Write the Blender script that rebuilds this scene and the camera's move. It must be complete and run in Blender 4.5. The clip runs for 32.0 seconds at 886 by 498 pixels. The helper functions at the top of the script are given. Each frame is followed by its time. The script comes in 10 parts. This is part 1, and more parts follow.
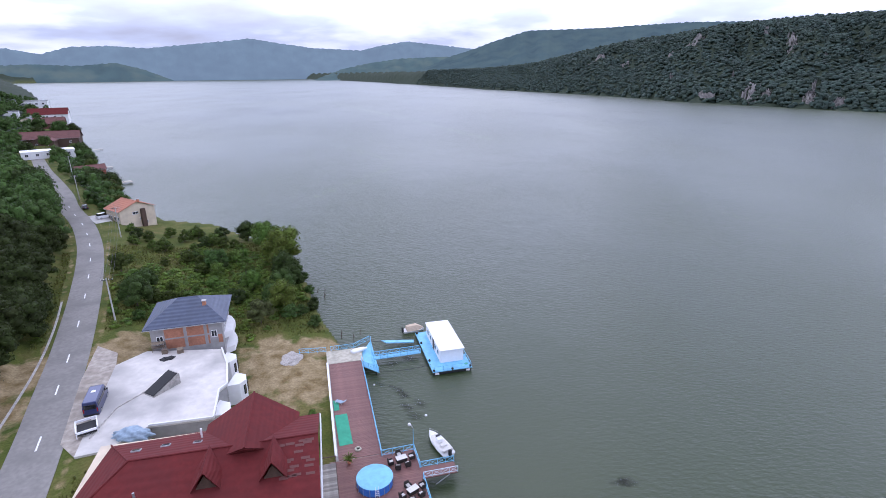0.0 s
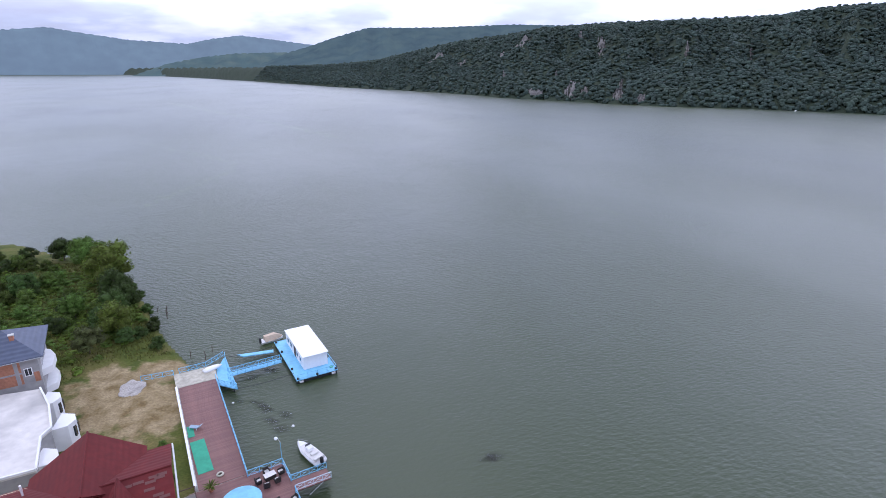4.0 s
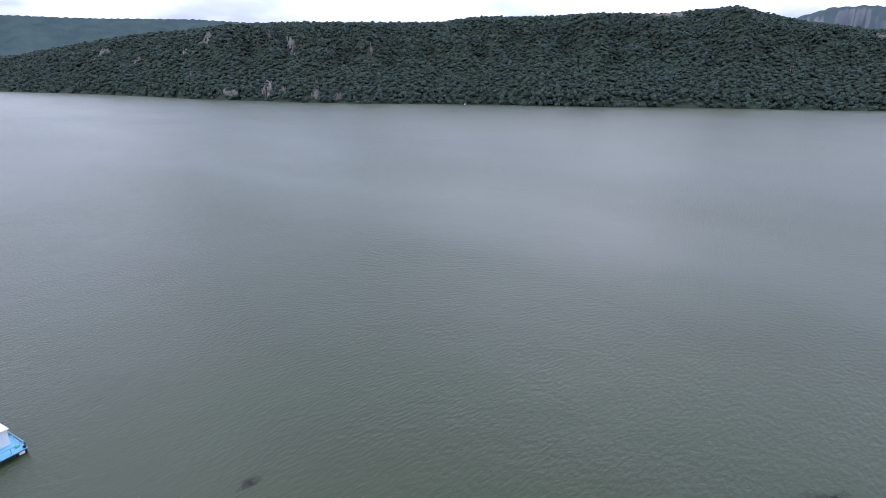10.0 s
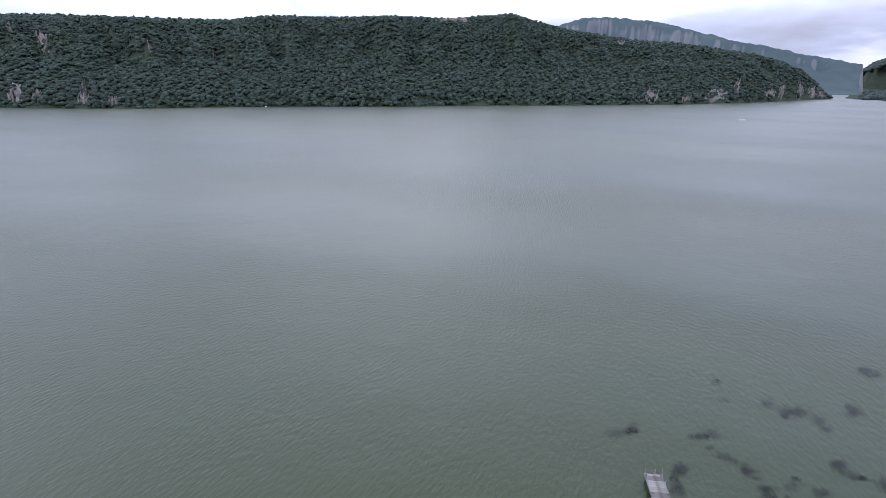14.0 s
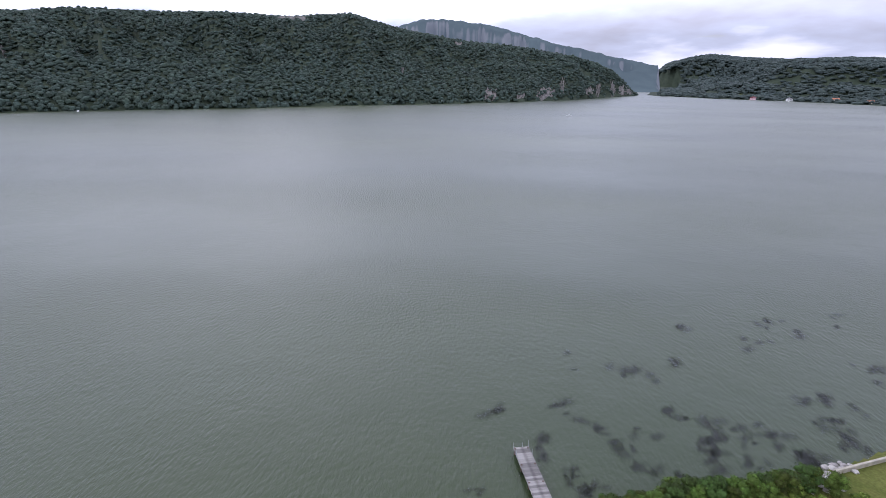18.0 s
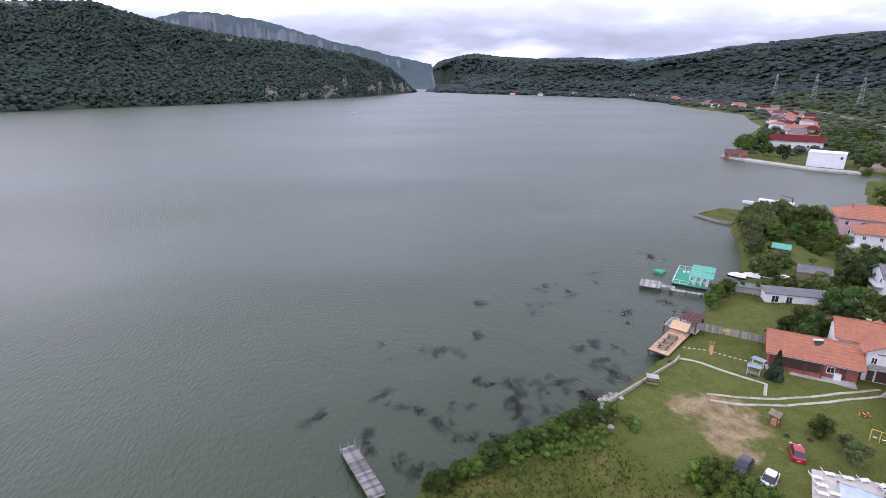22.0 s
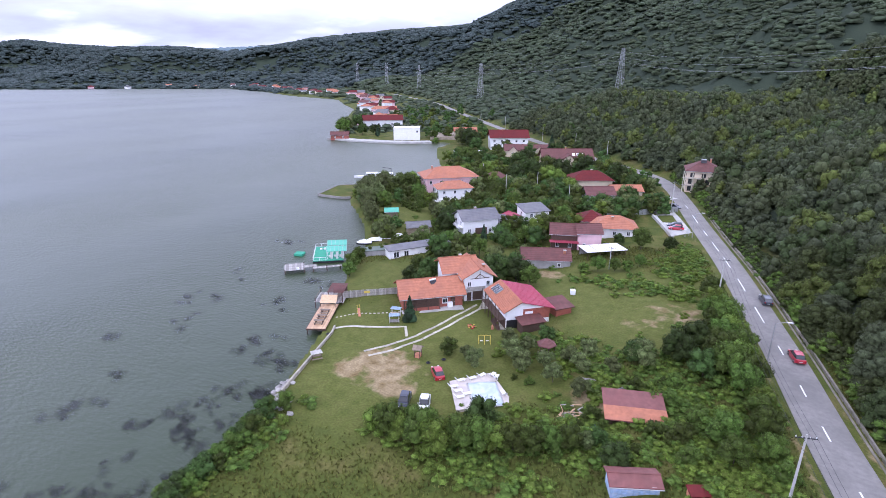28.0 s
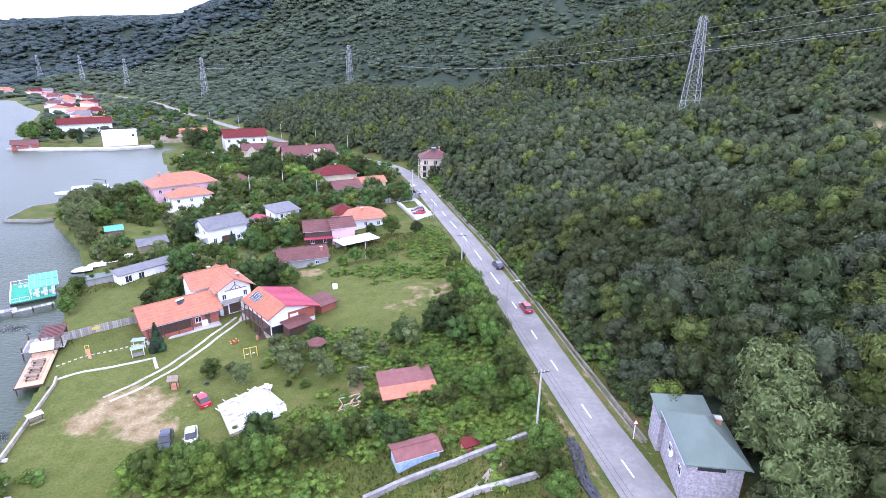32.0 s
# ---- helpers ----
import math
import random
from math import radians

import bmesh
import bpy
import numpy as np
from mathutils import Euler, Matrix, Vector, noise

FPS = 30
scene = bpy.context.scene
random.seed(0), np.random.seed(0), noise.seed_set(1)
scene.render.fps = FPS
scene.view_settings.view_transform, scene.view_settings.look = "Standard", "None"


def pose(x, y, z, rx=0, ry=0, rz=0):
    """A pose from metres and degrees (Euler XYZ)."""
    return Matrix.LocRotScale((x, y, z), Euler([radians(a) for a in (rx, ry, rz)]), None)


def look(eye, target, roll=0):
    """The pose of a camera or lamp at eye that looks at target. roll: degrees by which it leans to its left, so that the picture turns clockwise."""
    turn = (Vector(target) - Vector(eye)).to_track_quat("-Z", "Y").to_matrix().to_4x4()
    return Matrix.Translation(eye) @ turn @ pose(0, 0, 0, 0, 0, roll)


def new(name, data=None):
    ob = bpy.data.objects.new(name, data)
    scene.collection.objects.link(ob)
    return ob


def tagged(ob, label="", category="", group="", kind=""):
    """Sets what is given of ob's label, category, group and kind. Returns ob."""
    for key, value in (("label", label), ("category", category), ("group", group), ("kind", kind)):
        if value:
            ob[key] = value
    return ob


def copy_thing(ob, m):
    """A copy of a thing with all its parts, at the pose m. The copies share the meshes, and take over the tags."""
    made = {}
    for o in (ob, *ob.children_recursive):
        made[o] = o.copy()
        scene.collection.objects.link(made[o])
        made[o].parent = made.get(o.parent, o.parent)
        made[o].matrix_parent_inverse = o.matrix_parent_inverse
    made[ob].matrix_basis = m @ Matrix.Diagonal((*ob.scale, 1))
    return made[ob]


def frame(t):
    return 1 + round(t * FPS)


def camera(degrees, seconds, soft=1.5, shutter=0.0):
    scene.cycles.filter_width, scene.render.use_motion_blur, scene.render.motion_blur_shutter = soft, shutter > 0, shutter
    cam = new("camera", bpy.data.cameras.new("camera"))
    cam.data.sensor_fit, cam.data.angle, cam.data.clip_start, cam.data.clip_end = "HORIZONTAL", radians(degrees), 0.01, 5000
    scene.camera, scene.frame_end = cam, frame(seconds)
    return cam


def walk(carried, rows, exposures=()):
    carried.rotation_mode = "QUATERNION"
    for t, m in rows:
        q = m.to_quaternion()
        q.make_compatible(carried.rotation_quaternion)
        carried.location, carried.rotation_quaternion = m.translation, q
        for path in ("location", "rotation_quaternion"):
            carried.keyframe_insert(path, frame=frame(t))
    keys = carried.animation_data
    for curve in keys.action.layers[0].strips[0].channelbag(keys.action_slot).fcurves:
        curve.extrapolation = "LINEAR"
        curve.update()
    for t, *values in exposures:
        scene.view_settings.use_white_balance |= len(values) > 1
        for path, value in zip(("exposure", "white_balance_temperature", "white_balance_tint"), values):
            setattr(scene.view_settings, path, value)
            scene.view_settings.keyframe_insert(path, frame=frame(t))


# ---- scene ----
# ---- camera: hovers over the bank and turns to its right ----
cam = camera(79.5, 32.0, soft=0.85)
EYE = (0.0, 0.0, 52.0)
TURNS = [  # seconds, yaw, pitch, roll
    (0.0, -0.00, -18.48, -0.44),
    (0.5, -1.58, -18.53, -0.35),
    (1.0, -3.16, -18.60, -0.27),
    (1.5, -4.32, -18.64, -0.24),
    (2.0, -5.34, -18.66, -0.14),
    (2.5, -6.73, -18.71, -0.01),
    (3.0, -9.68, -18.75, 0.12),
    (3.5, -13.19, -18.75, 0.18),
    (5.5, -23.47, -18.90, 0.41),
    (6.0, -26.18, -18.87, 0.47),
    (6.5, -28.29, -18.87, 0.46),
    (7.0, -30.66, -18.85, 0.47),
    (7.5, -33.42, -18.84, 0.44),
    (8.0, -36.56, -18.79, 0.38),
    (8.5, -39.10, -18.75, 0.30),
    (9.0, -41.73, -18.73, 0.36),
    (9.5, -44.18, -18.72, 0.36),
    (10.0, -46.67, -18.68, 0.51),
    (10.5, -49.46, -18.66, 0.47),
    (11.0, -52.79, -18.62, 0.48),
    (11.5, -55.24, -18.59, 0.53),
    (12.0, -57.70, -18.53, 0.48),
    (12.5, -60.41, -18.51, 0.48),
    (13.0, -63.43, -18.49, 0.44),
    (13.5, -65.58, -18.45, 0.49),
    (14.0, -66.79, -18.42, 0.56),
    (14.5, -67.87, -18.41, 0.60),
    (16.5, -76.23, -18.29, 0.59),
    (17.0, -78.82, -18.25, 0.54),
    (17.5, -80.64, -18.25, 0.59),
    (18.0, -82.59, -18.27, 0.64),
    (18.5, -84.59, -18.26, 0.67),
    (19.0, -87.00, -18.23, 0.74),
    (19.5, -89.70, -18.21, 0.73),
    (20.0, -92.80, -18.19, 0.70),
    (20.5, -95.95, -18.16, 0.63),
    (21.0, -99.74, -18.19, 0.61),
    (21.5, -102.16, -18.19, 0.65),
    (22.0, -104.69, -18.25, 0.68),
    (22.5, -107.49, -18.30, 0.54),
    (23.0, -110.71, -18.36, 0.46),
    (23.5, -114.27, -18.42, 0.31),
    (24.0, -118.00, -18.48, 0.08),
    (24.5, -121.56, -18.61, -0.02),
    (25.0, -125.44, -18.67, -0.13),
    (25.5, -129.24, -18.73, -0.14),
    (27.5, -140.87, -18.88, 0.22),
    (28.0, -144.08, -18.96, 0.21),
    (28.5, -147.10, -18.99, 0.32),
    (29.0, -150.22, -19.07, 0.35),
    (29.5, -153.07, -19.13, 0.47),
    (30.0, -156.46, -19.16, 0.55),
    (30.5, -159.94, -19.17, 0.68),
    (31.0, -164.14, -19.16, 0.71),
    (31.5, -167.94, -19.14, 0.76),
    (32.0, -171.31, -19.14, 0.80),
]
walk(cam, [(t, pose(*EYE, 0, 0, yaw) @ pose(0, 0, 0, 90 + pitch) @ pose(0, 0, 0, 0, 0, roll)) for t, yaw, pitch, roll in TURNS],
     exposures=[(0.0, -0.2, 5900, 23), (6.0, -0.32, 5930, 21), (10.0, -0.30, 6000, 19), (14.0, -0.22, 6120, 20), (20.0, -0.20, 6320, 23), (25.0, -0.12, 6100, 26), (28.0, 0.17, 5850, 27), (32.0, 0.84, 5650, 27)])

# ---- light: broken overcast, soft sun high in the north ----
SUN_AZ, SUN_EL = 12.0, 52.0
world = bpy.data.worlds.new("sky")
scene.world = world
world.use_nodes = True


def link_nodes(tree, *pairs):
    for a, b in pairs:
        tree.links.new(a, b)


def build_sky():
    nt = world.node_tree
    nt.nodes.clear()
    n = nt.nodes.new
    out, bg = n("ShaderNodeOutputWorld"), n("ShaderNodeBackground")
    sky = n("ShaderNodeTexSky")
    sky.sky_type, sky.sun_disc = "NISHITA", False
    sky.sun_elevation, sky.sun_rotation = radians(SUN_EL), radians(SUN_AZ)
    sky.air_density, sky.dust_density = 1.2, 2.0
    dim = n("ShaderNodeMix"); dim.data_type, dim.blend_type = "RGBA", "MULTIPLY"
    dim.inputs[0].default_value = 1.0
    dim.inputs[7].default_value = (0.13, 0.13, 0.13, 1)
    tc = n("ShaderNodeTexCoord")
    sep = n("ShaderNodeSeparateXYZ")
    # project the direction on a flat cloud deck
    h = n("ShaderNodeMath"); h.operation = "MAXIMUM"; h.inputs[1].default_value = 0.0
    h2 = n("ShaderNodeMath"); h2.operation = "ADD"; h2.inputs[1].default_value = 0.20
    div = n("ShaderNodeVectorMath"); div.operation = "DIVIDE"
    comb = n("ShaderNodeCombineXYZ")
    big, small, cover = n("ShaderNodeTexNoise"), n("ShaderNodeTexNoise"), n("ShaderNodeTexNoise")
    for node, sc, det in ((big, 0.8, 5), (small, 2.4, 7), (cover, 1.0, 4)):
        node.inputs["Scale"].default_value, node.inputs["Detail"].default_value = sc, det
    cover.inputs["Distortion"].default_value = 0.4
    mixn = n("ShaderNodeMath"); mixn.operation = "MULTIPLY_ADD"; mixn.inputs[1].default_value = 0.45
    tone = n("ShaderNodeValToRGB")
    e = tone.color_ramp.elements
    e[0].position, e[0].color = 0.48, (0.93, 0.96, 1.04, 1)
    e[1].position, e[1].color = 0.80, (0.48, 0.54, 0.68, 1)
    mid = tone.color_ramp.elements.new(0.62); mid.color = (0.82, 0.87, 0.99, 1)
    rain = tone.color_ramp.elements.new(0.95); rain.color = (0.40, 0.43, 0.52, 1)
    gaps = n("ShaderNodeValToRGB")
    g = gaps.color_ramp.elements
    g[0].position, g[0].color = 0.24, (0, 0, 0, 1)
    g[1].position, g[1].color = 0.38, (1, 1, 1, 1)
    mix = n("ShaderNodeMix"); mix.data_type = "RGBA"
    # heavier rain cloud high in the south-east
    dot = n("ShaderNodeVectorMath"); dot.operation = "DOT_PRODUCT"
    dot.inputs[1].default_value = (math.sin(radians(132)), math.cos(radians(132)), 0)
    east, high = n("ShaderNodeMapRange"), n("ShaderNodeMapRange")
    east.inputs[1].default_value, east.inputs[2].default_value, east.inputs[4].default_value = 0.72, 0.97, 0.10
    high.inputs[1].default_value, high.inputs[2].default_value = 0.035, 0.11
    heavy, total, closed = n("ShaderNodeMath"), n("ShaderNodeMath"), n("ShaderNodeMath")
    heavy.operation, total.operation, closed.operation = "MULTIPLY", "ADD", "ADD"
    link_nodes(nt, (tc.outputs["Generated"], dot.inputs[0]), (dot.outputs["Value"], east.inputs[0]), (sep.outputs["Z"], high.inputs[0]),
               (east.outputs[0], heavy.inputs[0]), (high.outputs[0], heavy.inputs[1]), (heavy.outputs[0], total.inputs[0]), (heavy.outputs[0], closed.inputs[0]), (cover.outputs[0], closed.inputs[1]))
    link_nodes(nt, (tc.outputs["Generated"], sep.inputs[0]), (sep.outputs["Z"], h.inputs[0]), (h.outputs[0], h2.inputs[0]),
               (tc.outputs["Generated"], div.inputs[0]), (h2.outputs[0], comb.inputs[0]), (h2.outputs[0], comb.inputs[1]),
               (h2.outputs[0], comb.inputs[2]), (comb.outputs[0], div.inputs[1]),
               (div.outputs[0], big.inputs["Vector"]), (div.outputs[0], small.inputs["Vector"]), (div.outputs[0], cover.inputs["Vector"]),
               (small.outputs[0], mixn.inputs[0]), (big.outputs[0], mixn.inputs[2]), (mixn.outputs[0], total.inputs[1]), (total.outputs[0], tone.inputs[0]),
               (closed.outputs[0], gaps.inputs[0]), (gaps.outputs[0], mix.inputs[0]),
               (sky.outputs[0], dim.inputs[6]), (dim.outputs[2], mix.inputs[6]), (tone.outputs[0], mix.inputs[7]),
               (mix.outputs[2], bg.inputs[0]), (bg.outputs[0], out.inputs[0]))
    # the cloud glows round the veiled sun
    veil = n("ShaderNodeVectorMath"); veil.operation = "DOT_PRODUCT"
    veil.inputs[1].default_value = (math.sin(radians(SUN_AZ)) * math.cos(radians(SUN_EL)), math.cos(radians(SUN_AZ)) * math.cos(radians(SUN_EL)), math.sin(radians(SUN_EL)))
    glow, dome, both = n("ShaderNodeMapRange"), n("ShaderNodeValToRGB"), n("ShaderNodeMath")
    both.operation = "MULTIPLY"
    glow.inputs[1].default_value, glow.inputs[2].default_value, glow.inputs[3].default_value, glow.inputs[4].default_value = 0.30, 0.90, 2.8, 3.2
    # bright sky band, mostly above the view, added to lift the river's reflection
    for k, (at, v) in enumerate(((0.06, 0.50), (0.16, 1.20), (0.38, 1.25), (0.75, 0.62))):
        el = dome.color_ramp.elements[k] if k < 2 else dome.color_ramp.elements.new(at)
        el.position, el.color = at, (v, v, v, 1)
    link_nodes(nt, (tc.outputs["Generated"], veil.inputs[0]), (veil.outputs["Value"], glow.inputs[0]), (sep.outputs["Z"], dome.inputs[0]),
               (glow.outputs[0], both.inputs[0]), (dome.outputs[0], both.inputs[1]), (both.outputs[0], bg.inputs[1]))


build_sky()
sun = new("sun", bpy.data.lights.new("sun", "SUN"))
sun.data.energy, sun.data.angle, sun.data.color = 0.5, radians(24), (1.0, 0.96, 0.9)
_az, _el = radians(SUN_AZ), radians(SUN_EL)
sun.matrix_world = look((math.sin(_az) * math.cos(_el) * 300, math.cos(_az) * math.cos(_el) * 300, math.sin(_el) * 300), (0, 0, 0))

# ---- materials ----
def material(name, color, rough=0.8, metal=0.0, grain=0.0, scale=1.0, stain=0.0, stain_scale=0.1, stain_color=None,
             bump=0.0, bump_scale=None, wave=0.0, wave_scale=1.0, wave_axis="Z", vary=0.0, spec=0.5, island=0.0, coat=0.0):
    """A surface with colour grain at two scales, optional ribs (wave), relief, and a shift from piece to piece."""
    m = bpy.data.materials.new(name)
    m.use_nodes = True
    nt = m.node_tree
    b = nt.nodes["Principled BSDF"]
    b.inputs["Roughness"].default_value, b.inputs["Metallic"].default_value = rough, metal
    b.inputs["Specular IOR Level"].default_value = spec
    b.inputs["Coat Weight"].default_value = coat
    n = nt.nodes.new
    tc = n("ShaderNodeTexCoord")
    src = tc.outputs["Object"]
    col = n("ShaderNodeRGB"); col.outputs[0].default_value = (*color, 1)
    cur = col.outputs[0]

    def noise_at(sc, det=4):
        t = n("ShaderNodeTexNoise")
        t.inputs["Scale"].default_value, t.inputs["Detail"].default_value = sc, det
        nt.links.new(src, t.inputs["Vector"])
        return t.outputs[0]

    def hsv(cur, fac_out, amount, hue=0.0):
        mr = n("ShaderNodeMapRange")
        mr.inputs[1].default_value, mr.inputs[2].default_value = 0.25, 0.75
        mr.inputs[3].default_value, mr.inputs[4].default_value = 1 - amount, 1 + amount
        nt.links.new(fac_out, mr.inputs[0])
        hs = n("ShaderNodeHueSaturation")
        nt.links.new(mr.outputs[0], hs.inputs["Value"])
        nt.links.new(cur, hs.inputs["Color"])
        if hue:
            mh = n("ShaderNodeMapRange")
            mh.inputs[3].default_value, mh.inputs[4].default_value = 0.5 - hue, 0.5 + hue
            nt.links.new(fac_out, mh.inputs[0])
            nt.links.new(mh.outputs[0], hs.inputs["Hue"])
        return hs.outputs[0]

    if grain:
        cur = hsv(cur, noise_at(scale, 6), grain)
    if stain:
        ramp = n("ShaderNodeMapRange")
        ramp.inputs[1].default_value, ramp.inputs[2].default_value = 0.45, 0.68
        ramp.inputs[3].default_value, ramp.inputs[4].default_value = 0.0, stain
        nt.links.new(noise_at(stain_scale, 5), ramp.inputs[0])
        mx = n("ShaderNodeMix"); mx.data_type = "RGBA"
        mx.inputs[7].default_value = (*(stain_color or [c * 0.5 for c in color]), 1)
        nt.links.new(ramp.outputs[0], mx.inputs[0])
        nt.links.new(cur, mx.inputs[6])
        cur = mx.outputs[2]
    if vary:
        oi = n("ShaderNodeObjectInfo")
        cur = hsv(cur, oi.outputs["Random"], vary, vary * 0.06)
    if island:
        ge = n("ShaderNodeNewGeometry")
        cur = hsv(cur, ge.outputs["Random Per Island"], island, island * 0.04)
    height = None
    if bump:
        height = noise_at(bump_scale or scale, 6)
    if wave:
        w = n("ShaderNodeTexWave")
        w.bands_direction = wave_axis
        w.inputs["Scale"].default_value = wave_scale
        nt.links.new(src, w.inputs["Vector"])
        height = w.outputs[0] if height is None else height
        dk = n("ShaderNodeMapRange")
        dk.inputs[3].default_value, dk.inputs[4].default_value = 0.0, 0.35
        nt.links.new(w.outputs[0], dk.inputs[0])
        hw = w.outputs[0]
    if height is not None:
        bp = n("ShaderNodeBump")
        bp.inputs["Strength"].default_value = 1.0
        bp.inputs["Distance"].default_value = bump or wave
        nt.links.new(height, bp.inputs["Height"])
        nt.links.new(bp.outputs[0], b.inputs["Normal"])
        if wave and bump:
            b2 = n("ShaderNodeBump")
            b2.inputs["Distance"].default_value = wave
            nt.links.new(hw, b2.inputs["Height"])
            nt.links.new(bp.outputs[0], b2.inputs["Normal"])
            nt.links.new(b2.outputs[0], b.inputs["Normal"])
    nt.links.new(cur, b.inputs["Base Color"])
    return m


def leaf_material(name, color, vary=0.35, island=0.30, back=0.15, leafy=1.3, relief=0.30):
    """Leaves: dull two-sided surface that lets some light through, tinted from tree to tree and from clump to clump; leafy: clumps to the metre."""
    m = material(name, color, rough=0.75, grain=0.50, scale=leafy, stain=0.40, stain_scale=0.035,
                 stain_color=(color[0] * 1.25, color[1] * 1.12, color[2] * 0.85), vary=vary, island=island, spec=0.2, bump=relief, bump_scale=leafy * 0.8)
    nt = m.node_tree
    b = nt.nodes["Principled BSDF"]
    out = nt.nodes["Material Output"]
    tr = nt.nodes.new("ShaderNodeBsdfTranslucent")
    mx = nt.nodes.new("ShaderNodeMixShader")
    mx.inputs[0].default_value = back
    src = b.inputs["Base Color"].links[0].from_socket
    link_nodes(nt, (src, tr.inputs[0]), (b.outputs[0], mx.inputs[1]), (tr.outputs[0], mx.inputs[2]), (mx.outputs[0], out.inputs[0]))
    return m


def water_material(name="river_water", dark=1.0):
    m = bpy.data.materials.new(name)
    m.use_nodes = True
    nt = m.node_tree
    b = nt.nodes["Principled BSDF"]
    n = nt.nodes.new
    b.inputs["Roughness"].default_value = 0.34
    b.inputs["IOR"].default_value = 1.42
    tc = n("ShaderNodeTexCoord")
    # silt in broad streaks along the stream
    mp = n("ShaderNodeMapping"); mp.inputs["Scale"].default_value = (1.0, 0.5, 1.0)
    mp.inputs["Rotation"].default_value = (0, 0, radians(35))
    big = n("ShaderNodeTexNoise"); big.inputs["Scale"].default_value, big.inputs["Detail"].default_value = 0.006, 5
    ramp = n("ShaderNodeValToRGB")
    ramp.color_ramp.elements[0].position, ramp.color_ramp.elements[0].color = 0.35, (0.029 * dark, 0.046 * dark, 0.018 * dark, 1)
    ramp.color_ramp.elements[1].position, ramp.color_ramp.elements[1].color = 0.68, (0.044 * dark, 0.060 * dark, 0.017 * dark, 1)
    # ripples, in patches where the breeze touches the water
    rip = n("ShaderNodeTexNoise"); rip.inputs["Scale"].default_value, rip.inputs["Detail"].default_value = 0.75, 6
    rm = n("ShaderNodeMapping"); rm.inputs["Scale"].default_value = (1.0, 2.2, 1.0); rm.inputs["Rotation"].default_value = (0, 0, radians(-25))
    patch = n("ShaderNodeTexNoise"); patch.inputs["Scale"].default_value, patch.inputs["Detail"].default_value = 0.011, 3
    pr = n("ShaderNodeMapRange")
    pr.inputs[1].default_value, pr.inputs[2].default_value, pr.inputs[3].default_value, pr.inputs[4].default_value = 0.38, 0.62, 0.25, 1.0
    bp = n("ShaderNodeBump"); bp.inputs["Distance"].default_value = 0.34
    swell = n("ShaderNodeTexNoise"); swell.inputs["Scale"].default_value, swell.inputs["Detail"].default_value, swell.inputs["Roughness"].default_value = 0.035, 9, 0.62
    sb = n("ShaderNodeBump"); sb.inputs["Distance"].default_value = 0.45
    link_nodes(nt, (tc.outputs["Object"], mp.inputs[0]), (mp.outputs[0], big.inputs["Vector"]), (big.outputs[0], ramp.inputs[0]),
               (ramp.outputs[0], b.inputs["Base Color"]), (tc.outputs["Object"], rm.inputs[0]), (rm.outputs[0], rip.inputs["Vector"]),
               (mp.outputs[0], patch.inputs["Vector"]), (patch.outputs[0], pr.inputs[0]), (pr.outputs[0], bp.inputs["Strength"]),
               (rip.outputs[0], bp.inputs["Height"]),
               (tc.outputs["Object"], swell.inputs["Vector"]), (swell.outputs[0], sb.inputs["Height"]), (sb.outputs[0], bp.inputs["Normal"]), (bp.outputs[0], b.inputs["Normal"]))
    return m


WATER = water_material()
ASPHALT = material("asphalt", (0.235, 0.222, 0.20), 0.9, grain=0.16, scale=1.6, stain=0.75, stain_scale=0.16, stain_color=(0.165, 0.156, 0.142), bump=0.01, bump_scale=8)
LINE_PAINT = material("road_paint", (0.78, 0.78, 0.76), 0.7, grain=0.1, scale=3)
DIRT = material("bare_dirt", (0.30, 0.25, 0.18), 0.95, grain=0.3, scale=0.6, stain=0.6, stain_scale=0.15, stain_color=(0.40, 0.36, 0.29), bump=0.06, bump_scale=1.5)
SLAB = material("cast_slab", (0.60, 0.57, 0.52), 0.85, grain=0.12, scale=0.9, stain=0.95, stain_scale=0.13, stain_color=(0.36, 0.345, 0.32), bump=0.01, bump_scale=4)
CONCRETE = material("concrete", (0.46, 0.45, 0.42), 0.85, grain=0.16, scale=0.7, stain=0.9, stain_scale=0.22, stain_color=(0.32, 0.305, 0.28), bump=0.01, bump_scale=4)
STONE = material("grey_stone", (0.36, 0.34, 0.31), 0.9, grain=0.35, scale=2.0, stain=0.5, stain_scale=0.4, bump=0.04, bump_scale=3, vary=0.2)
OLD_WALL = material("mossy_old_concrete", (0.23, 0.205, 0.165), 0.95, grain=0.4, scale=1.2, stain=0.8, stain_scale=0.3, stain_color=(0.11, 0.115, 0.07), bump=0.04, bump_scale=3)
PALE_STONE = material("pale_stone", (0.42, 0.39, 0.31), 0.9, grain=0.25, scale=1.5, stain=0.4, stain_scale=0.5, bump=0.02, bump_scale=4, vary=0.15)
LIMESTONE = material("limestone", (0.165, 0.155, 0.145), 0.95, grain=0.35, scale=0.08, stain=0.6, stain_scale=0.05, stain_color=(0.25, 0.23, 0.2), bump=2.0, bump_scale=0.08)
WHITE = material("white_plaster", (0.78, 0.78, 0.77), 0.85, grain=0.06, scale=0.8, stain=0.3, stain_scale=0.35, stain_color=(0.62, 0.61, 0.58))
WHITE_PAINT = material("white_paint", (0.80, 0.80, 0.80), 0.45, grain=0.04, scale=2)
CREAM = material("cream_plaster", (0.66, 0.56, 0.42), 0.85, grain=0.08, scale=0.8, stain=0.3, stain_scale=0.3)
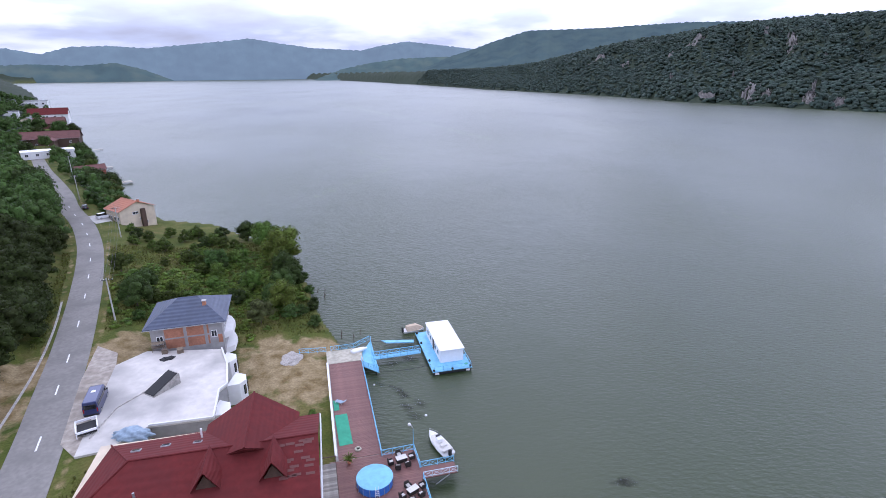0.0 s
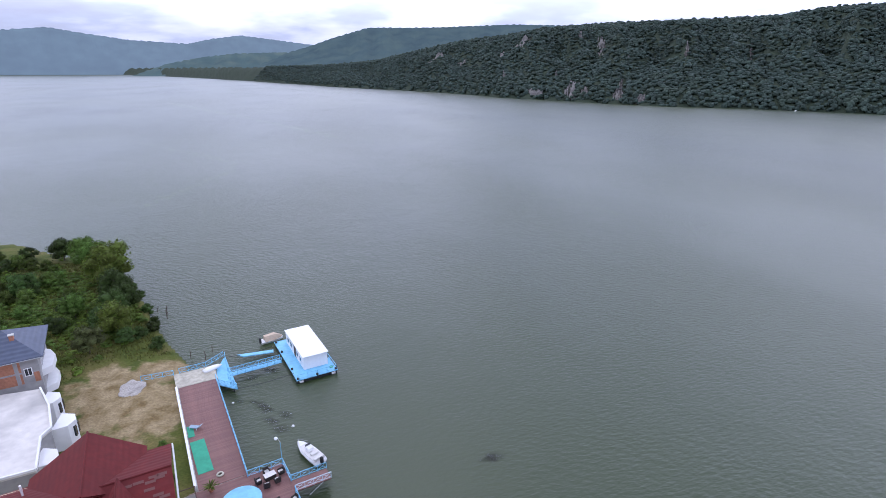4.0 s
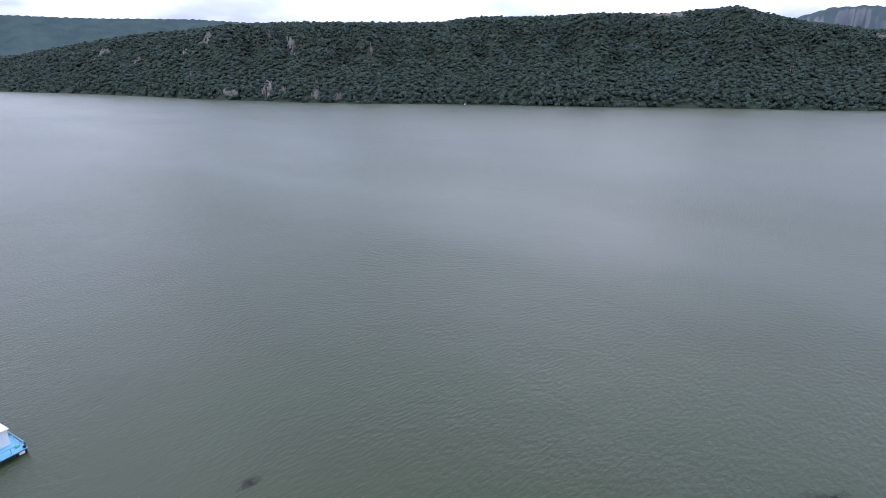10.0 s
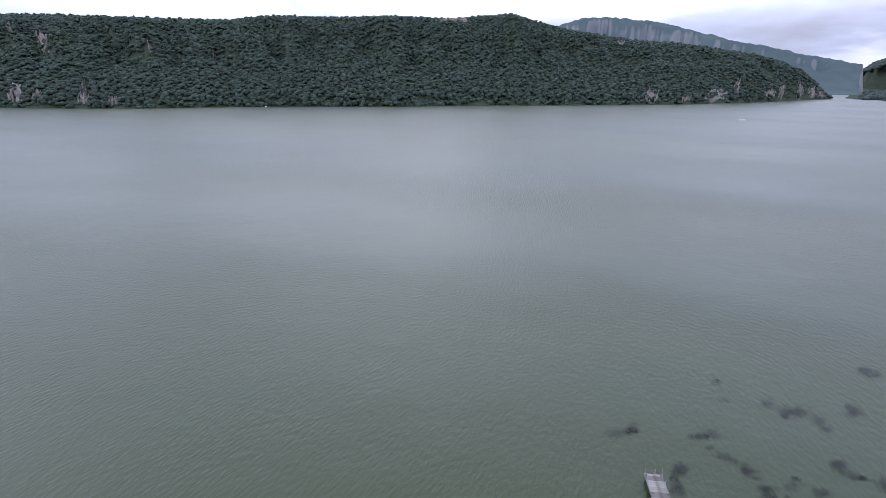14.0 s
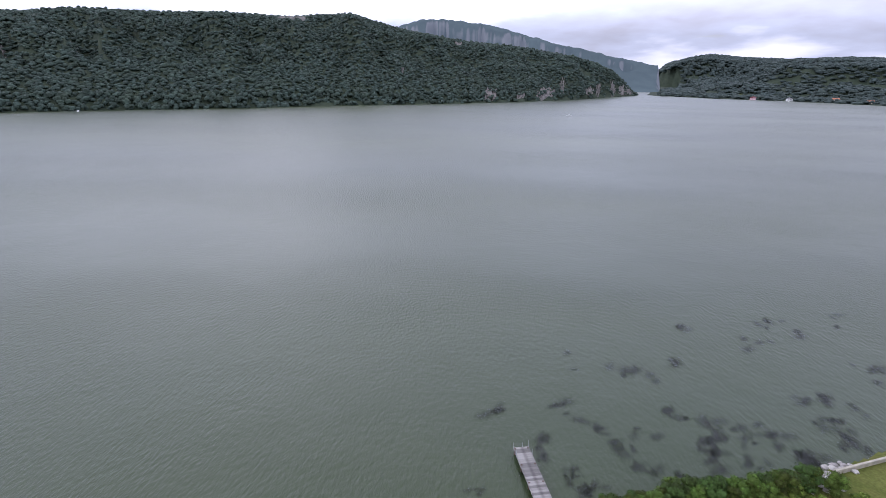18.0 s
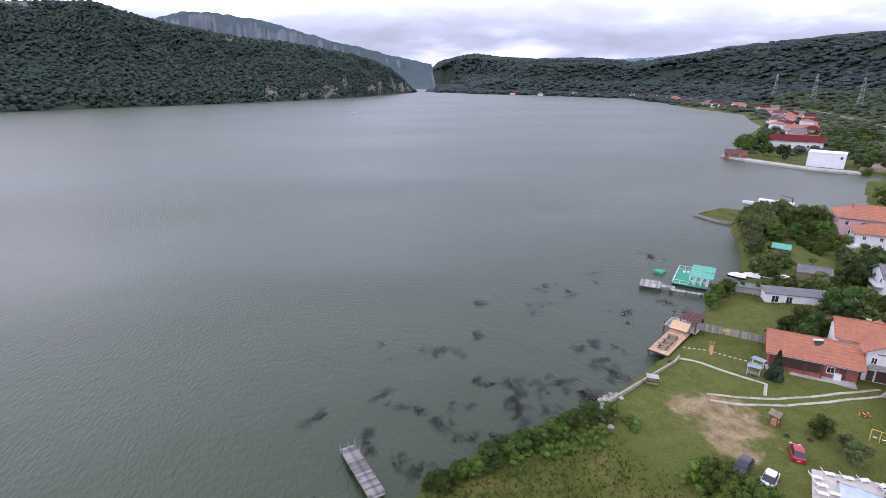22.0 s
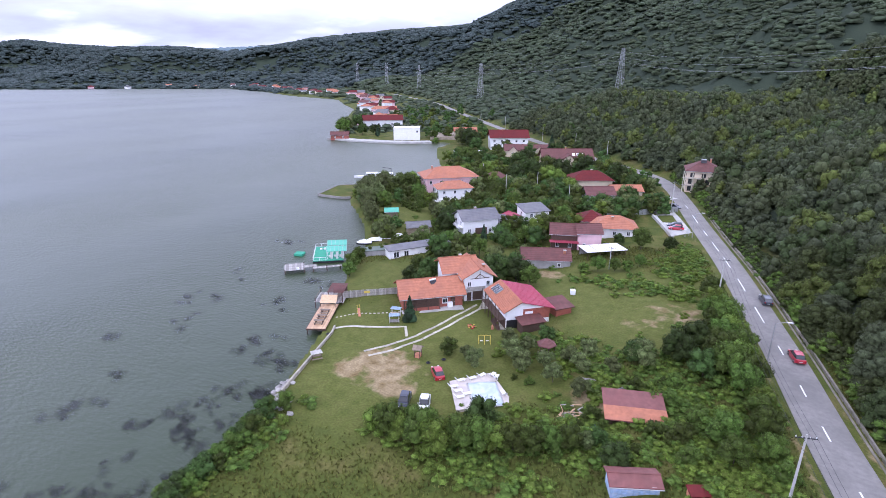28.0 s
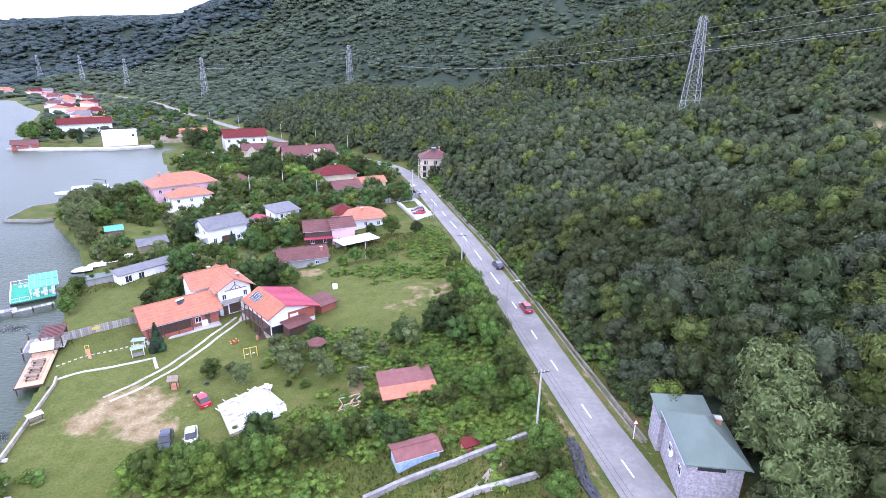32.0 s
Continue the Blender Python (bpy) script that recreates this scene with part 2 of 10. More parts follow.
PINK = material("pink_plaster", (0.72, 0.48, 0.50), 0.85, grain=0.08, scale=0.8, stain=0.25, stain_scale=0.3)
GREY_WALL = material("grey_plaster", (0.36, 0.35, 0.34), 0.9, grain=0.15, scale=1.0, stain=0.4, stain_scale=0.4)
BRICK = material("hollow_brick", (0.45, 0.20, 0.12), 0.9, grain=0.2, scale=2.5, stain=0.4, stain_scale=0.5, wave=0.02, wave_scale=1.6, wave_axis="Z")
ROOF_ORANGE = material("orange_tiles", (0.40, 0.150, 0.080), 0.75, grain=0.22, scale=1.6, stain=0.45, stain_scale=0.4, stain_color=(0.29, 0.12, 0.08), wave=0.05, wave_scale=0.9, wave_axis="Z")
ROOF_RED = material("red_roofing", (0.125, 0.015, 0.014), 0.8, grain=0.18, scale=1.4, stain=0.5, stain_scale=0.22, stain_color=(0.085, 0.013, 0.013), wave=0.03, wave_scale=0.8, wave_axis="Z", spec=0.3)
ROOF_CRIMSON = material("crimson_sheet", (0.40, 0.055, 0.09), 0.55, grain=0.08, scale=1.0, stain=0.3, stain_scale=0.3, wave=0.04, wave_scale=1.2, wave_axis="X")
ROOF_SLATE = material("blue_grey_tiles", (0.065, 0.082, 0.125), 0.5, grain=0.15, scale=1.2, stain=0.3, stain_scale=0.5, wave=0.06, wave_scale=0.85, wave_axis="Z")
ROOF_GREY = material("grey_roofing", (0.14, 0.14, 0.145), 0.75, grain=0.2, scale=1.2, stain=0.5, stain_scale=0.4, stain_color=(0.20, 0.19, 0.18), wave=0.03, wave_scale=0.9, wave_axis="Z")
ROOF_BROWN = material("brown_tiles", (0.135, 0.050, 0.042), 0.75, grain=0.2, scale=1.2, stain=0.4, stain_scale=0.4, wave=0.05, wave_scale=0.9, wave_axis="Z")
ROOF_RUST = material("rusted_sheet", (0.19, 0.075, 0.065), 0.8, grain=0.25, scale=1.2, stain=0.6, stain_scale=0.5, stain_color=(0.20, 0.07, 0.06))
ROOF_GREEN = material("green_sheet_roof", (0.120, 0.155, 0.125), 0.7, grain=0.10, scale=0.5, stain=0.4, stain_scale=0.25, stain_color=(0.15, 0.185, 0.155), wave=0.012, wave_scale=0.8, wave_axis="X")
WOOD = material("weathered_wood", (0.22, 0.17, 0.125), 0.85, grain=0.3, scale=2.5, stain=0.4, stain_scale=0.8, vary=0.2)
WOOD_GREY = material("grey_driftwood", (0.33, 0.31, 0.28), 0.9, grain=0.3, scale=2.5, stain=0.5, stain_scale=0.8, vary=0.25)
WOOD_DARK = material("dark_wood", (0.085, 0.05, 0.035), 0.7, grain=0.3, scale=2.5)
WOOD_NEW = material("fresh_planks", (0.56, 0.37, 0.22), 0.75, grain=0.2, scale=2.5, vary=0.12)
WOOD_RED = material("red_brown_boards", (0.30, 0.085, 0.055), 0.6, grain=0.2, scale=2.0, wave=0.02, wave_scale=2.0, wave_axis="Z")
DECK_RED = material("red_brown_decking", (0.20, 0.095, 0.080), 0.65, grain=0.15, scale=1.0, stain=0.45, stain_scale=0.3, stain_color=(0.15, 0.07, 0.062), wave=0.01, wave_scale=2.2, wave_axis="Y", vary=0.08)
BLUE_PAINT = material("light_blue_paint", (0.20, 0.52, 0.74), 0.5, grain=0.1, scale=2.0, stain=0.3, stain_scale=0.8)
BLUE_POOL = material("blue_pool_liner", (0.035, 0.16, 0.52), 0.45, grain=0.1, scale=2)
POOL_WATER = material("clear_pool_water", (0.10, 0.50, 0.78), 0.06, grain=0.06, scale=0.8, bump=0.01, bump_scale=2.0)
STEEL = material("galvanised_steel", (0.42, 0.43, 0.44), 0.5, 0.7, grain=0.15, scale=2)
DARK_METAL = material("dark_metal", (0.04, 0.04, 0.045), 0.5, 0.5, grain=0.2, scale=2)
BLACK = material("black_rubber", (0.02, 0.02, 0.021), 0.75, grain=0.2, scale=3)
GLASS = material("window_glass", (0.03, 0.035, 0.04), 0.06, spec=0.8)
TINTED = material("car_glass", (0.015, 0.017, 0.02), 0.05, spec=0.8)
NAVY = material("navy_car_paint", (0.018, 0.030, 0.11), 0.3, 0.2, coat=0.6, grain=0.04)
CAR_RED = material("red_car_paint", (0.42, 0.018, 0.035), 0.3, 0.1, coat=0.6, grain=0.04)
CAR_WHITE = material("white_car_paint", (0.72, 0.73, 0.74), 0.3, coat=0.6, grain=0.04)
CAR_DARK = material("dark_blue_car_paint", (0.035, 0.042, 0.06), 0.3, 0.2, coat=0.6, grain=0.04)
RED_LAMP = material("red_lamp_glass", (0.35, 0.01, 0.01), 0.2)
GREEN_CARPET = material("green_carpet", (0.045, 0.33, 0.20), 0.95, grain=0.12, scale=1.5, stain=0.3, stain_scale=0.6)
TEAL = material("teal_sheet", (0.10, 0.43, 0.30), 0.6, grain=0.1, scale=1.2, stain=0.25, stain_scale=0.6)
RATTAN = material("dark_rattan", (0.03, 0.024, 0.02), 0.8, grain=0.3, scale=6)
CUSHION = material("pale_cushion", (0.62, 0.60, 0.57), 0.9, grain=0.1, scale=3)
TARP = material("blue_grey_tarpaulin", (0.27, 0.36, 0.44), 0.6, grain=0.2, scale=2.0, stain=0.5, stain_scale=1.2, bump=0.08, bump_scale=1.5)
BEIGE = material("beige_canvas", (0.56, 0.44, 0.32), 0.85, grain=0.1, scale=2)
GRAVEL = material("gravel", (0.40, 0.37, 0.33), 0.95, grain=0.4, scale=5.0, stain=0.4, stain_scale=1.0, bump=0.05, bump_scale=5)
POOL_COVER = material("pool_cover", (0.44, 0.52, 0.58), 0.35, grain=0.12, scale=1.2, stain=0.6, stain_scale=0.6, stain_color=(0.62, 0.66, 0.68), bump=0.05, bump_scale=1.0)
YELLOW = material("yellow_paint", (0.62, 0.46, 0.08), 0.6, grain=0.1, scale=3)
CLAY = material("terracotta", (0.48, 0.20, 0.12), 0.85, grain=0.15, scale=3)
BARK = material("bark", (0.10, 0.08, 0.06), 0.95, grain=0.35, scale=2.0, vary=0.15)
LEAF = leaf_material("leaves_green", (0.072, 0.108, 0.019))
LEAF_BRIGHT = leaf_material("leaves_bright_green", (0.108, 0.154, 0.024), vary=0.2)
LEAF_DARK = leaf_material("leaves_dark_green", (0.046, 0.074, 0.017))
LEAF_SILVER = leaf_material("leaves_silver_green", (0.102, 0.124, 0.042), vary=0.2)
LEAF_CONIFER = leaf_material("needles", (0.026, 0.050, 0.022), vary=0.15)
LEAF_FOREST = leaf_material("forest_leaves", (0.050, 0.063, 0.021), vary=0, island=0.25, leafy=1.8, relief=0.35)
# farther woods: the air's blue haze is mixed into these three leaf colours
LEAF_FAR = leaf_material("haze_tinted_far_leaves", (0.044, 0.068, 0.054), vary=0, island=0.20, leafy=0.22, relief=0.4)
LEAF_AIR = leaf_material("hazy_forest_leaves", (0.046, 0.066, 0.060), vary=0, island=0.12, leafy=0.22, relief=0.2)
LEAF_HAZE = leaf_material("haze_tinted_hill_leaves", (0.056, 0.076, 0.041), vary=0, island=0.20, leafy=0.35, relief=0.4)
LEAF_YELLOW = leaf_material("yellow_green_leaves", (0.088, 0.112, 0.026), vary=0, island=0.25, leafy=1.5)
LEAF_GREY = leaf_material("grey_green_leaves", (0.064, 0.080, 0.040), vary=0, island=0.25, leafy=1.5)
LEAF_DEEP = leaf_material("deep_green_leaves", (0.052, 0.074, 0.026), vary=0, island=0.25, leafy=1.5)
# paler forest leaves for the farther slope, with haze put into the colour
LEAF_SLOPE = leaf_material("haze_tinted_slope_leaves", (0.064, 0.080, 0.036), vary=0, island=0.22, leafy=0.9)
GRASS_BLADE = leaf_material("grass_blades", (0.125, 0.135, 0.032), island=0.4)
WEED = water_material("weedy_water", 0.22)


def ragged(m, size):
    """Let the water round it show through towards the rim, in shreds."""
    nt = m.node_tree
    n = nt.nodes.new
    b, out = nt.nodes["Principled BSDF"], nt.nodes["Material Output"]
    at, tc, nz, ad, mr = n("ShaderNodeVertexColor"), n("ShaderNodeTexCoord"), n("ShaderNodeTexNoise"), n("ShaderNodeMath"), n("ShaderNodeMapRange")
    clear, mx, mp = n("ShaderNodeBsdfTransparent"), n("ShaderNodeMixShader"), n("ShaderNodeMapping")
    at.layer_name = "fill"
    mp.inputs["Scale"].default_value, mp.inputs["Rotation"].default_value = (1.0, 2.4, 1.0), (0, 0, radians(-35))
    nz.inputs["Scale"].default_value, nz.inputs["Detail"].default_value, nz.inputs["Roughness"].default_value = size, 7, 0.7
    ad.operation = "MULTIPLY_ADD"; ad.inputs[1].default_value = 1.6
    mr.inputs[1].default_value, mr.inputs[2].default_value, mr.inputs[4].default_value = 0.95, 1.8, 0.72
    link_nodes(nt, (tc.outputs["Object"], mp.inputs[0]), (mp.outputs[0], nz.inputs["Vector"]), (nz.outputs[0], ad.inputs[0]), (at.outputs[0], ad.inputs[2]), (ad.outputs[0], mr.inputs[0]),
               (mr.outputs[0], mx.inputs[0]), (clear.outputs[0], mx.inputs[1]), (b.outputs[0], mx.inputs[2]), (mx.outputs[0], out.inputs[0]))


ragged(WEED, 0.55)
WAKE = water_material("wake_water", 2.6)
PIER_BOARD = material("old_pier_boards", (0.15, 0.14, 0.13), 0.9, grain=0.35, scale=2.0, stain=0.5, stain_scale=0.8, stain_color=(0.3, 0.29, 0.27), vary=0.3)


def ground_material():
    """Meadow, mown lawn and bare earth by broad noise; the ground's own vertex mask tells worn earth and lawn apart."""
    m = bpy.data.materials.new("meadow_ground")
    m.use_nodes = True
    nt = m.node_tree
    b = nt.nodes["Principled BSDF"]
    b.inputs["Roughness"].default_value = 0.95
    b.inputs["Specular IOR Level"].default_value = 0.15
    n = nt.nodes.new
    tc = n("ShaderNodeTexCoord")

    def nz(sc, det=5):
        t = n("ShaderNodeTexNoise")
        t.inputs["Scale"].default_value, t.inputs["Detail"].default_value = sc, det
        nt.links.new(tc.outputs["Object"], t.inputs["Vector"])
        return t.outputs[0]

    def ramp(src, *stops):
        r = n("ShaderNodeValToRGB")
        e = r.color_ramp.elements
        for i, (p, c) in enumerate(stops):
            el = e[i] if i < 2 else e.new(p)
            el.position, el.color = p, (*c, 1)
        nt.links.new(src, r.inputs[0])
        return r.outputs[0]

    def mix(f, a, c):
        x = n("ShaderNodeMix"); x.data_type = "RGBA"
        link_nodes(nt, (f, x.inputs[0]), (a, x.inputs[6]), (c, x.inputs[7]))
        return x.outputs[2]

    wild = ramp(nz(0.22), (0.30, (0.052, 0.074, 0.014)), (0.74, (0.150, 0.125, 0.045)), (0.5, (0.084, 0.100, 0.020)))
    lawn = ramp(nz(0.5), (0.30, (0.082, 0.100, 0.020)), (0.72, (0.122, 0.130, 0.034)))
    earth = ramp(nz(0.45), (0.30, (0.165, 0.115, 0.048)), (0.72, (0.36, 0.285, 0.165)))
    fine = ramp(nz(3.0), (0.25, (0.72, 0.72, 0.72)), (0.75, (1.25, 1.25, 1.25)))
    at = n("ShaderNodeVertexColor"); at.layer_name = "cover"
    sp = n("ShaderNodeSeparateColor")
    nt.links.new(at.outputs[0], sp.inputs[0])
    edge = n("ShaderNodeMath"); edge.operation = "MULTIPLY_ADD"; edge.inputs[1].default_value = 1.1
    nt.links.new(nz(0.35, 6), edge.inputs[0])
    nt.links.new(sp.outputs[0], edge.inputs[2])
    sharp = n("ShaderNodeMapRange")
    sharp.inputs[1].default_value, sharp.inputs[2].default_value = 0.95, 1.15
    nt.links.new(edge.outputs[0], sharp.inputs[0])
    c = mix(sp.outputs[1], wild, lawn)
    c = mix(sharp.outputs[0], c, earth)
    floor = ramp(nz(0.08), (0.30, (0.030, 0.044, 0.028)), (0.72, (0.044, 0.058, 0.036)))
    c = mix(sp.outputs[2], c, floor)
    mu = n("ShaderNodeMix"); mu.data_type, mu.blend_type = "RGBA", "MULTIPLY"
    mu.inputs[0].default_value = 1.0
    link_nodes(nt, (c, mu.inputs[6]), (fine, mu.inputs[7]), (mu.outputs[2], b.inputs["Base Color"]))
    bp = n("ShaderNodeBump"); bp.inputs["Distance"].default_value = 0.12
    link_nodes(nt, (nz(2.2, 8), bp.inputs["Height"]), (bp.outputs[0], b.inputs["Normal"]))
    return m


GROUND = ground_material()


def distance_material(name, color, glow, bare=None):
    """Far hills: dark woods with a blue emission that stands in for kilometres of bright air."""
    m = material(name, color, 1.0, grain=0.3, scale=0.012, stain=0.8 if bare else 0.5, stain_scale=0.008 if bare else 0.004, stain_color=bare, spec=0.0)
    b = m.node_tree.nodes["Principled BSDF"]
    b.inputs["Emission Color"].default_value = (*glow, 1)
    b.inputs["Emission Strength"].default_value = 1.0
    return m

# ---- the lie of the land: shorelines, road and hills ----
NEAR_SHORE = [(-2500, 3160), (-1900, 2460), (-818, 1108), (-483, 675), (-235, 348), (-149, 237), (-103, 190), (-82, 184), (-56, 160), (-41, 142),
              (-32, 118), (-27, 106), (-21, 95), (-20.5, 86), (-14, 60), (-9, 46), (6, 24), (34, 4), (55, -12), (60.5, -26), (65, -38), (67, -46), (77, -64),
              (85, -77), (96, -90), (103, -97), (108, -110), (126, -128), (152, -147), (164, -160), (158, -178), (142, -196), (150, -214),
              (176, -240), (212, -285), (222, -322), (248, -300), (258, -294), (306, -286), (338, -318), (381, -362),
              (440, -430), (494, -492), (560, -540), (662, -623), (811, -646), (980, -715), (1152, -748), (1290, -650), (1400, -505), (1533, -386), (1575, -352), (1760, -400), (2400, -560)]
ROAD = [(-2500, 3290), (-820, 1180), (-500, 730), (-262, 345), (-205, 272), (-172, 234), (-150, 208), (-134, 186), (-116, 166), (-100, 144), (-90, 128), (-78, 107), (-70.5, 93), (-64, 80.5), (-59, 70),
        (-53, 58), (-46, 42), (-38, 20), (-31.5, 0), (-24.5, -24), (-17.5, -47), (-9.2, -70), (-5.2, -82), (-1, -95.5), (5.2, -113), (14, -138), (23, -160),
        (31.5, -181), (40, -203), (48, -222), (60, -243), (82, -261), (111, -282), (150, -312), (215, -372), (330, -480), (440, -590), (640, -730), (850, -800),
        (1120, -860), (1330, -760), (1560, -480), (2400, -720)]
# the far bank: bearing, distance of the water's edge, bearing of the crest above the eye, distance behind the edge at which it is reached
FAR_BANK = [(-14, 4500, 0.0, 150), (-9, 3300, 0.1, 150), (-4.7, 2546, 0.15, 160), (0, 2000, 0.2, 180), (4.5, 1640, 0.35, 220), (9, 1440, 0.75, 280), (12.8, 1330, 1.6, 300), (17.5, 1180, 2.64, 340), (22.7, 1030, 3.3, 380), (26, 985, 3.9, 400),
            (33, 905, 4.3, 430), (38, 872, 4.38, 430), (46, 872, 4.5, 430), (50, 868, 5.0, 440), (57, 862, 5.1, 450), (62, 862, 5.28, 450), (67.5, 895, 5.12, 450), (69.7, 905, 5.3, 450), (73.2, 925, 5.58, 450), (75, 935, 5.08, 440), (78.5, 955, 4.2, 430),
            (84, 1005, 3.28, 380), (90, 1090, 2.7, 340), (95.3, 1230, 1.85, 240), (97.5, 1330, 1.25, 190), (99.2, 1440, 0.45, 130), (100.3, 1500, -0.4, 90), (101.3, 1540, -1.4, 60), (101.7, 1560, -1.8, 40)]
# crest of the hills behind the near bank: bearing, degrees above the eye
NEAR_CREST = [(-180, 13), (-60, 12), (-46, 6), (-41, 1.2), (-37, 0.4), (-34, -0.3), (0, 0), (98, 0), (103.5, 0.2), (104.2, 0.8), (106, 1.35), (107.6, 1.62), (110.5, 1.3), (113.6, 1.18), (118.4, 1.28), (121.5, 1.1), (123, 0.9),
              (124.5, 1.3), (128, 1.85), (131.5, 2.45), (138, 3.15), (143, 3.5), (146.6, 3.75), (149, 4.9), (150.4, 5.5), (155, 8), (165, 12), (180, 13)]


def table(rows, col, a):
    return np.interp(a, [r[0] for r in rows], [r[col] for r in rows])


def to_line(px, py, line):
    """Distance to an open line."""
    best = np.full(px.shape, 1e18)
    for (x0, y0), (x1, y1) in zip(line, line[1:]):
        dx, dy = x1 - x0, y1 - y0
        k = np.clip(((px - x0) * dx + (py - y0) * dy) / (dx * dx + dy * dy), 0, 1)
        best = np.minimum(best, (px - x0 - k * dx) ** 2 + (py - y0 - k * dy) ** 2)
    return np.sqrt(best)


def inside(px, py, poly):
    odd = np.zeros(px.shape, bool)
    for (x0, y0), (x1, y1) in zip(poly, poly[1:] + poly[:1]):
        hit = (y0 > py) != (y1 > py)
        if y0 != y1:
            odd ^= hit & (px < (x1 - x0) * (py - y0) / (y1 - y0) + x0)
    return odd


BEHIND = [(6000, -560), (6000, -6000), (-6000, -6000), (-6000, 6000), (-2500, 6000)]
LAND_POLY, HILL_POLY = NEAR_SHORE + BEHIND, ROAD + BEHIND


def waves(x, y, size, seed, octaves=4):
    """Cheap smooth noise, about -1 to 1."""
    rng = np.random.RandomState(seed)
    out, amp, total = np.zeros_like(x), 1.0, 0.0
    for _ in range(octaves):
        for _ in range(5):
            a, p = rng.uniform(0, 2 * math.pi, 2)
            f = 2 * math.pi / size * rng.uniform(0.7, 1.4)
            out += amp * np.sin(f * (x * math.cos(a) + y * math.sin(a)) + p)
        total += amp * 2.2
        amp, size = amp * 0.5, size * 0.5
    return out / total


def smooth(a, b, x):
    k = np.clip((x - a) / (b - a), 0, 1)
    return k * k * (3 - 2 * k)


ROAD_Z, SPIT_Z = 6.0, 0.6


def land(x, y):
    """Height of the ground, and the distances inland from the shore and uphill from the road."""
    x, y = np.asarray(x, float), np.asarray(y, float)
    r, az = np.hypot(x, y), np.degrees(np.arctan2(x, y))
    az = np.where(az < -150, az + 360, az)
    s = to_line(x, y, NEAR_SHORE)
    near = inside(x, y, LAND_POLY)
    d = to_line(x, y, ROAD)
    up = inside(x, y, HILL_POLY)
    # shelf between the water and the road
    k = s / (s + np.maximum(d - 7, 0) + 0.01)
    shelf = 0.9 + 0.7 * smooth(0, 6, s) + (ROAD_Z - 1.6) * np.clip((k - 0.42) / 0.58, 0, 1) ** 1.4
    shelf = np.where(r > 400, np.minimum(shelf, 1 + s * 0.06), shelf) + 0.25 * waves(x, y, 14, 3, 3) * smooth(2, 9, s) * smooth(6, 12, d)
    # hillside: a first spur, a hollow, the main slope
    du = np.maximum(d - 6.5, 0)
    spur = 34 * (1 - np.exp(-du / 75)) * (1 + 0.22 * waves(x, y, 120, 5, 3))
    main = 0.50 * np.maximum(du - 130, 0) * (1 + 0.25 * waves(x, y, 320, 7, 3))
    hollow = -12 * np.exp(-((du - 150) / 45) ** 2)
    hill = ROAD_Z + spur + main + hollow * smooth(0, 60, du) + 2.0 * waves(x, y, 45, 9, 3) * smooth(10, 50, du)
    hill = hill + 17 * np.exp(-((x + 116) / 38) ** 2 - ((y + 200) / 18) ** 2) * smooth(20, 60, du)
    cap = 52 + r * np.tan(np.radians(np.interp(az, [c[0] for c in NEAR_CREST], [c[1] for c in NEAR_CREST])))
    cap = cap - 12 + 6 * waves(x, y, 220, 12, 2)
    hill = np.where(r > 300, np.minimum(hill, cap + 0.02 * (hill - cap)), hill)
    hill = np.where(r > 300, np.maximum(hill, ROAD_Z - 1), hill)
    z = np.where(near, np.where(up, hill, shelf), -np.minimum(3.0, 0.15 + 0.25 * s))
    z = np.where(near & (d < 7.5), ROAD_Z + 0 * z, z)
    # far bank
    e, crest, back = table(FAR_BANK, 1, az), table(FAR_BANK, 2, az), table(FAR_BANK, 3, az)
    t = (r - e) / back
    top = 52 + (e + back) * np.tan(np.radians(crest)) - 5
    ravine = 1 + (0.22 * waves(az * 18, r * 0.25, 90, 21, 3) + 0.14 * waves(az * 18 + r * 0.10, r * 0.05, 34, 22, 2)) * smooth(0.05, 0.4, t) * (1 - smooth(0.6, 0.98, t))
    rise = np.minimum(np.clip(t, 0, 1) ** 0.8 * ravine, 0.96 + 0.04 * np.clip(t, 0, 1))
    far = np.where(t > 1, top - 0.15 * (r - e - back), 2.0 * smooth(0, 0.02, t) + np.maximum(top, 3) * rise)
    far = np.where(t < 1, np.minimum(far, np.maximum(52 + r * np.tan(np.radians(crest)) - 8, 3)), far)
    isfar = (az > -14) & (az < 101.7) & (t > 0) & ~near
    z = np.where(isfar, np.maximum(far, 0.5), z)
    return z, np.where(near, s, 0), np.where(near & up, du, 0), d


GX, GY, GSTEP = -560, -860, 2.0
_gx, _gy = np.meshgrid(np.arange(GX, 1420, GSTEP), np.arange(GY, 720, GSTEP), indexing="ij")
_gz, _gs, _gu, _gd = land(_gx, _gy)


def spot(x, y):
    """Height, distance from the shore, distance from the road, read off a survey grid."""
    i, j = (x - GX) / GSTEP, (y - GY) / GSTEP
    i0, j0 = min(max(int(i), 0), _gz.shape[0] - 2), min(max(int(j), 0), _gz.shape[1] - 2)
    a, b = i - i0, j - j0
    return tuple(float(g[i0, j0] * (1 - a) * (1 - b) + g[i0 + 1, j0] * a * (1 - b) + g[i0, j0 + 1] * (1 - a) * b + g[i0 + 1, j0 + 1] * a * b) for g in (_gz, _gs, _gd))


def ground_z(x, y):
    return spot(x, y)[0]


def mesh_object(name, verts, faces, mat, parent=None, smooth_shade=False):
    me = bpy.data.meshes.new(name)
    me.from_pydata(verts, [], faces)
    me.materials.append(mat)
    if smooth_shade:
        me.polygons.foreach_set("use_smooth", [True] * len(me.polygons))
    ob = new(name, me)
    if parent:
        ob.parent = parent
    return ob


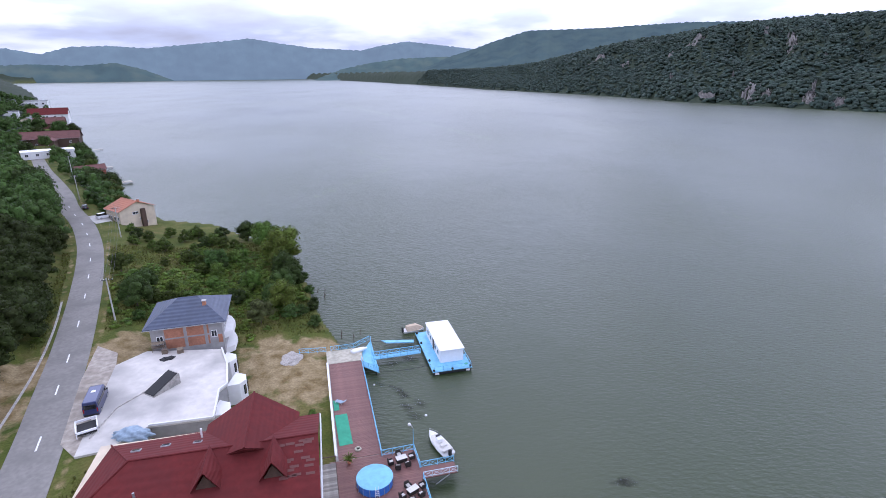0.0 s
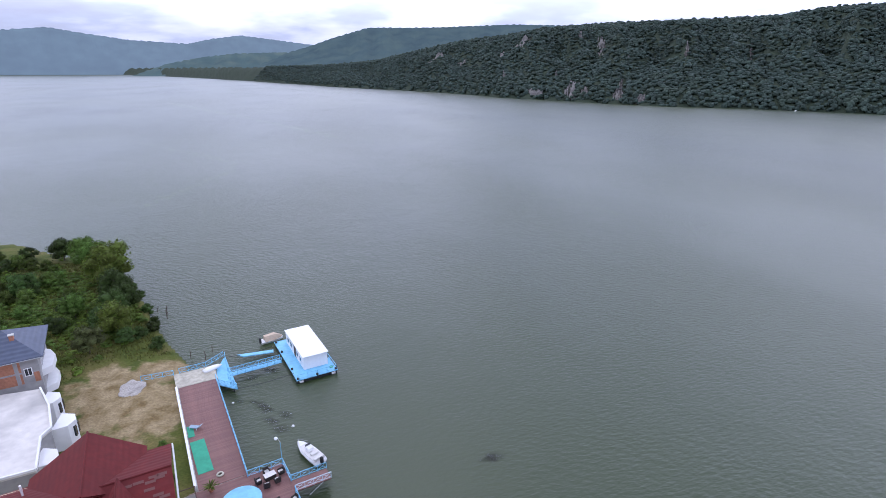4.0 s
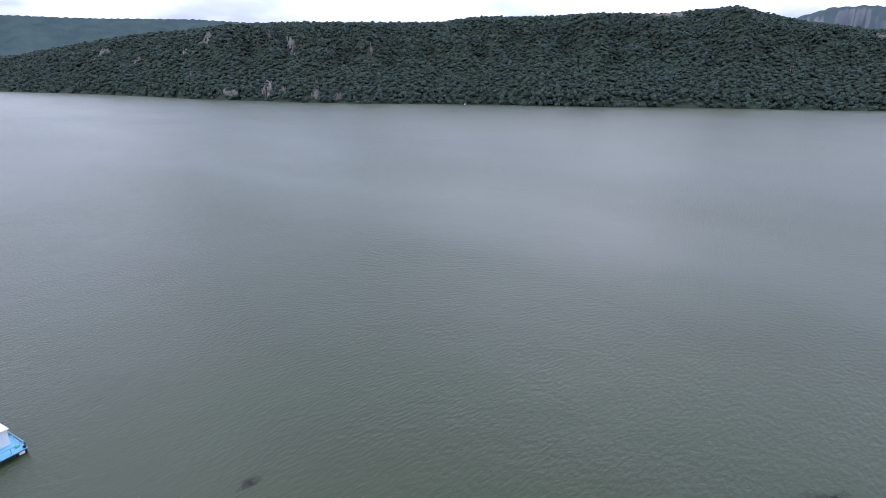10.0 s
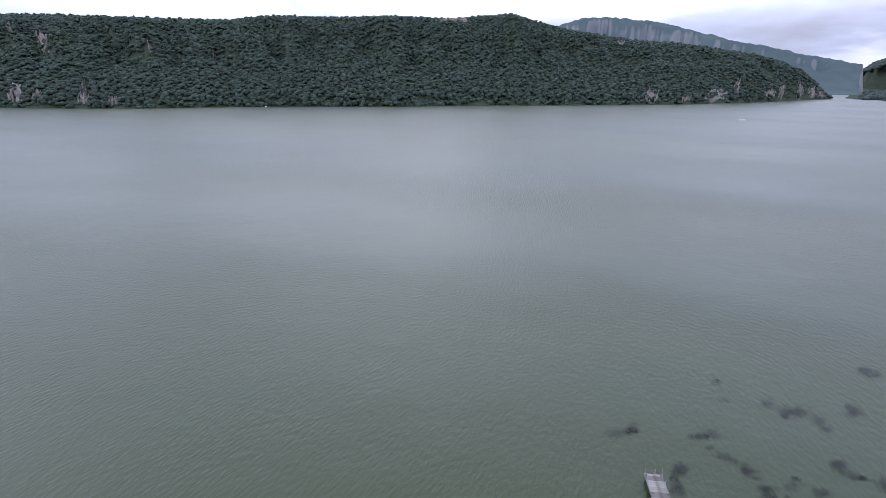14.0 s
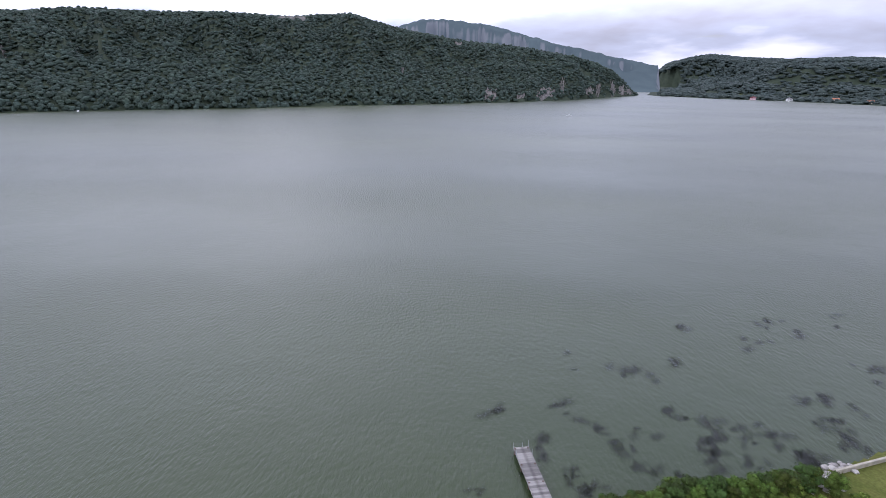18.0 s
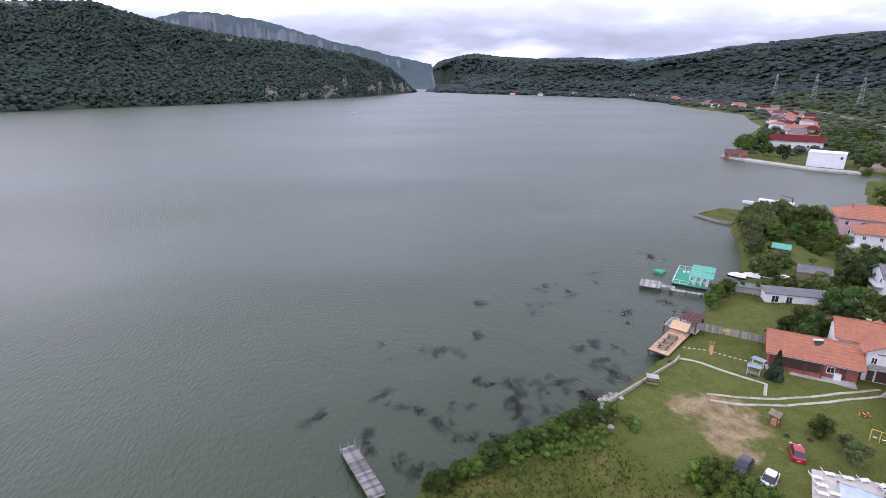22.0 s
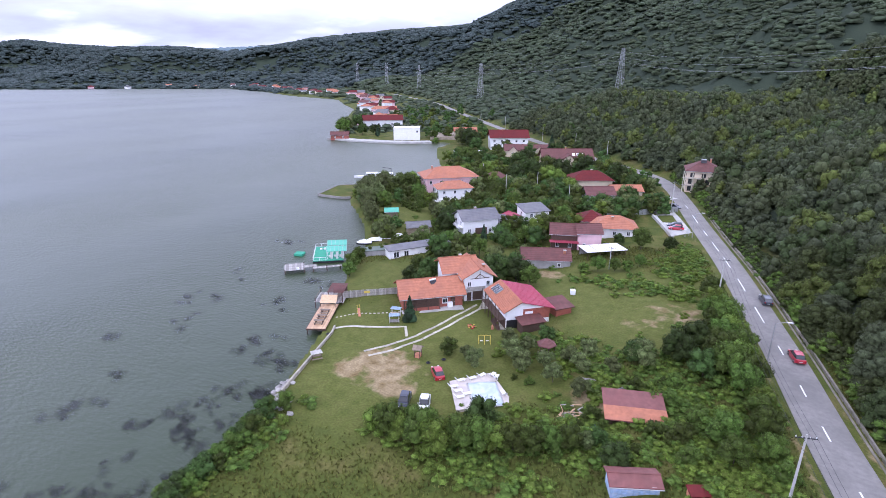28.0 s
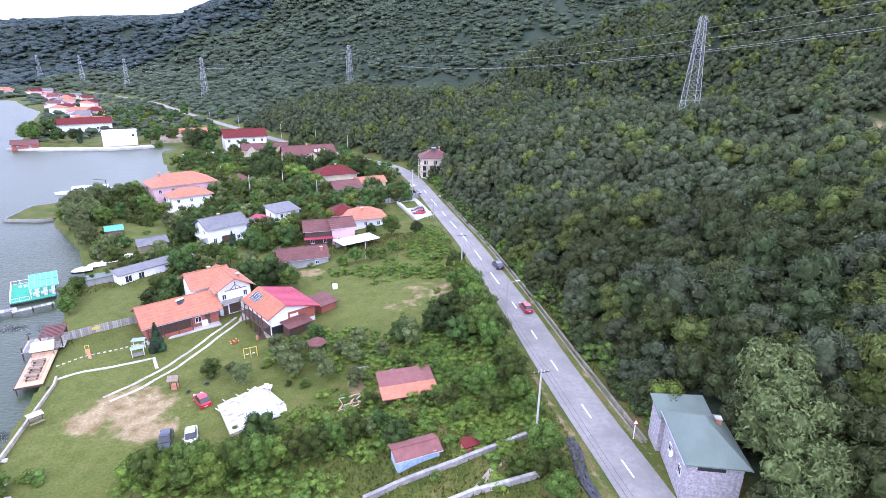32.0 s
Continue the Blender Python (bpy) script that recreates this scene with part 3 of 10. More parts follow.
def grid_mesh(name, X, Y, Z, mat, wrap=False):
    na, nr = X.shape
    v = np.stack([X.ravel(), Y.ravel(), Z.ravel()], 1)
    i = np.arange(na if wrap else na - 1)[:, None]
    j = np.arange(nr - 1)[None]
    i2 = (i + 1) % na
    f = np.stack([i * nr + j, i * nr + j + 1, i2 * nr + j + 1, i2 * nr + j], -1).reshape(-1, 4)
    me = bpy.data.meshes.new(name)
    me.vertices.add(len(v)); me.vertices.foreach_set("co", v.ravel())
    me.loops.add(f.size); me.loops.foreach_set("vertex_index", f.ravel().astype(np.int32))
    me.polygons.add(len(f)); me.polygons.foreach_set("loop_start", np.arange(0, f.size, 4, dtype=np.int32))
    me.polygons.foreach_set("use_smooth", np.ones(len(f), bool))
    me.update(calc_edges=True)
    me.materials.append(mat)
    return new(name, me)


EARTH_SPOTS = [(-27, 84, 9, 8), (-30, 80, 8, 6), (-25, 92, 7, 5), (-33, 92, 5, 5), (-57, 84, 6, 10), (-24, 80, 8, 10), (-32, 86, 8, 8), (-47, 90, 5, 4), (-68, 74, 5, 9), (-64, 62, 6, 10), (57, -61, 7, 7), (52, -57, 5, 4), (61, -57, 4, 4), (18, -106, 11, 9, 0.55),
               (24, -101, 6, 6, 0.45), (21, -72, 6, 5), (52, -117, 5, 3), (57, -155, 5, 7), (40, -196, 7, 4), (34, -222, 5, 5), (95, -122, 3, 4), (-104, -186, 26, 12, 0.7)]
LAWNS = [(66, -66, 18, 14), (55, -58, 16, 14), (52, -78, 16, 14), (80, -92, 12, 12), (44, -66, 10, 12), (66, -86, 10, 10), (112, -140, 16, 16), (26, -108, 20, 18), (40, -114, 14, 14), (72, -124, 14, 8), (164, -160, 18, 18), (84, -92, 12, 10)]


def build_ground():
    azs = np.radians(np.concatenate([np.linspace(-52, 220, 980), np.linspace(223, 305, 30)]))
    rs = np.concatenate([np.linspace(0.5, 30, 8), np.geomspace(34, 260, 112), np.geomspace(266, 4850, 90)])
    A, Rr = np.meshgrid(azs, rs, indexing="ij")
    X, Y = Rr * np.sin(A), Rr * np.cos(A)
    Z, s, du, d = land(X, Y)
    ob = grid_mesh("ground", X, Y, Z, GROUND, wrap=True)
    cover = np.zeros((X.size, 4)); cover[:, 3] = 1
    x, y = X.ravel(), Y.ravel()
    for cx, cy, a, b, *k in EARTH_SPOTS:
        cover[:, 0] = np.maximum(cover[:, 0], np.exp(-((x - cx) / a) ** 2 - ((y - cy) / b) ** 2) * (k[0] if k else 0.88))
    roadside = np.exp(-((d.ravel() - 4.2) / 1.0) ** 2) * (du.ravel() <= 0) * 0.45
    cover[:, 0] = np.maximum(cover[:, 0], roadside)
    for cx, cy, a, b in LAWNS:
        cover[:, 1] = np.maximum(cover[:, 1], np.clip(1.6 * np.exp(-((x - cx) / a) ** 2 - ((y - cy) / b) ** 2), 0, 1))
    az = np.degrees(np.arctan2(x, y))
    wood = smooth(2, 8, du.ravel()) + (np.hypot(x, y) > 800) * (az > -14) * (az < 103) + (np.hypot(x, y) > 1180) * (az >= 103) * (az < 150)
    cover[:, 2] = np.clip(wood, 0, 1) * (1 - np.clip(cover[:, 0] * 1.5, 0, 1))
    layer = ob.data.color_attributes.new("cover", "FLOAT_COLOR", "POINT")
    layer.data.foreach_set("color", cover.ravel().astype(np.float32))
    return tagged(ob, "grassy river bank rising to wooded hills", "ground", kind="structure")


ground = build_ground()


def build_water():
    az = np.radians(np.linspace(0, 360, 181))[:-1]
    rs = np.geomspace(20, 4900, 60)
    A, Rr = np.meshgrid(az, rs, indexing="ij")
    ob = grid_mesh("water", Rr * np.sin(A), Rr * np.cos(A), 0 * A, WATER, wrap=True)
    return tagged(ob, "broad grey-green river with fine wind ripples", "river", kind="structure")


water = build_water()


def ridge(name, crest, base, top, mat, rough=1.0, label="hazy wooded mountains beyond the river"):
    """A far range of hills: a strip of land that climbs from its foot to its crest and falls behind."""
    a = np.linspace(crest[0][0], crest[-1][0], int((crest[-1][0] - crest[0][0]) * 7))
    e = np.interp(a, [c[0] for c in crest], [c[1] for c in crest])
    rows = np.linspace(0, 1, 14)
    A, K = np.meshgrid(np.radians(a), rows, indexing="ij")
    R = base + (top - base) * K
    E = np.repeat(e[:, None], len(rows), 1)
    height = 52 + top * np.tan(np.radians(E))
    bumps = waves(np.degrees(A) * 30, K * 60, 60, 31, 4)
    shape = np.where(K < 0.85, (K / 0.85) ** 0.85, 1 - (K - 0.85) * 2.5)
    Z = -2 + (height * R / top + 2) * shape * (1 + 0.10 * bumps * np.sin(np.pi * np.clip(K / 0.85, 0, 1)))
    Z += rough * top * 0.0010 * waves(np.degrees(A) * 40, K * 40, 25, 33, 3) * (K > 0.5)
    ob = grid_mesh(name, R * np.sin(A), R * np.cos(A), Z, mat)
    return tagged(ob, label, "hills", kind="structure")


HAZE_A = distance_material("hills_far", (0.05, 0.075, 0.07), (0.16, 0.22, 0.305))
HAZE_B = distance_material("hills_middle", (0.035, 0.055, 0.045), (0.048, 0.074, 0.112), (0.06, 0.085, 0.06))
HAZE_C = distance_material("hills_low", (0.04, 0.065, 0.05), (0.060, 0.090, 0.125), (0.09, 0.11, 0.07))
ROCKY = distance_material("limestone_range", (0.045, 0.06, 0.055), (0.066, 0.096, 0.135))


def bare_where_steep(m, rock):
    """Rock shows through the woods where the slope is steep."""
    nt = m.node_tree
    b = nt.nodes["Principled BSDF"]
    n = nt.nodes.new
    src = b.inputs["Base Color"].links[0].from_socket
    ge, sp, mr, mx = n("ShaderNodeNewGeometry"), n("ShaderNodeSeparateXYZ"), n("ShaderNodeMapRange"), n("ShaderNodeMix")
    tc, nz, ad = n("ShaderNodeTexCoord"), n("ShaderNodeTexNoise"), n("ShaderNodeMath")
    nz.inputs["Scale"].default_value, nz.inputs["Detail"].default_value = 0.011, 10
    ad.operation = "MULTIPLY_ADD"; ad.inputs[1].default_value = 0.9
    mx.data_type = "RGBA"; mx.inputs[7].default_value = (*rock, 1)
    mr.inputs[1].default_value, mr.inputs[2].default_value, mr.inputs[3].default_value, mr.inputs[4].default_value = 0.86, 1.12, 1.0, 0.0
    link_nodes(nt, (ge.outputs["Normal"], sp.inputs[0]), (tc.outputs["Object"], nz.inputs["Vector"]), (nz.outputs[0], ad.inputs[0]), (sp.outputs["Z"], ad.inputs[2]),
               (ad.outputs[0], mr.inputs[0]), (mr.outputs[0], mx.inputs[0]), (src, mx.inputs[6]), (mx.outputs[2], b.inputs["Base Color"]))


bare_where_steep(ROCKY, (0.15, 0.145, 0.145))
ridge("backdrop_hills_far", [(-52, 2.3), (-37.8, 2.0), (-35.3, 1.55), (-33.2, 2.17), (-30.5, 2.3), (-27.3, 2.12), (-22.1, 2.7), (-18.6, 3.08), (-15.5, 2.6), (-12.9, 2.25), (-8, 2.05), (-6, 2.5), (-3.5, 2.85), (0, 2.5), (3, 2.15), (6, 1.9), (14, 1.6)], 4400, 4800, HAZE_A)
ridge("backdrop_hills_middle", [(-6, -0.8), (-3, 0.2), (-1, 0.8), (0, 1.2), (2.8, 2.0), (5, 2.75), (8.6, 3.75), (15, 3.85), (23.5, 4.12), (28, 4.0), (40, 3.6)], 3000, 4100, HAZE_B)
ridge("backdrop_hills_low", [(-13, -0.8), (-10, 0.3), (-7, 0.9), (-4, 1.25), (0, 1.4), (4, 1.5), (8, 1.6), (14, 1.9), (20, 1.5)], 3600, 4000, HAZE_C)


def gorge_range(crest, base, top):
    """The limestone range over the gorge: wooded foot, a broken wall of pale rock below the crest."""
    a = np.linspace(crest[0][0], crest[-1][0], 420)
    e = np.interp(a, [c[0] for c in crest], [c[1] for c in crest])
    K = np.linspace(0, 1, 36)[None].repeat(len(a), 0)
    A = np.radians(a)[:, None].repeat(36, 1)
    lift = 0.12 * waves(np.degrees(A) * 30, K * 40, 90, 61, 3)
    foot = np.clip(K / (0.66 + lift), 0, 1) ** 0.9 * (0.70 + 1.2 * lift)
    wall = smooth(0.66, 0.80, K + lift * 0.8) * (0.26 - 1.2 * lift)
    back = smooth(0.74, 0.90, K) * 0.04
    R = base + (top - base) * K
    height = 52 + top * np.tan(np.radians(e))[:, None]
    Z = np.where(K > 0.93, -30, height * (foot + wall + back) * (R / top)) + 4 * waves(np.degrees(A) * 60, K * 160, 120, 63, 3) * (K > 0.1) * (K < 0.93)
    ob = grid_mesh("backdrop_range_gorge", R * np.sin(A), R * np.cos(A), Z, ROCKY)
    return tagged(ob, "hazy limestone range with pale cliffs over the gorge", "hills", kind="structure")


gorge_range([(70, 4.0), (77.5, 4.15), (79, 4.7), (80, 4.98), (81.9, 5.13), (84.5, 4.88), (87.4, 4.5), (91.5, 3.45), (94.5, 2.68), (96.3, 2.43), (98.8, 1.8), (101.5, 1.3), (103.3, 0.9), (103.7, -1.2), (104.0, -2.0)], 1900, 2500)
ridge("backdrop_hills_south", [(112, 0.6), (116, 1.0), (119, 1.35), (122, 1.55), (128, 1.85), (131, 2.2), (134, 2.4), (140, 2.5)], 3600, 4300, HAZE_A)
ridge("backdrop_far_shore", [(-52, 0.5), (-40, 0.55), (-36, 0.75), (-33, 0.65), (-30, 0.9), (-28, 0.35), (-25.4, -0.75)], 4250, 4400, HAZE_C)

# ---- helpers for things ----
def empty(name, x=0, y=0, z=0, turn=0, label="", category="", group="", kind=""):
    ob = new(name)
    ob.empty_display_size = 0.2
    ob.matrix_basis = pose(x, y, z, 0, 0, turn)
    return tagged(ob, label, category, group, kind)


def part(name, bm, mat, parent=None, label="", smooth_shade=False):
    """One bmesh as one mesh object, under its thing."""
    me = bpy.data.meshes.new(name)
    bm.normal_update()
    bm.to_mesh(me)
    bm.free()
    if smooth_shade:
        me.polygons.foreach_set("use_smooth", [True] * len(me.polygons))
    me.materials.append(mat)
    ob = new(name, me)
    if parent:
        ob.parent = parent
    return tagged(ob, label)


def twin(ob, m):
    """Another object on the same mesh, under the same parent."""
    o = ob.copy()
    scene.collection.objects.link(o)
    o.matrix_basis = m
    return o


def add_box(bm, x0, y0, z0, x1, y1, z1, bevel=0.0):
    r = bmesh.ops.create_cube(bm, size=1)
    vs = r["verts"]
    bmesh.ops.scale(bm, vec=(abs(x1 - x0), abs(y1 - y0), abs(z1 - z0)), verts=vs)
    bmesh.ops.translate(bm, vec=((x0 + x1) / 2, (y0 + y1) / 2, (z0 + z1) / 2), verts=vs)
    if bevel:
        es = list({e for v in vs for e in v.link_edges})
        bmesh.ops.bevel(bm, geom=es, offset=bevel, segments=1, affect="EDGES")
    return vs


def box(x0, y0, z0, x1, y1, z1, bevel=0.0):
    bm = bmesh.new()
    add_box(bm, x0, y0, z0, x1, y1, z1, bevel)
    return bm


def prism(points, z0, z1):
    """An upright block on a flat outline."""
    bm = bmesh.new()
    lo = [bm.verts.new((x, y, z0)) for x, y in points]
    hi = [bm.verts.new((x, y, z1)) for x, y in points]
    bm.faces.new(hi)
    bm.faces.new(lo[::-1])
    for i in range(len(points)):
        j = (i + 1) % len(points)
        bm.faces.new((lo[i], lo[j], hi[j], hi[i]))
    bmesh.ops.recalc_face_normals(bm, faces=bm.faces)
    return bm


def add_rod(bm, a, b, r0, r1=None, sides=6):
    a, b = Vector(a), Vector(b)
    ax = (b - a).normalized()
    u = ax.orthogonal().normalized()
    w = ax.cross(u)
    r1 = r0 if r1 is None else r1
    rings = []
    for c, r in ((a, r0), (b, r1)):
        rings.append([bm.verts.new(c + (u * math.cos(t) + w * math.sin(t)) * r) for t in (2 * math.pi * i / sides for i in range(sides))])
    for i in range(sides):
        j = (i + 1) % sides
        bm.faces.new((rings[0][i], rings[0][j], rings[1][j], rings[1][i]))
    bm.faces.new(rings[0][::-1])
    bm.faces.new(rings[1])
    return bm


def rod(a, b, r0, r1=None, sides=6):
    return add_rod(bmesh.new(), a, b, r0, r1, sides)


def lathe(profile, sides=16):
    """A turned shape: (radius, height) from bottom to top."""
    bm = bmesh.new()
    rings = [[bm.verts.new((r * math.cos(2 * math.pi * i / sides), r * math.sin(2 * math.pi * i / sides), z)) for i in range(sides)] for r, z in profile]
    for a, b in zip(rings, rings[1:]):
        for i in range(sides):
            j = (i + 1) % sides
            bm.faces.new((a[i], a[j], b[j], b[i]))
    bm.faces.new(rings[0][::-1])
    bm.faces.new(rings[-1])
    return bm


def cable(name, a, b, sag, r=0.02, label="", mat=None, parent=None):
    cu = bpy.data.curves.new(name, "CURVE")
    cu.dimensions, cu.bevel_depth, cu.bevel_resolution = "3D", r, 0
    sp = cu.splines.new("POLY")
    sp.points.add(12)
    a, b = Vector(a), Vector(b)
    for i in range(13):
        k = i / 12
        p = a.lerp(b, k)
        sp.points[i].co = (p.x, p.y, p.z - sag * 4 * k * (1 - k), 1)
    cu.materials.append(mat or DARK_METAL)
    ob = new(name, cu)
    if parent:
        ob.parent = parent
    return tagged(ob, label, "" if parent else "cable")


def dense_line(line, step):
    out = []
    for (x0, y0), (x1, y1) in zip(line, line[1:]):
        n = max(1, int(math.hypot(x1 - x0, y1 - y0) / step))
        out += [(x0 + (x1 - x0) * i / n, y0 + (y1 - y0) * i / n) for i in range(n)]
    out.append(line[-1])
    return out


def rounded(line, times=2):
    for _ in range(times):
        out = [line[0]]
        for (x0, y0), (x1, y1) in zip(line, line[1:]):
            out += [(x0 * 0.75 + x1 * 0.25, y0 * 0.75 + y1 * 0.25), (x0 * 0.25 + x1 * 0.75, y0 * 0.25 + y1 * 0.75)]
        line = out + [line[-1]]
    return line


def ribbon(line, left, right, z0, z1, zfun=None):
    """A slab along a line, between two offsets from it (left is positive), from z0 to z1 above zfun."""
    bm = bmesh.new()
    rows = []
    for i, (x, y) in enumerate(line):
        xa, ya = line[max(0, i - 1)]
        xb, yb = line[min(len(line) - 1, i + 1)]
        l = math.hypot(xb - xa, yb - ya)
        nx, ny = -(yb - ya) / l, (xb - xa) / l
        base = zfun(x, y) if zfun else 0
        rows.append([bm.verts.new((x + nx * o, y + ny * o, base + z)) for o, z in ((left, z0), (left, z1), (right, z1), (right, z0))])
    for a, b in zip(rows, rows[1:]):
        for i in range(3):
            bm.faces.new((a[i], b[i], b[i + 1], a[i + 1]))
    bm.faces.new(rows[0])
    bm.faces.new(rows[-1][::-1])
    bmesh.ops.recalc_face_normals(bm, faces=bm.faces)
    return bm


# ---- road ----
ROAD_LINE = rounded(ROAD[3:38])
road = part("road", ribbon(ROAD_LINE, 3.1, -3.1, ROAD_Z - 0.4, ROAD_Z + 0.06), ASPHALT)
tagged(road, "grey two-lane asphalt road with worn dashed centre line", "road", kind="structure")
DASHES = [((-52.6, 58.6), 3.4), ((-58.4, 71.2), 3.0), ((-63.3, 80.8), 3.0), ((-70.2, 93.6), 3.0), ((-77.6, 107.4), 3.0), ((-84.6, 118.8), 3.0), ((-91.8, 131.3), 3.0), ((-99.7, 143.8), 3.0), ((-107.4, 154.6), 3.0),
          ((-116.0, 165.8), 3.0), ((-126, 177.4), 3.0), ((-136, 189), 3.0), ((-47, 45.6), 3.0), ((-18.6, -43.0), 3.0), ((-14.4, -55.0), 3.0), ((-10.9, -65.8), 3.0), ((-6.9, -77.4), 3.0), ((-3.6, -87.6), 3.0),
          ((0.5, -99.6), 3.0), ((5.4, -113.4), 7.0), ((10.6, -128.2), 7.0), ((15.6, -142), 7.0), ((20.4, -153.6), 7.0), ((25.4, -165.6), 5.0), ((31.2, -180), 9.0), ((37.2, -195), 5.0)]


def build_dashes():
    line = dense_line(ROAD_LINE, 0.5)
    pts = np.array(line)
    for (x, y), length in DASHES:
        i = int(np.argmin((pts[:, 0] - x) ** 2 + (pts[:, 1] - y) ** 2))
        n = max(2, round(length / 0.5))
        seg = line[max(0, i - n // 2): i + n // 2 + 1]
        part("dash", ribbon(seg, 0.11, -0.11, ROAD_Z + 0.062, ROAD_Z + 0.068), LINE_PAINT, road)


build_dashes()
# ---- plants ----
def icosphere(sub):
    bm = bmesh.new()
    bmesh.ops.create_icosphere(bm, subdivisions=sub, radius=1.0)
    v = np.array([x.co[:] for x in bm.verts])
    f = np.array([[x.index for x in p.verts] for p in bm.faces])
    bm.free()
    return v, f


ICO1, ICO2 = icosphere(1), icosphere(2)
DOME = (ICO2[0], ICO2[1][ICO2[0][ICO2[1]].mean(1)[:, 2] > -0.45])


def crown_shape(seed, lobes, leaves, leaf, wide=0.5, low=0.25, kind="round", fill=0.76):
    """A crown one unit high: lumpy masses of foliage, each a knobbly dome set with small leaf clumps. Quads only (a triangle repeats its last corner)."""
    rng = np.random.RandomState(seed)
    V, Q = [], []
    centres = []
    for i in range(lobes):
        k = (i + 0.5) / lobes
        a = i * 2.4 + rng.uniform(-0.5, 0.5)
        if kind == "cone":
            z = low + (0.97 - low) * k
            rad = wide * (1.05 - k) * 0.62 + 0.02
            off = wide * (1 - k) * 0.45
        else:
            # from the skirt up to the top, closing in
            z = low + 0.14 + (0.74 - low) * k
            reach = math.sqrt(max(0.0, 1 - ((z - (low + 0.28)) / (0.80 - low * 0.6)) ** 2))
            off = wide * 0.66 * reach * rng.uniform(0.75, 1.08) * (0.25 if i == lobes - 1 else 1)
            rad = wide * rng.uniform(0.30, 0.50) * (1.25 if lobes < 5 else 0.8 if lobes > 15 else 1)
        centres.append((off * math.cos(a), off * math.sin(a), z, rad))
    if fill:
        cv, cf = DOME
        body = [(0, 0, low + 0.36, wide * 0.66)] if kind != "cone" and lobes > 2 else []
        for x, y, z, rad in body + centres:
            b = len(V)
            knob = 1 + 0.22 * rng.uniform(-1, 1, (len(cv), 1)) + 0.10 * np.sin(5 * cv[:, :1] + rng.uniform(0, 6)) * np.sin(5 * cv[:, 1:2] + rng.uniform(0, 6))
            V += [tuple(p) for p in cv * np.array([rad, rad, rad * 0.92]) * fill * knob + np.array([x, y, z])]
            Q += [(b + t[0], b + t[1], b + t[2], b + t[2]) for t in cf]
    per = leaves // len(centres)
    for x, y, z, rad in centres:
        for _ in range(per):
            n = rng.normal(size=3)
            n[2] = abs(n[2]) * 0.9 + (-0.35 if rng.rand() < 0.3 else 0.05)
            n /= np.linalg.norm(n)
            p = np.array([x, y, z]) + n * rad * rng.uniform(0.70, 1.20)
            t = n + rng.normal(size=3) * 0.52
            t /= np.linalg.norm(t)
            u = np.cross(t, rng.normal(size=3)); u /= np.linalg.norm(u) + 1e-9
            w = np.cross(t, u)
            s1, s2 = leaf * rng.uniform(0.6, 1.3), leaf * rng.uniform(0.45, 0.9)
            b = len(V)
            V += [tuple(p - u * s1), tuple(p + w * s2 - t * s1 * 0.2), tuple(p + u * s1)]
            Q.append((b, b + 1, b + 2, b + 2))
    return np.array(V), np.array(Q)


def quad_mesh(name, V, Q, mat):
    """Mesh from arrays; a quad whose last corner repeats is a triangle."""
    tri = Q[:, 2] == Q[:, 3]
    size = np.where(tri, 3, 4)
    keep = np.ones(Q.shape, bool)
    keep[:, 3] = ~tri
    loops = Q[keep].astype(np.int32)
    start = np.concatenate([[0], np.cumsum(size)[:-1]]).astype(np.int32)
    me = bpy.data.meshes.new(name)
    me.vertices.add(len(V)); me.vertices.foreach_set("co", V.astype(np.float32).ravel())
    me.loops.add(len(loops)); me.loops.foreach_set("vertex_index", loops)
    me.polygons.add(len(Q)); me.polygons.foreach_set("loop_start", start)
    me.polygons.foreach_set("use_smooth", np.ones(len(Q), bool))
    me.update(calc_edges=True)
    me.materials.append(mat)
    return me


def scatter(name, shapes, xyz, height, width, mat, seed, label, category="woods"):
    """Many plants as one mesh."""
    rng = np.random.RandomState(seed)
    which = rng.randint(0, len(shapes), len(xyz))
    allV, allQ, base = [], [], 0
    for k, (V, Q) in enumerate(shapes):
        idx = np.where(which == k)[0]
        if not len(idx):
            continue
        a = rng.uniform(0, 2 * math.pi, len(idx))
        c, s = np.cos(a)[:, None], np.sin(a)[:, None]
        w, h = width[idx][:, None], height[idx][:, None]
        P = np.stack([(V[:, 0] * c - V[:, 1] * s) * w + xyz[idx, 0:1], (V[:, 0] * s + V[:, 1] * c) * w + xyz[idx, 1:2], V[:, 2] * h + xyz[idx, 2:3]], -1)
        allV.append(P.reshape(-1, 3))
        allQ.append((Q[None] + (np.arange(len(idx)) * len(V))[:, None, None] + base).reshape(-1, 4))
        base += len(idx) * len(V)
    ob = new(name, quad_mesh(name, np.concatenate(allV), np.concatenate(allQ), mat))
    return tagged(ob, label, category, kind="stuff")


# bare patches in the woods: bearing, distance, reach across, reach in depth
CLEARINGS = [(209, 214, 28, 9)]


def in_sight(x, y, extra):
    """Which spots (with plants of that height) the eye can see over the land before them."""
    r, az = np.hypot(x, y), np.arctan2(x, y)
    ok = np.ones(x.shape, bool)
    z = land(x, y)[0] + extra
    for k in np.linspace(0.35, 0.97, 14):
        zi = land(x * k, y * k)[0]
        ok &= (z - 52) / r > (zi - 52) / (r * k) - 0.004
    return ok


HOUSE_SPOTS = []


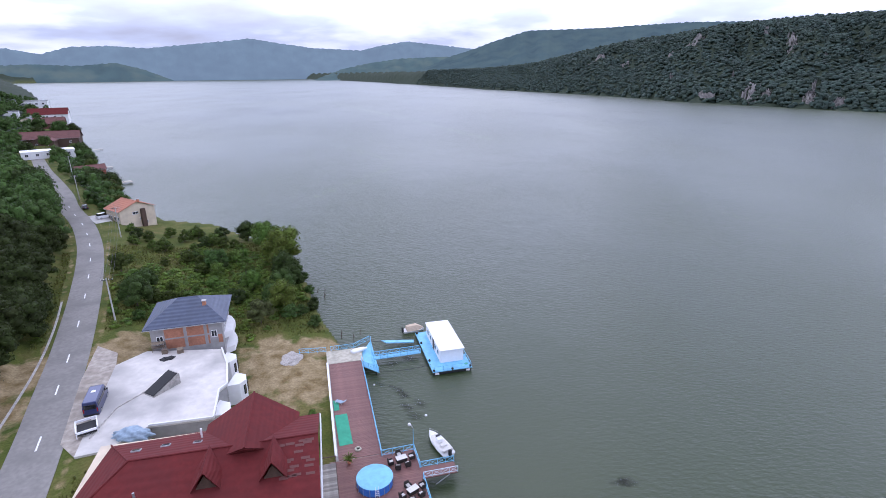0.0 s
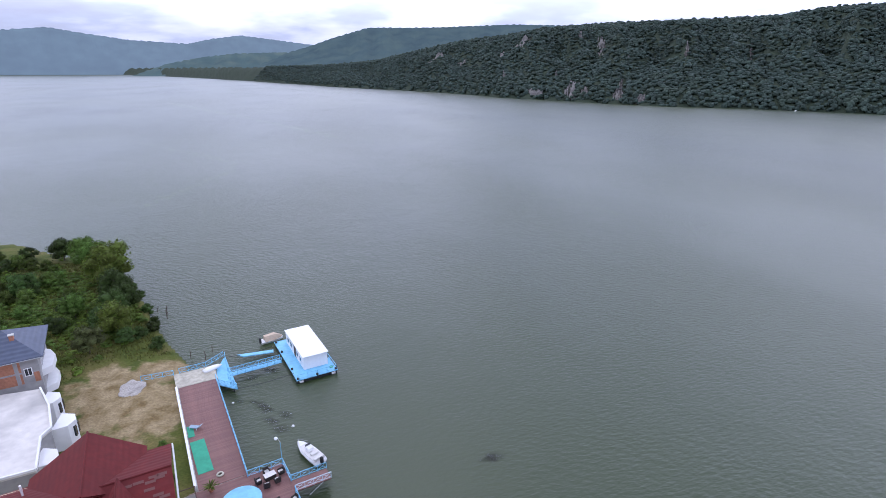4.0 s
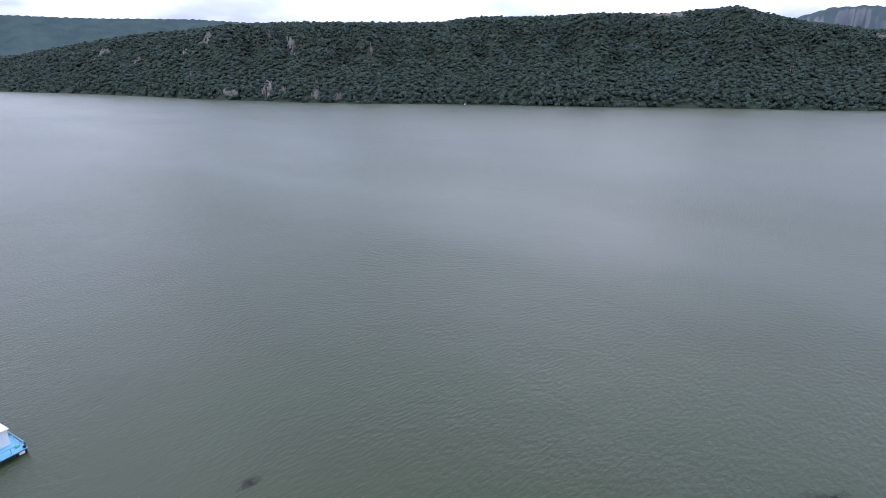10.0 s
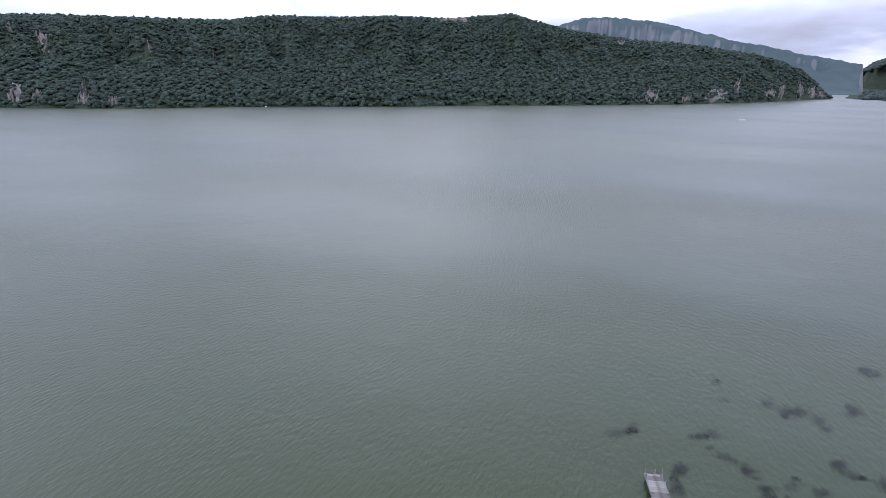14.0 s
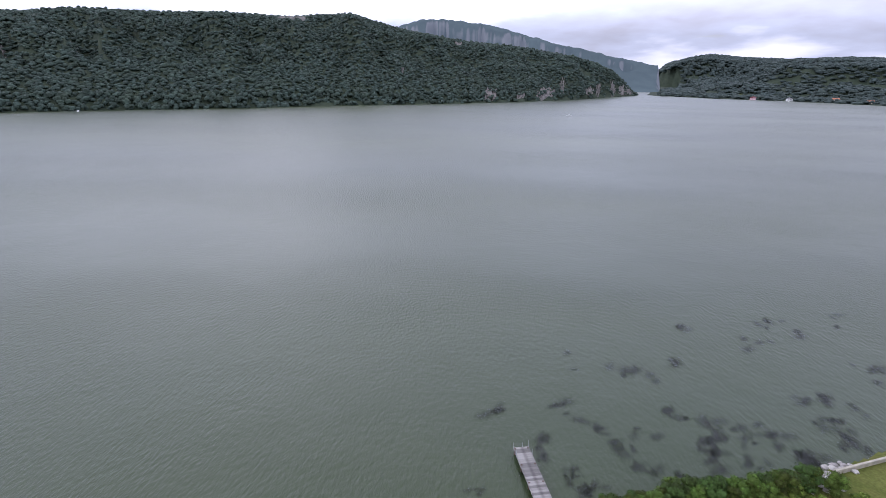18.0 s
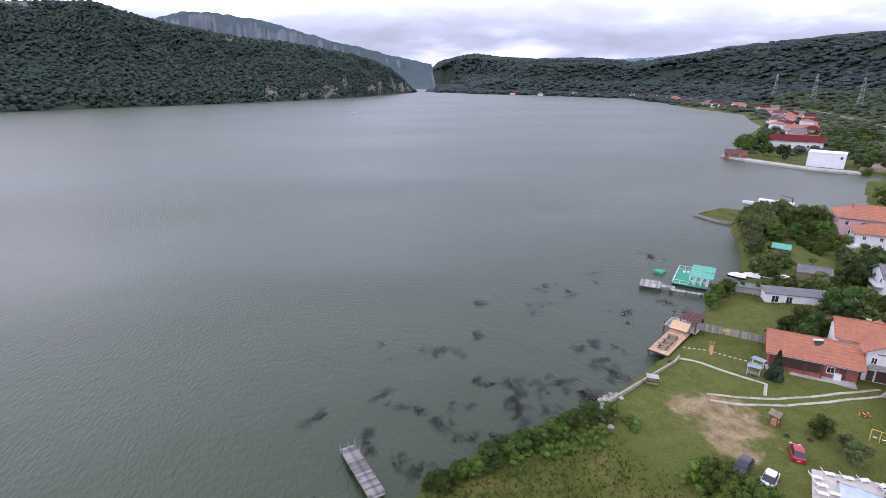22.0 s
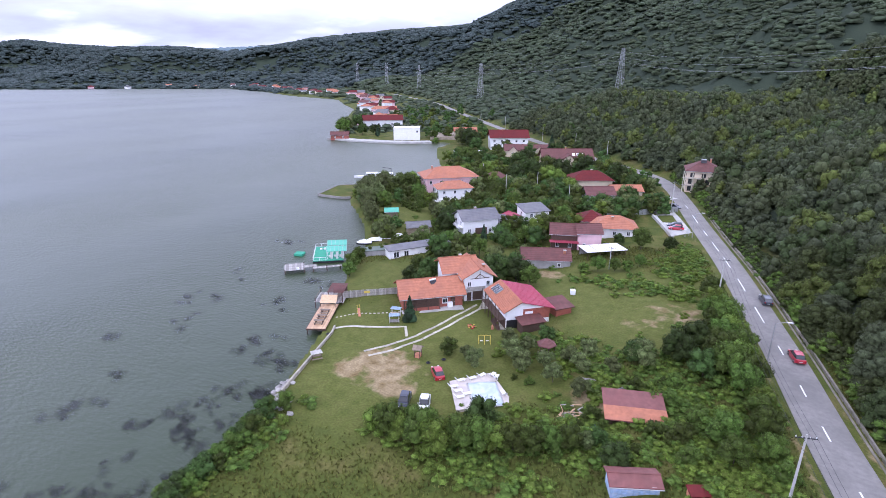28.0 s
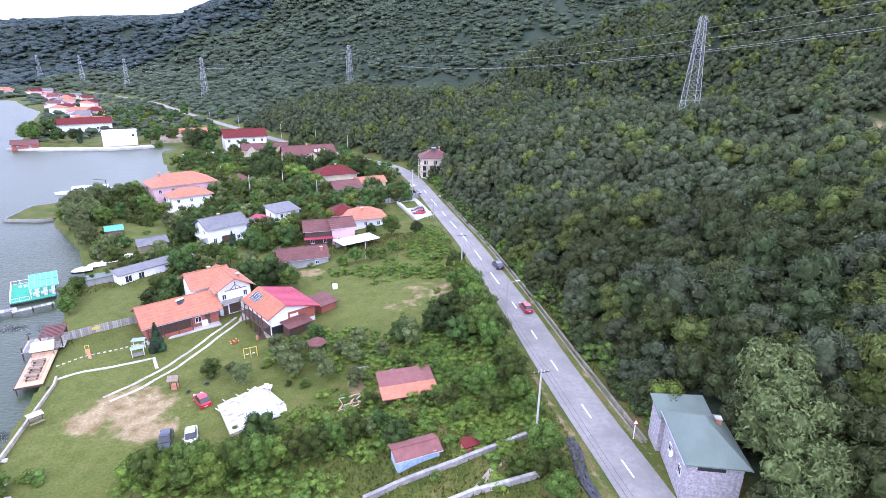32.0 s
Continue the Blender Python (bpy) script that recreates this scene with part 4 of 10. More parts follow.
def keep_clear(x, y, wide):
    """Spots that stand off every house by that margin."""
    ok = np.ones(x.shape, bool)
    for ax, ay, turn, w, d in HOUSE_SPOTS:
        c, s = math.cos(turn), math.sin(turn)
        u, v = (x - ax) * c + (y - ay) * s, -(x - ax) * s + (y - ay) * c
        ok &= (u < -wide) | (u > w + wide) | (v < -wide) | (v > d + wide)
    return ok


def clear_spot(x, y, wide):
    return bool(keep_clear(np.array([x]), np.array([y]), wide)[0])


FOREST_SHAPES = [crown_shape(40 + i, 8, 280, 0.062, wide=0.5, low=0.10) for i in range(6)]
NEAR_SHAPES = [crown_shape(80 + i, 18, 2000, 0.040, wide=0.5, low=0.06) for i in range(5)]
MID_SHAPES = [crown_shape(160 + i, 3, 40, 0.090, wide=0.5, low=0.0, fill=1.0) for i in range(5)]
FAR_SHAPES = [(V * np.array([1.0, 1.0, 1.05]), Q) for V, Q in (crown_shape(60 + i, 2, 10, 0.08, wide=0.66, low=0.02, fill=1.12) for i in range(6))]


def sample(rng, n, a0, a1, r0, r1):
    az = np.radians(rng.uniform(a0, a1, n))
    r = np.sqrt(rng.uniform(r0 * r0, r1 * r1, n))
    return r * np.sin(az), r * np.cos(az), r, np.degrees(az)


def thin(x, y, gap, rng):
    """Keep at most one plant in each cell of a jittered lattice."""
    key = np.floor(x / gap).astype(np.int64) * 100003 + np.floor(y / gap).astype(np.int64)
    return np.unique(key, return_index=True)[1]


def plant_woods():
    rng = np.random.RandomState(11)
    # slope above the road: close rows, then the slope behind
    for r0, r1, gap, shapes, tall in ((38, 135, 4.7, NEAR_SHAPES, 1.0), (135, 430, 4.9, FOREST_SHAPES, 1.0)):
        x, y, r, az = sample(rng, 90000, 146, 222, r0, r1)
        i = thin(x, y, gap, rng); x, y, r, az = x[i], y[i], r[i], az[i]
        z, s, du, d = land(x, y)
        ok = (du > 0.3) & in_sight(x, y, 8) & keep_clear(x, y, 1.6)
        for ca, cr, aw, rw in CLEARINGS:
            ok &= (((az - ca) * np.pi / 180 * cr / aw) ** 2 + ((r - cr) / rw) ** 2 > 1) | (rng.uniform(0, 1, len(az)) < 0.2)
        x, y, z, du, r = x[ok], y[ok], z[ok], du[ok], r[ok]
        h = rng.uniform(5.5, 10.5, len(x)) * np.clip(0.6 + du / 24, 0.65, 1.05)
        w = rng.uniform(6.0, 9.5, len(x)) * np.clip(0.65 + du / 30, 0.65, 1.0)
        pick = rng.uniform(0, 1, len(x)) + 0.25 * waves(x, y, 60, 44, 2)
        for k, (lo, hi, mat, lab) in enumerate(((-9, 0.50, LEAF_FOREST if r1 < 200 else LEAF_SLOPE, "dense mixed broadleaf wood covering the steep slope"), (0.50, 0.72, LEAF_GREY, "grey-green trees within the slope's wood"), (0.72, 0.86, LEAF_DEEP, "deep green trees within the slope's wood"), (0.86, 9, LEAF_YELLOW, "yellowish trees within the slope's wood"))):
            m = (pick >= lo) & (pick < hi)
            scatter("hillside_wood", shapes, np.stack([x, y, z - 0.8], 1)[m], h[m], w[m], mat, 12 + k, lab)
    n1 = len(x)
    # left of the road to the north
    x, y, r, az = sample(rng, 60000, -60, -32, 85, 900)
    i = thin(x, y, 5.2, rng); x, y, r, az = x[i], y[i], r[i], az[i]
    z, s, du, d = land(x, y)
    ok = ((du > 1.0) | ((d > 7) & (s > 5) & (r > 235) & (rng.uniform(0, 1, len(x)) < 0.45))) & keep_clear(x, y, 3.0) & ((r < 340) | (rng.uniform(0, 1, len(x)) < 0.18)) & in_sight(x, y, 8)
    x, y, z = x[ok], y[ok], z[ok]
    h, w = rng.uniform(6, 10, len(x)), rng.uniform(6.5, 9.5, len(x))
    close = np.hypot(x, y) < 175
    for m, shapes in ((close, NEAR_SHAPES), (~close, FOREST_SHAPES)):
        scatter("roadside_wood", shapes, np.stack([x, y, z - 0.8], 1)[m], h[m], w[m], LEAF_DARK, 13, "dark dense trees beside the road")
    n2 = len(x)
    # near-bank hills, far
    x, y, r, az = sample(rng, 150000, 104, 200, 430, 2300)
    i = thin(x, y, 9.5, rng); x, y, r, az = x[i], y[i], r[i], az[i]
    i = rng.uniform(0, 1, len(x)) < np.clip(800 / r, 0.5, 1); x, y, r, az = x[i], y[i], r[i], az[i]
    z, s, du, d = land(x, y)
    ok = ((du > 6) | ((s > 8) & (d > 8) & (rng.uniform(0, 1, len(x)) < np.where(r > 1150, 1.0, 0.55)) & keep_clear(x, y, 3.0))) & in_sight(x, y, 9)
    x, y, z, r, az = x[ok], y[ok], z[ok], r[ok], az[ok]
    w = rng.uniform(11, 15.5, len(x)) * np.clip(r / 800, 1, 1.5)
    h = w * rng.uniform(0.38, 0.52, len(x))
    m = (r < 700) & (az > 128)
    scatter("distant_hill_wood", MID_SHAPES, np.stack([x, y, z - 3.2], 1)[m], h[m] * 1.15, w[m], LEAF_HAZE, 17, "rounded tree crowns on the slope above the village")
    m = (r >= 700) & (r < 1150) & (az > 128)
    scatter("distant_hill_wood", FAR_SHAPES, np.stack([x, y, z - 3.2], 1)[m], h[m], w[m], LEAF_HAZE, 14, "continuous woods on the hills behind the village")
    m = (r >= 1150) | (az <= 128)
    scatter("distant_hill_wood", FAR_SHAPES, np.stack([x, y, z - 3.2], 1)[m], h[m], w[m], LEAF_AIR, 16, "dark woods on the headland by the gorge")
    n3 = len(x)
    # headland by the gorge
    x, y, r, az = sample(rng, 60000, 102.5, 124, 2300, 4700)
    i = thin(x, y, 19, rng); x, y, r, az = x[i], y[i], r[i], az[i]
    z, s, du, d = land(x, y)
    ok = (z > 3) & in_sight(x, y, 9)
    x, y, z = x[ok], y[ok], z[ok]
    if len(x):
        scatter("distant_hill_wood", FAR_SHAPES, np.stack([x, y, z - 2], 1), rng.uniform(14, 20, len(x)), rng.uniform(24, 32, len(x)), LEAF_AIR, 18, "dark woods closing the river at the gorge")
    # far bank
    x, y, r, az = sample(rng, 260000, -6, 101.6, 840, 2300)
    i = thin(x, y, 7.6, rng); x, y, r, az = x[i], y[i], r[i], az[i]
    e, back = table(FAR_BANK, 1, az), table(FAR_BANK, 3, az)
    t = (r - e) / back
    ok = (t > -0.014) & (t < 1.12) & (land(x, y)[1] <= 0)
    for ca, ct, aw, tw in SCARS:
        ok &= (((az - ca) / aw) ** 2 + ((t - ct) / tw) ** 2 > 0.8) | (rng.uniform(0, 1, len(az)) < 0.30)
    x, y, t = x[ok], y[ok], t[ok]
    z = np.maximum(land(x, y)[0], 1.2)
    low = 0.75 + 0.25 * (t < 0.06)
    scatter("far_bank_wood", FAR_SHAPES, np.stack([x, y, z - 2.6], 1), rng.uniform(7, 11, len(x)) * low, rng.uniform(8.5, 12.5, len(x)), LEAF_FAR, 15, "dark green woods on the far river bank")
    return n1, n2, n3, len(x)


# rock scars of the far bank: bearing, place on the slope (0 at the water), reach in degrees, reach up the slope
SCARS = [(29.2, 0.06, 0.9, 0.09), (30.4, 0.04, 0.5, 0.05), (33.6, 0.03, 0.55, 0.06), (33.8, 0.09, 0.2, 0.08), (25.4, 0.03, 1.0, 0.03), (35.8, 0.02, 0.5, 0.025), (31.6, 0.60, 0.55, 0.12), (29.6, 0.66, 0.3, 0.04), (44.6, 0.52, 0.22, 0.08), (44.5, 0.60, 0.15, 0.05), (39.3, 0.36, 0.2, 0.06), (34.2, 0.32, 0.15, 0.04),
         (15.3, 0.52, 1.0, 0.05), (18.0, 0.55, 0.5, 0.05), (24.0, 0.60, 0.9, 0.05), (22.0, 0.62, 0.5, 0.03), (67.8, 0.93, 1.8, 0.05), (27.5, 0.20, 0.15, 0.06), (22.3, 0.22, 0.2, 0.05),
         (87.3, 0.05, 0.75, 0.10), (90.4, 0.03, 0.5, 0.05), (92.9, 0.06, 1.1, 0.10), (94.5, 0.16, 0.35, 0.14), (98.0, 0.18, 0.3, 0.25), (97.2, 0.10, 0.5, 0.10), (99.4, 0.2, 0.35, 0.35), (100.3, 0.3, 0.5, 0.5), (101.0, 0.3, 0.4, 0.6), (78.3, 0.28, 0.2, 0.05), (84, 0.9, 0.5, 0.03)]


def rock_scars():
    """Bare limestone faces that break out of the far woods."""
    rng = np.random.RandomState(5)
    for ca, ct, aw, tw in SCARS:
        aw, tw = aw * 0.85, tw * 0.8
        n, m = 22, 14
        a, t = np.meshgrid(np.linspace(-1, 1, n), np.linspace(-1, 1, m), indexing="ij")
        az = ca + a * aw
        tt = np.maximum(ct + t * tw, 0.0)
        e, back = table(FAR_BANK, 1, az), table(FAR_BANK, 3, az)
        r = e + back * tt
        x, y = r * np.sin(np.radians(az)), r * np.cos(np.radians(az))
        z = land(x, y)[0]
        edge = 1 - (a * a + t * t) + 1.15 * waves(a * 40 + ca * 99, t * 40, 30, 8, 4) - 0.1
        jag = rng.uniform(-1, 1, a.shape)
        z = z + np.where(edge > 0, 0.5 + 2.5 * np.sqrt(np.maximum(edge, 0)) + 2.6 * jag, -9 + 4 * jag)
        ob = grid_mesh("cliff", x, y, z, LIMESTONE)
        ob.data.polygons.foreach_set("use_smooth", np.zeros(len(ob.data.polygons), bool))
        tagged(ob, "bare grey limestone face breaking out of the woods", "cliff", "rock faces of the far bank")


rock_scars()


def meadow():
    """Tall grass in the unmown meadows and a bramble thicket below the road."""
    rng = np.random.RandomState(50)
    V, Q = [], []
    x, y, r, az = sample(rng, 150000, 96, 190, 44, 150)
    x2, y2, r2, az2 = sample(rng, 50000, -42, -12, 60, 170)
    x, y = np.concatenate([x, x2]), np.concatenate([y, y2])
    z, s, du, d = land(x, y)
    ok = (s > 1.0) & (du <= 0) & (d > 4.6) & keep_clear(x, y, 0.3)
    lawn = np.zeros(x.shape)
    for cx, cy, a, b, *_ in LAWNS + EARTH_SPOTS + [(40, -64, 7, 7), (44, -70, 8, 8), (-42, 70, 14, 16), (-17, 72, 5, 22), (30, -76, 9, 9)]:
        lawn = np.maximum(lawn, 1.5 * np.exp(-((x - cx) / a) ** 2 - ((y - cy) / b) ** 2))
    ok &= rng.uniform(0, 1, len(x)) > lawn * 2.0
    x, y, z = x[ok], y[ok], z[ok]
    n = len(x)
    a = rng.uniform(0, 2 * math.pi, n)
    h, w = rng.uniform(0.2, 0.6, n), rng.uniform(0.06, 0.20, n)
    lean = rng.uniform(-0.35, 0.35, (n, 2))
    P = np.stack([np.stack([x - w * np.cos(a), y - w * np.sin(a), z - 0.05], 1), np.stack([x + w * np.cos(a), y + w * np.sin(a), z - 0.05], 1), np.stack([x + lean[:, 0], y + lean[:, 1], z + h], 1)], 1)
    F = np.arange(n * 3).reshape(n, 3)
    ob = new("meadow_grass", quad_mesh("meadow_grass", P.reshape(-1, 3), np.concatenate([F, F[:, 2:]], 1), GRASS_BLADE))
    tagged(ob, "tall unmown meadow grass on the bank", "grass", kind="stuff")
    # shrubs that crowd the foot of the wood along the road
    way = np.array(dense_line([p for p in ROAD if -250 < p[1] < -30 and p[0] < 70], 0.05))
    k = rng.randint(1, len(way) - 1, 420)
    dx, dy = (way[k] - way[k - 1]).T
    off = np.where(way[k, 1] < -98, rng.uniform(5.8, 8.4, 420), rng.uniform(6.9, 9.0, 420))
    l = np.hypot(dx, dy)
    x, y = way[k, 0] + dy / l * off, way[k, 1] - dx / l * off
    ok = keep_clear(x, y, 1.2)
    x, y = x[ok], y[ok]
    z = land(x, y)[0]
    half = rng.uniform(0, 1, len(x)) < 0.5
    for m, mat, lab in ((half, LEAF, "green roadside shrubs at the foot of the wood"), (~half, LEAF_FOREST, "dense roadside bushes at the foot of the wood")):
        scatter("roadside_shrubs", BRUSH_SHAPES, np.stack([x, y, z - 0.3], 1)[m], rng.uniform(1.6, 3.6, m.sum()), rng.uniform(2.4, 4.6, m.sum()), mat, 58, lab, "shrubs")
    zones = [(12, -74, 9, 13, 330), (22, -60, 9, 4, 120), (34, -50, 11, 4, 110), (2, -66, 5, 10, 160), (58, -27, 3, 12, 70), (30, -118, 14, 5, 90), (24, -136, 6, 12, 120), (-58, 125, 16, 24, 420), (-40, 118, 8, 16, 120), (88, -150, 20, 24, 260), (30, -82, 8, 8, 90), (8, -100, 6, 10, 90)]
    xs, ys = [], []
    for cx, cy, sx, sy, k in zones:
        xs.append(cx + sx * rng.randn(k) * 0.6); ys.append(cy + sy * rng.randn(k) * 0.6)
    x, y = np.concatenate(xs), np.concatenate(ys)
    z, s, du, d = land(x, y)
    ok = (s > 1.5) & (d > 5.0) & (du <= 0) & keep_clear(x, y, 0.2)
    x, y, z = x[ok], y[ok], z[ok]
    half = rng.uniform(0, 1, len(x)) < 0.6
    for m, mat, lab in ((half, LEAF_BRIGHT, "low bramble thicket and creepers over the slope"), (~half, LEAF, "green undergrowth along the gardens")):
        scatter("undergrowth", BRUSH_SHAPES, np.stack([x, y, z - 0.3], 1)[m], rng.uniform(0.8, 1.9, m.sum()), rng.uniform(1.6, 3.6, m.sum()), mat, 51, lab, "undergrowth")


BRUSH_SHAPES = [crown_shape(120 + i, 5, 170, 0.075, wide=0.5, low=-0.1) for i in range(4)]
import collections
# ---- builders: houses ----
def roof_mesh(kind, axis, w, d, rise, over, thick=0.16, hip=0.5):
    """Roof over the outline 0..w, 0..d, its eaves at height 0."""
    x0, y0, x1, y1 = -over, -over, w + over, d + over
    drop = 0.0
    if kind == "flat":
        return box(x0, y0, 0, x1, y1, thick * 1.6, 0.02)
    bm = bmesh.new()
    if kind == "shed":
        top = [(x0, y0, 0), (x1, y0, 0), (x1, y1, rise), (x0, y1, rise)]
        faces = [(0, 1, 2, 3)]
    elif kind == "gable" and axis == "x":
        ym = (y0 + y1) / 2
        top = [(x0, y0, 0), (x1, y0, 0), (x1, ym, rise), (x0, ym, rise), (x1, y1, 0), (x0, y1, 0)]
        faces = [(0, 1, 2, 3), (3, 2, 4, 5)]
    elif kind == "gable":
        xm = (x0 + x1) / 2
        top = [(x0, y0, 0), (xm, y0, rise), (xm, y1, rise), (x0, y1, 0), (x1, y0, 0), (x1, y1, 0)]
        faces = [(0, 1, 2, 3), (1, 4, 5, 2)]
    else:
        lx, ly = x1 - x0, y1 - y0
        if axis == "x":
            k = min(ly * hip, lx / 2 - 0.05)
            ra, rb = ((x0 + k, (y0 + y1) / 2, rise), (x1 - k, (y0 + y1) / 2, rise))
            faces = [(0, 1, 5, 4), (1, 2, 5), (2, 3, 4, 5), (3, 0, 4)]
        else:
            k = min(lx * hip, ly / 2 - 0.05)
            ra, rb = (((x0 + x1) / 2, y0 + k, rise), ((x0 + x1) / 2, y1 - k, rise))
            faces = [(0, 1, 4), (1, 2, 5, 4), (2, 3, 5), (3, 0, 4, 5)]
        top = [(x0, y0, 0), (x1, y0, 0), (x1, y1, 0), (x0, y1, 0), ra, rb]
    hi = [bm.verts.new((x, y, z + thick)) for x, y, z in top]
    lo = [bm.verts.new((x, y, z)) for x, y, z in top]
    for f in faces:
        bm.faces.new([hi[i] for i in f])
        bm.faces.new([lo[i] for i in reversed(f)])
    count = {}
    for f in faces:
        for a, b in zip(f, f[1:] + f[:1]):
            count.setdefault(tuple(sorted((a, b))), []).append((a, b))
    for e, uses in count.items():
        if len(uses) == 1:
            a, b = uses[0]
            bm.faces.new((lo[a], lo[b], hi[b], hi[a]))
    return bm


def wall_mesh(kind, axis, w, d, h, rise, below):
    bm = box(0, 0, -below, w, d, h)
    if kind == "gable":
        g = rise - 0.06
        if axis == "x":
            tri = [[(0, 0, h), (0, d, h), (0, d / 2, h + g)], [(w, 0, h), (w, d, h), (w, d / 2, h + g)]]
            pairs = (((0, 0, h), (w, 0, h)), ((0, d, h), (w, d, h)), ((0, d / 2, h + g), (w, d / 2, h + g)))
        else:
            pairs = (((0, 0, h), (0, d, h)), ((w, 0, h), (w, d, h)), ((w / 2, 0, h + g), (w / 2, d, h + g)))
        a = [bm.verts.new(p[0]) for p in pairs]
        b = [bm.verts.new(p[1]) for p in pairs]
        for i, j in ((0, 1), (1, 2), (2, 0)):
            bm.faces.new((a[i], a[j], b[j], b[i]))
        bm.faces.new(a)
        bm.faces.new(b[::-1])
    elif kind == "shed":
        g = rise * d / (d + 0.8) - 0.05
        v = [bm.verts.new(p) for p in ((0, 0, h), (w, 0, h), (w, d, h), (0, d, h), (w, d, h + g), (0, d, h + g))]
        for f in ((0, 1, 4, 5), (1, 2, 4), (0, 5, 3), (2, 3, 5, 4)):
            bm.faces.new([v[i] for i in f])
    bmesh.ops.recalc_face_normals(bm, faces=bm.faces)
    return bm


def on_side(side, w, d, u, out):
    """A pose on a wall: local x along the wall, local -y outwards."""
    return {"S": pose(u, -out, 0, 0, 0, 0), "N": pose(w - u, d + out, 0, 0, 0, 180), "E": pose(w + out, u, 0, 0, 0, 90), "W": pose(-out, d - u, 0, 0, 0, -90)}[side]


def add_window(h, side, u, z, ww, wh, w, d, frame_mat=None, name="window"):
    """A framed window with a sill and a glass pane, set in a wall."""
    fr = frame_mat or WHITE_PAINT
    win = part(name, box(-ww / 2, -0.05, 0, ww / 2, 0.08, wh), fr, h)
    win.matrix_basis = on_side(side, w, d, u, 0.0) @ pose(0, 0, z)
    pane = part("pane", box(-ww / 2 + 0.1, -0.056, 0.1, ww / 2 - 0.1, 0.0, wh - 0.1), GLASS, win)
    if ww < 2.5:
        part("mullion", box(-0.035, -0.066, 0.1, 0.035, -0.03, wh - 0.1), fr, win)
        part("sill", box(-ww / 2 - 0.08, -0.14, -0.08, ww / 2 + 0.08, -0.0, -0.005), CONCRETE, win)
    return win


def house(label, A, B, depth, z, wall_h, rise, roof="gable", axis="x", wall=None, tiles=None, windows=None, chimneys=(), over=0.5, below=2.5,
          door=None, category="house", name="house", hip=0.5, group="", frame_mat=None):
    """A house whose front stands on the line from A to B; its depth runs away from that line to the left."""
    w = math.hypot(B[0] - A[0], B[1] - A[1])
    turn = math.degrees(math.atan2(B[1] - A[1], B[0] - A[0]))
    h = empty(name, A[0], A[1], z, turn, label, category, group)
    part("wall", wall_mesh(roof, axis, w, depth, wall_h, rise, below), wall or WHITE, h)
    r = part("roof", roof_mesh(roof, axis, w, depth, rise, over, hip=hip), tiles or ROOF_ORANGE, h)
    r.matrix_basis = pose(0, 0, wall_h)
    if roof == "gable" or roof == "hip":
        if roof == "gable":
            a, b = ((-over, depth / 2, rise), (w + over, depth / 2, rise)) if axis == "x" else ((w / 2, -over, rise), (w / 2, depth + over, rise))
            part("ridge_cap", rod((a[0], a[1], a[2] + 0.17), (b[0], b[1], b[2] + 0.17), 0.12), tiles or ROOF_ORANGE, r)
    g = bmesh.new()
    for y in ((-over - 0.06, depth + over + 0.06) if axis == "x" else ()):
        add_rod(g, (-over, y, wall_h + 0.02), (w + over, y, wall_h + 0.02), 0.07)
    for x in ((-over - 0.06, w + over + 0.06) if axis != "x" else ()):
        add_rod(g, (x, -over, wall_h + 0.02), (x, depth + over, wall_h + 0.02), 0.07)
    if roof in ("gable", "hip"):
        part("gutter", g, STEEL, h)
    else:
        g.free()
    for side, items in (windows or {}).items():
        for it in items:
            add_window(h, side, *it, w, depth, frame_mat)
    for u, v in chimneys:
        zr = wall_h + rise * (1 - abs(2 * ((v / depth) if axis == "x" else (u / w)) - 1))
        bm = box(u - 0.3, v - 0.3, zr - 0.5, u + 0.3, v + 0.3, zr + 1.0)
        c = part("chimney", bm, BRICK, h)
        part("chimney_cap", box(u - 0.38, v - 0.38, zr + 1.0, u + 0.38, v + 0.38, zr + 1.12), CONCRETE, c)
    if door:
        side, u = door
        dm = part("door", box(-0.5, -0.05, 0, 0.5, 0.06, 2.05), WOOD_DARK, h)
        dm.matrix_basis = on_side(side, w, depth, u, 0.0)
        part("door_handle", box(0.32, -0.1, 1.0, 0.44, -0.05, 1.05), STEEL, dm)
    HOUSE_SPOTS.append((A[0], A[1], radians(turn), w, depth))
    return h


def row(n, w, z, ww=1.1, wh=1.3, start=0.0):
    """n windows spread over a wall of width w."""
    return [(start + (w - start) * (i + 0.5) / n, z, ww, wh) for i in range(n)]


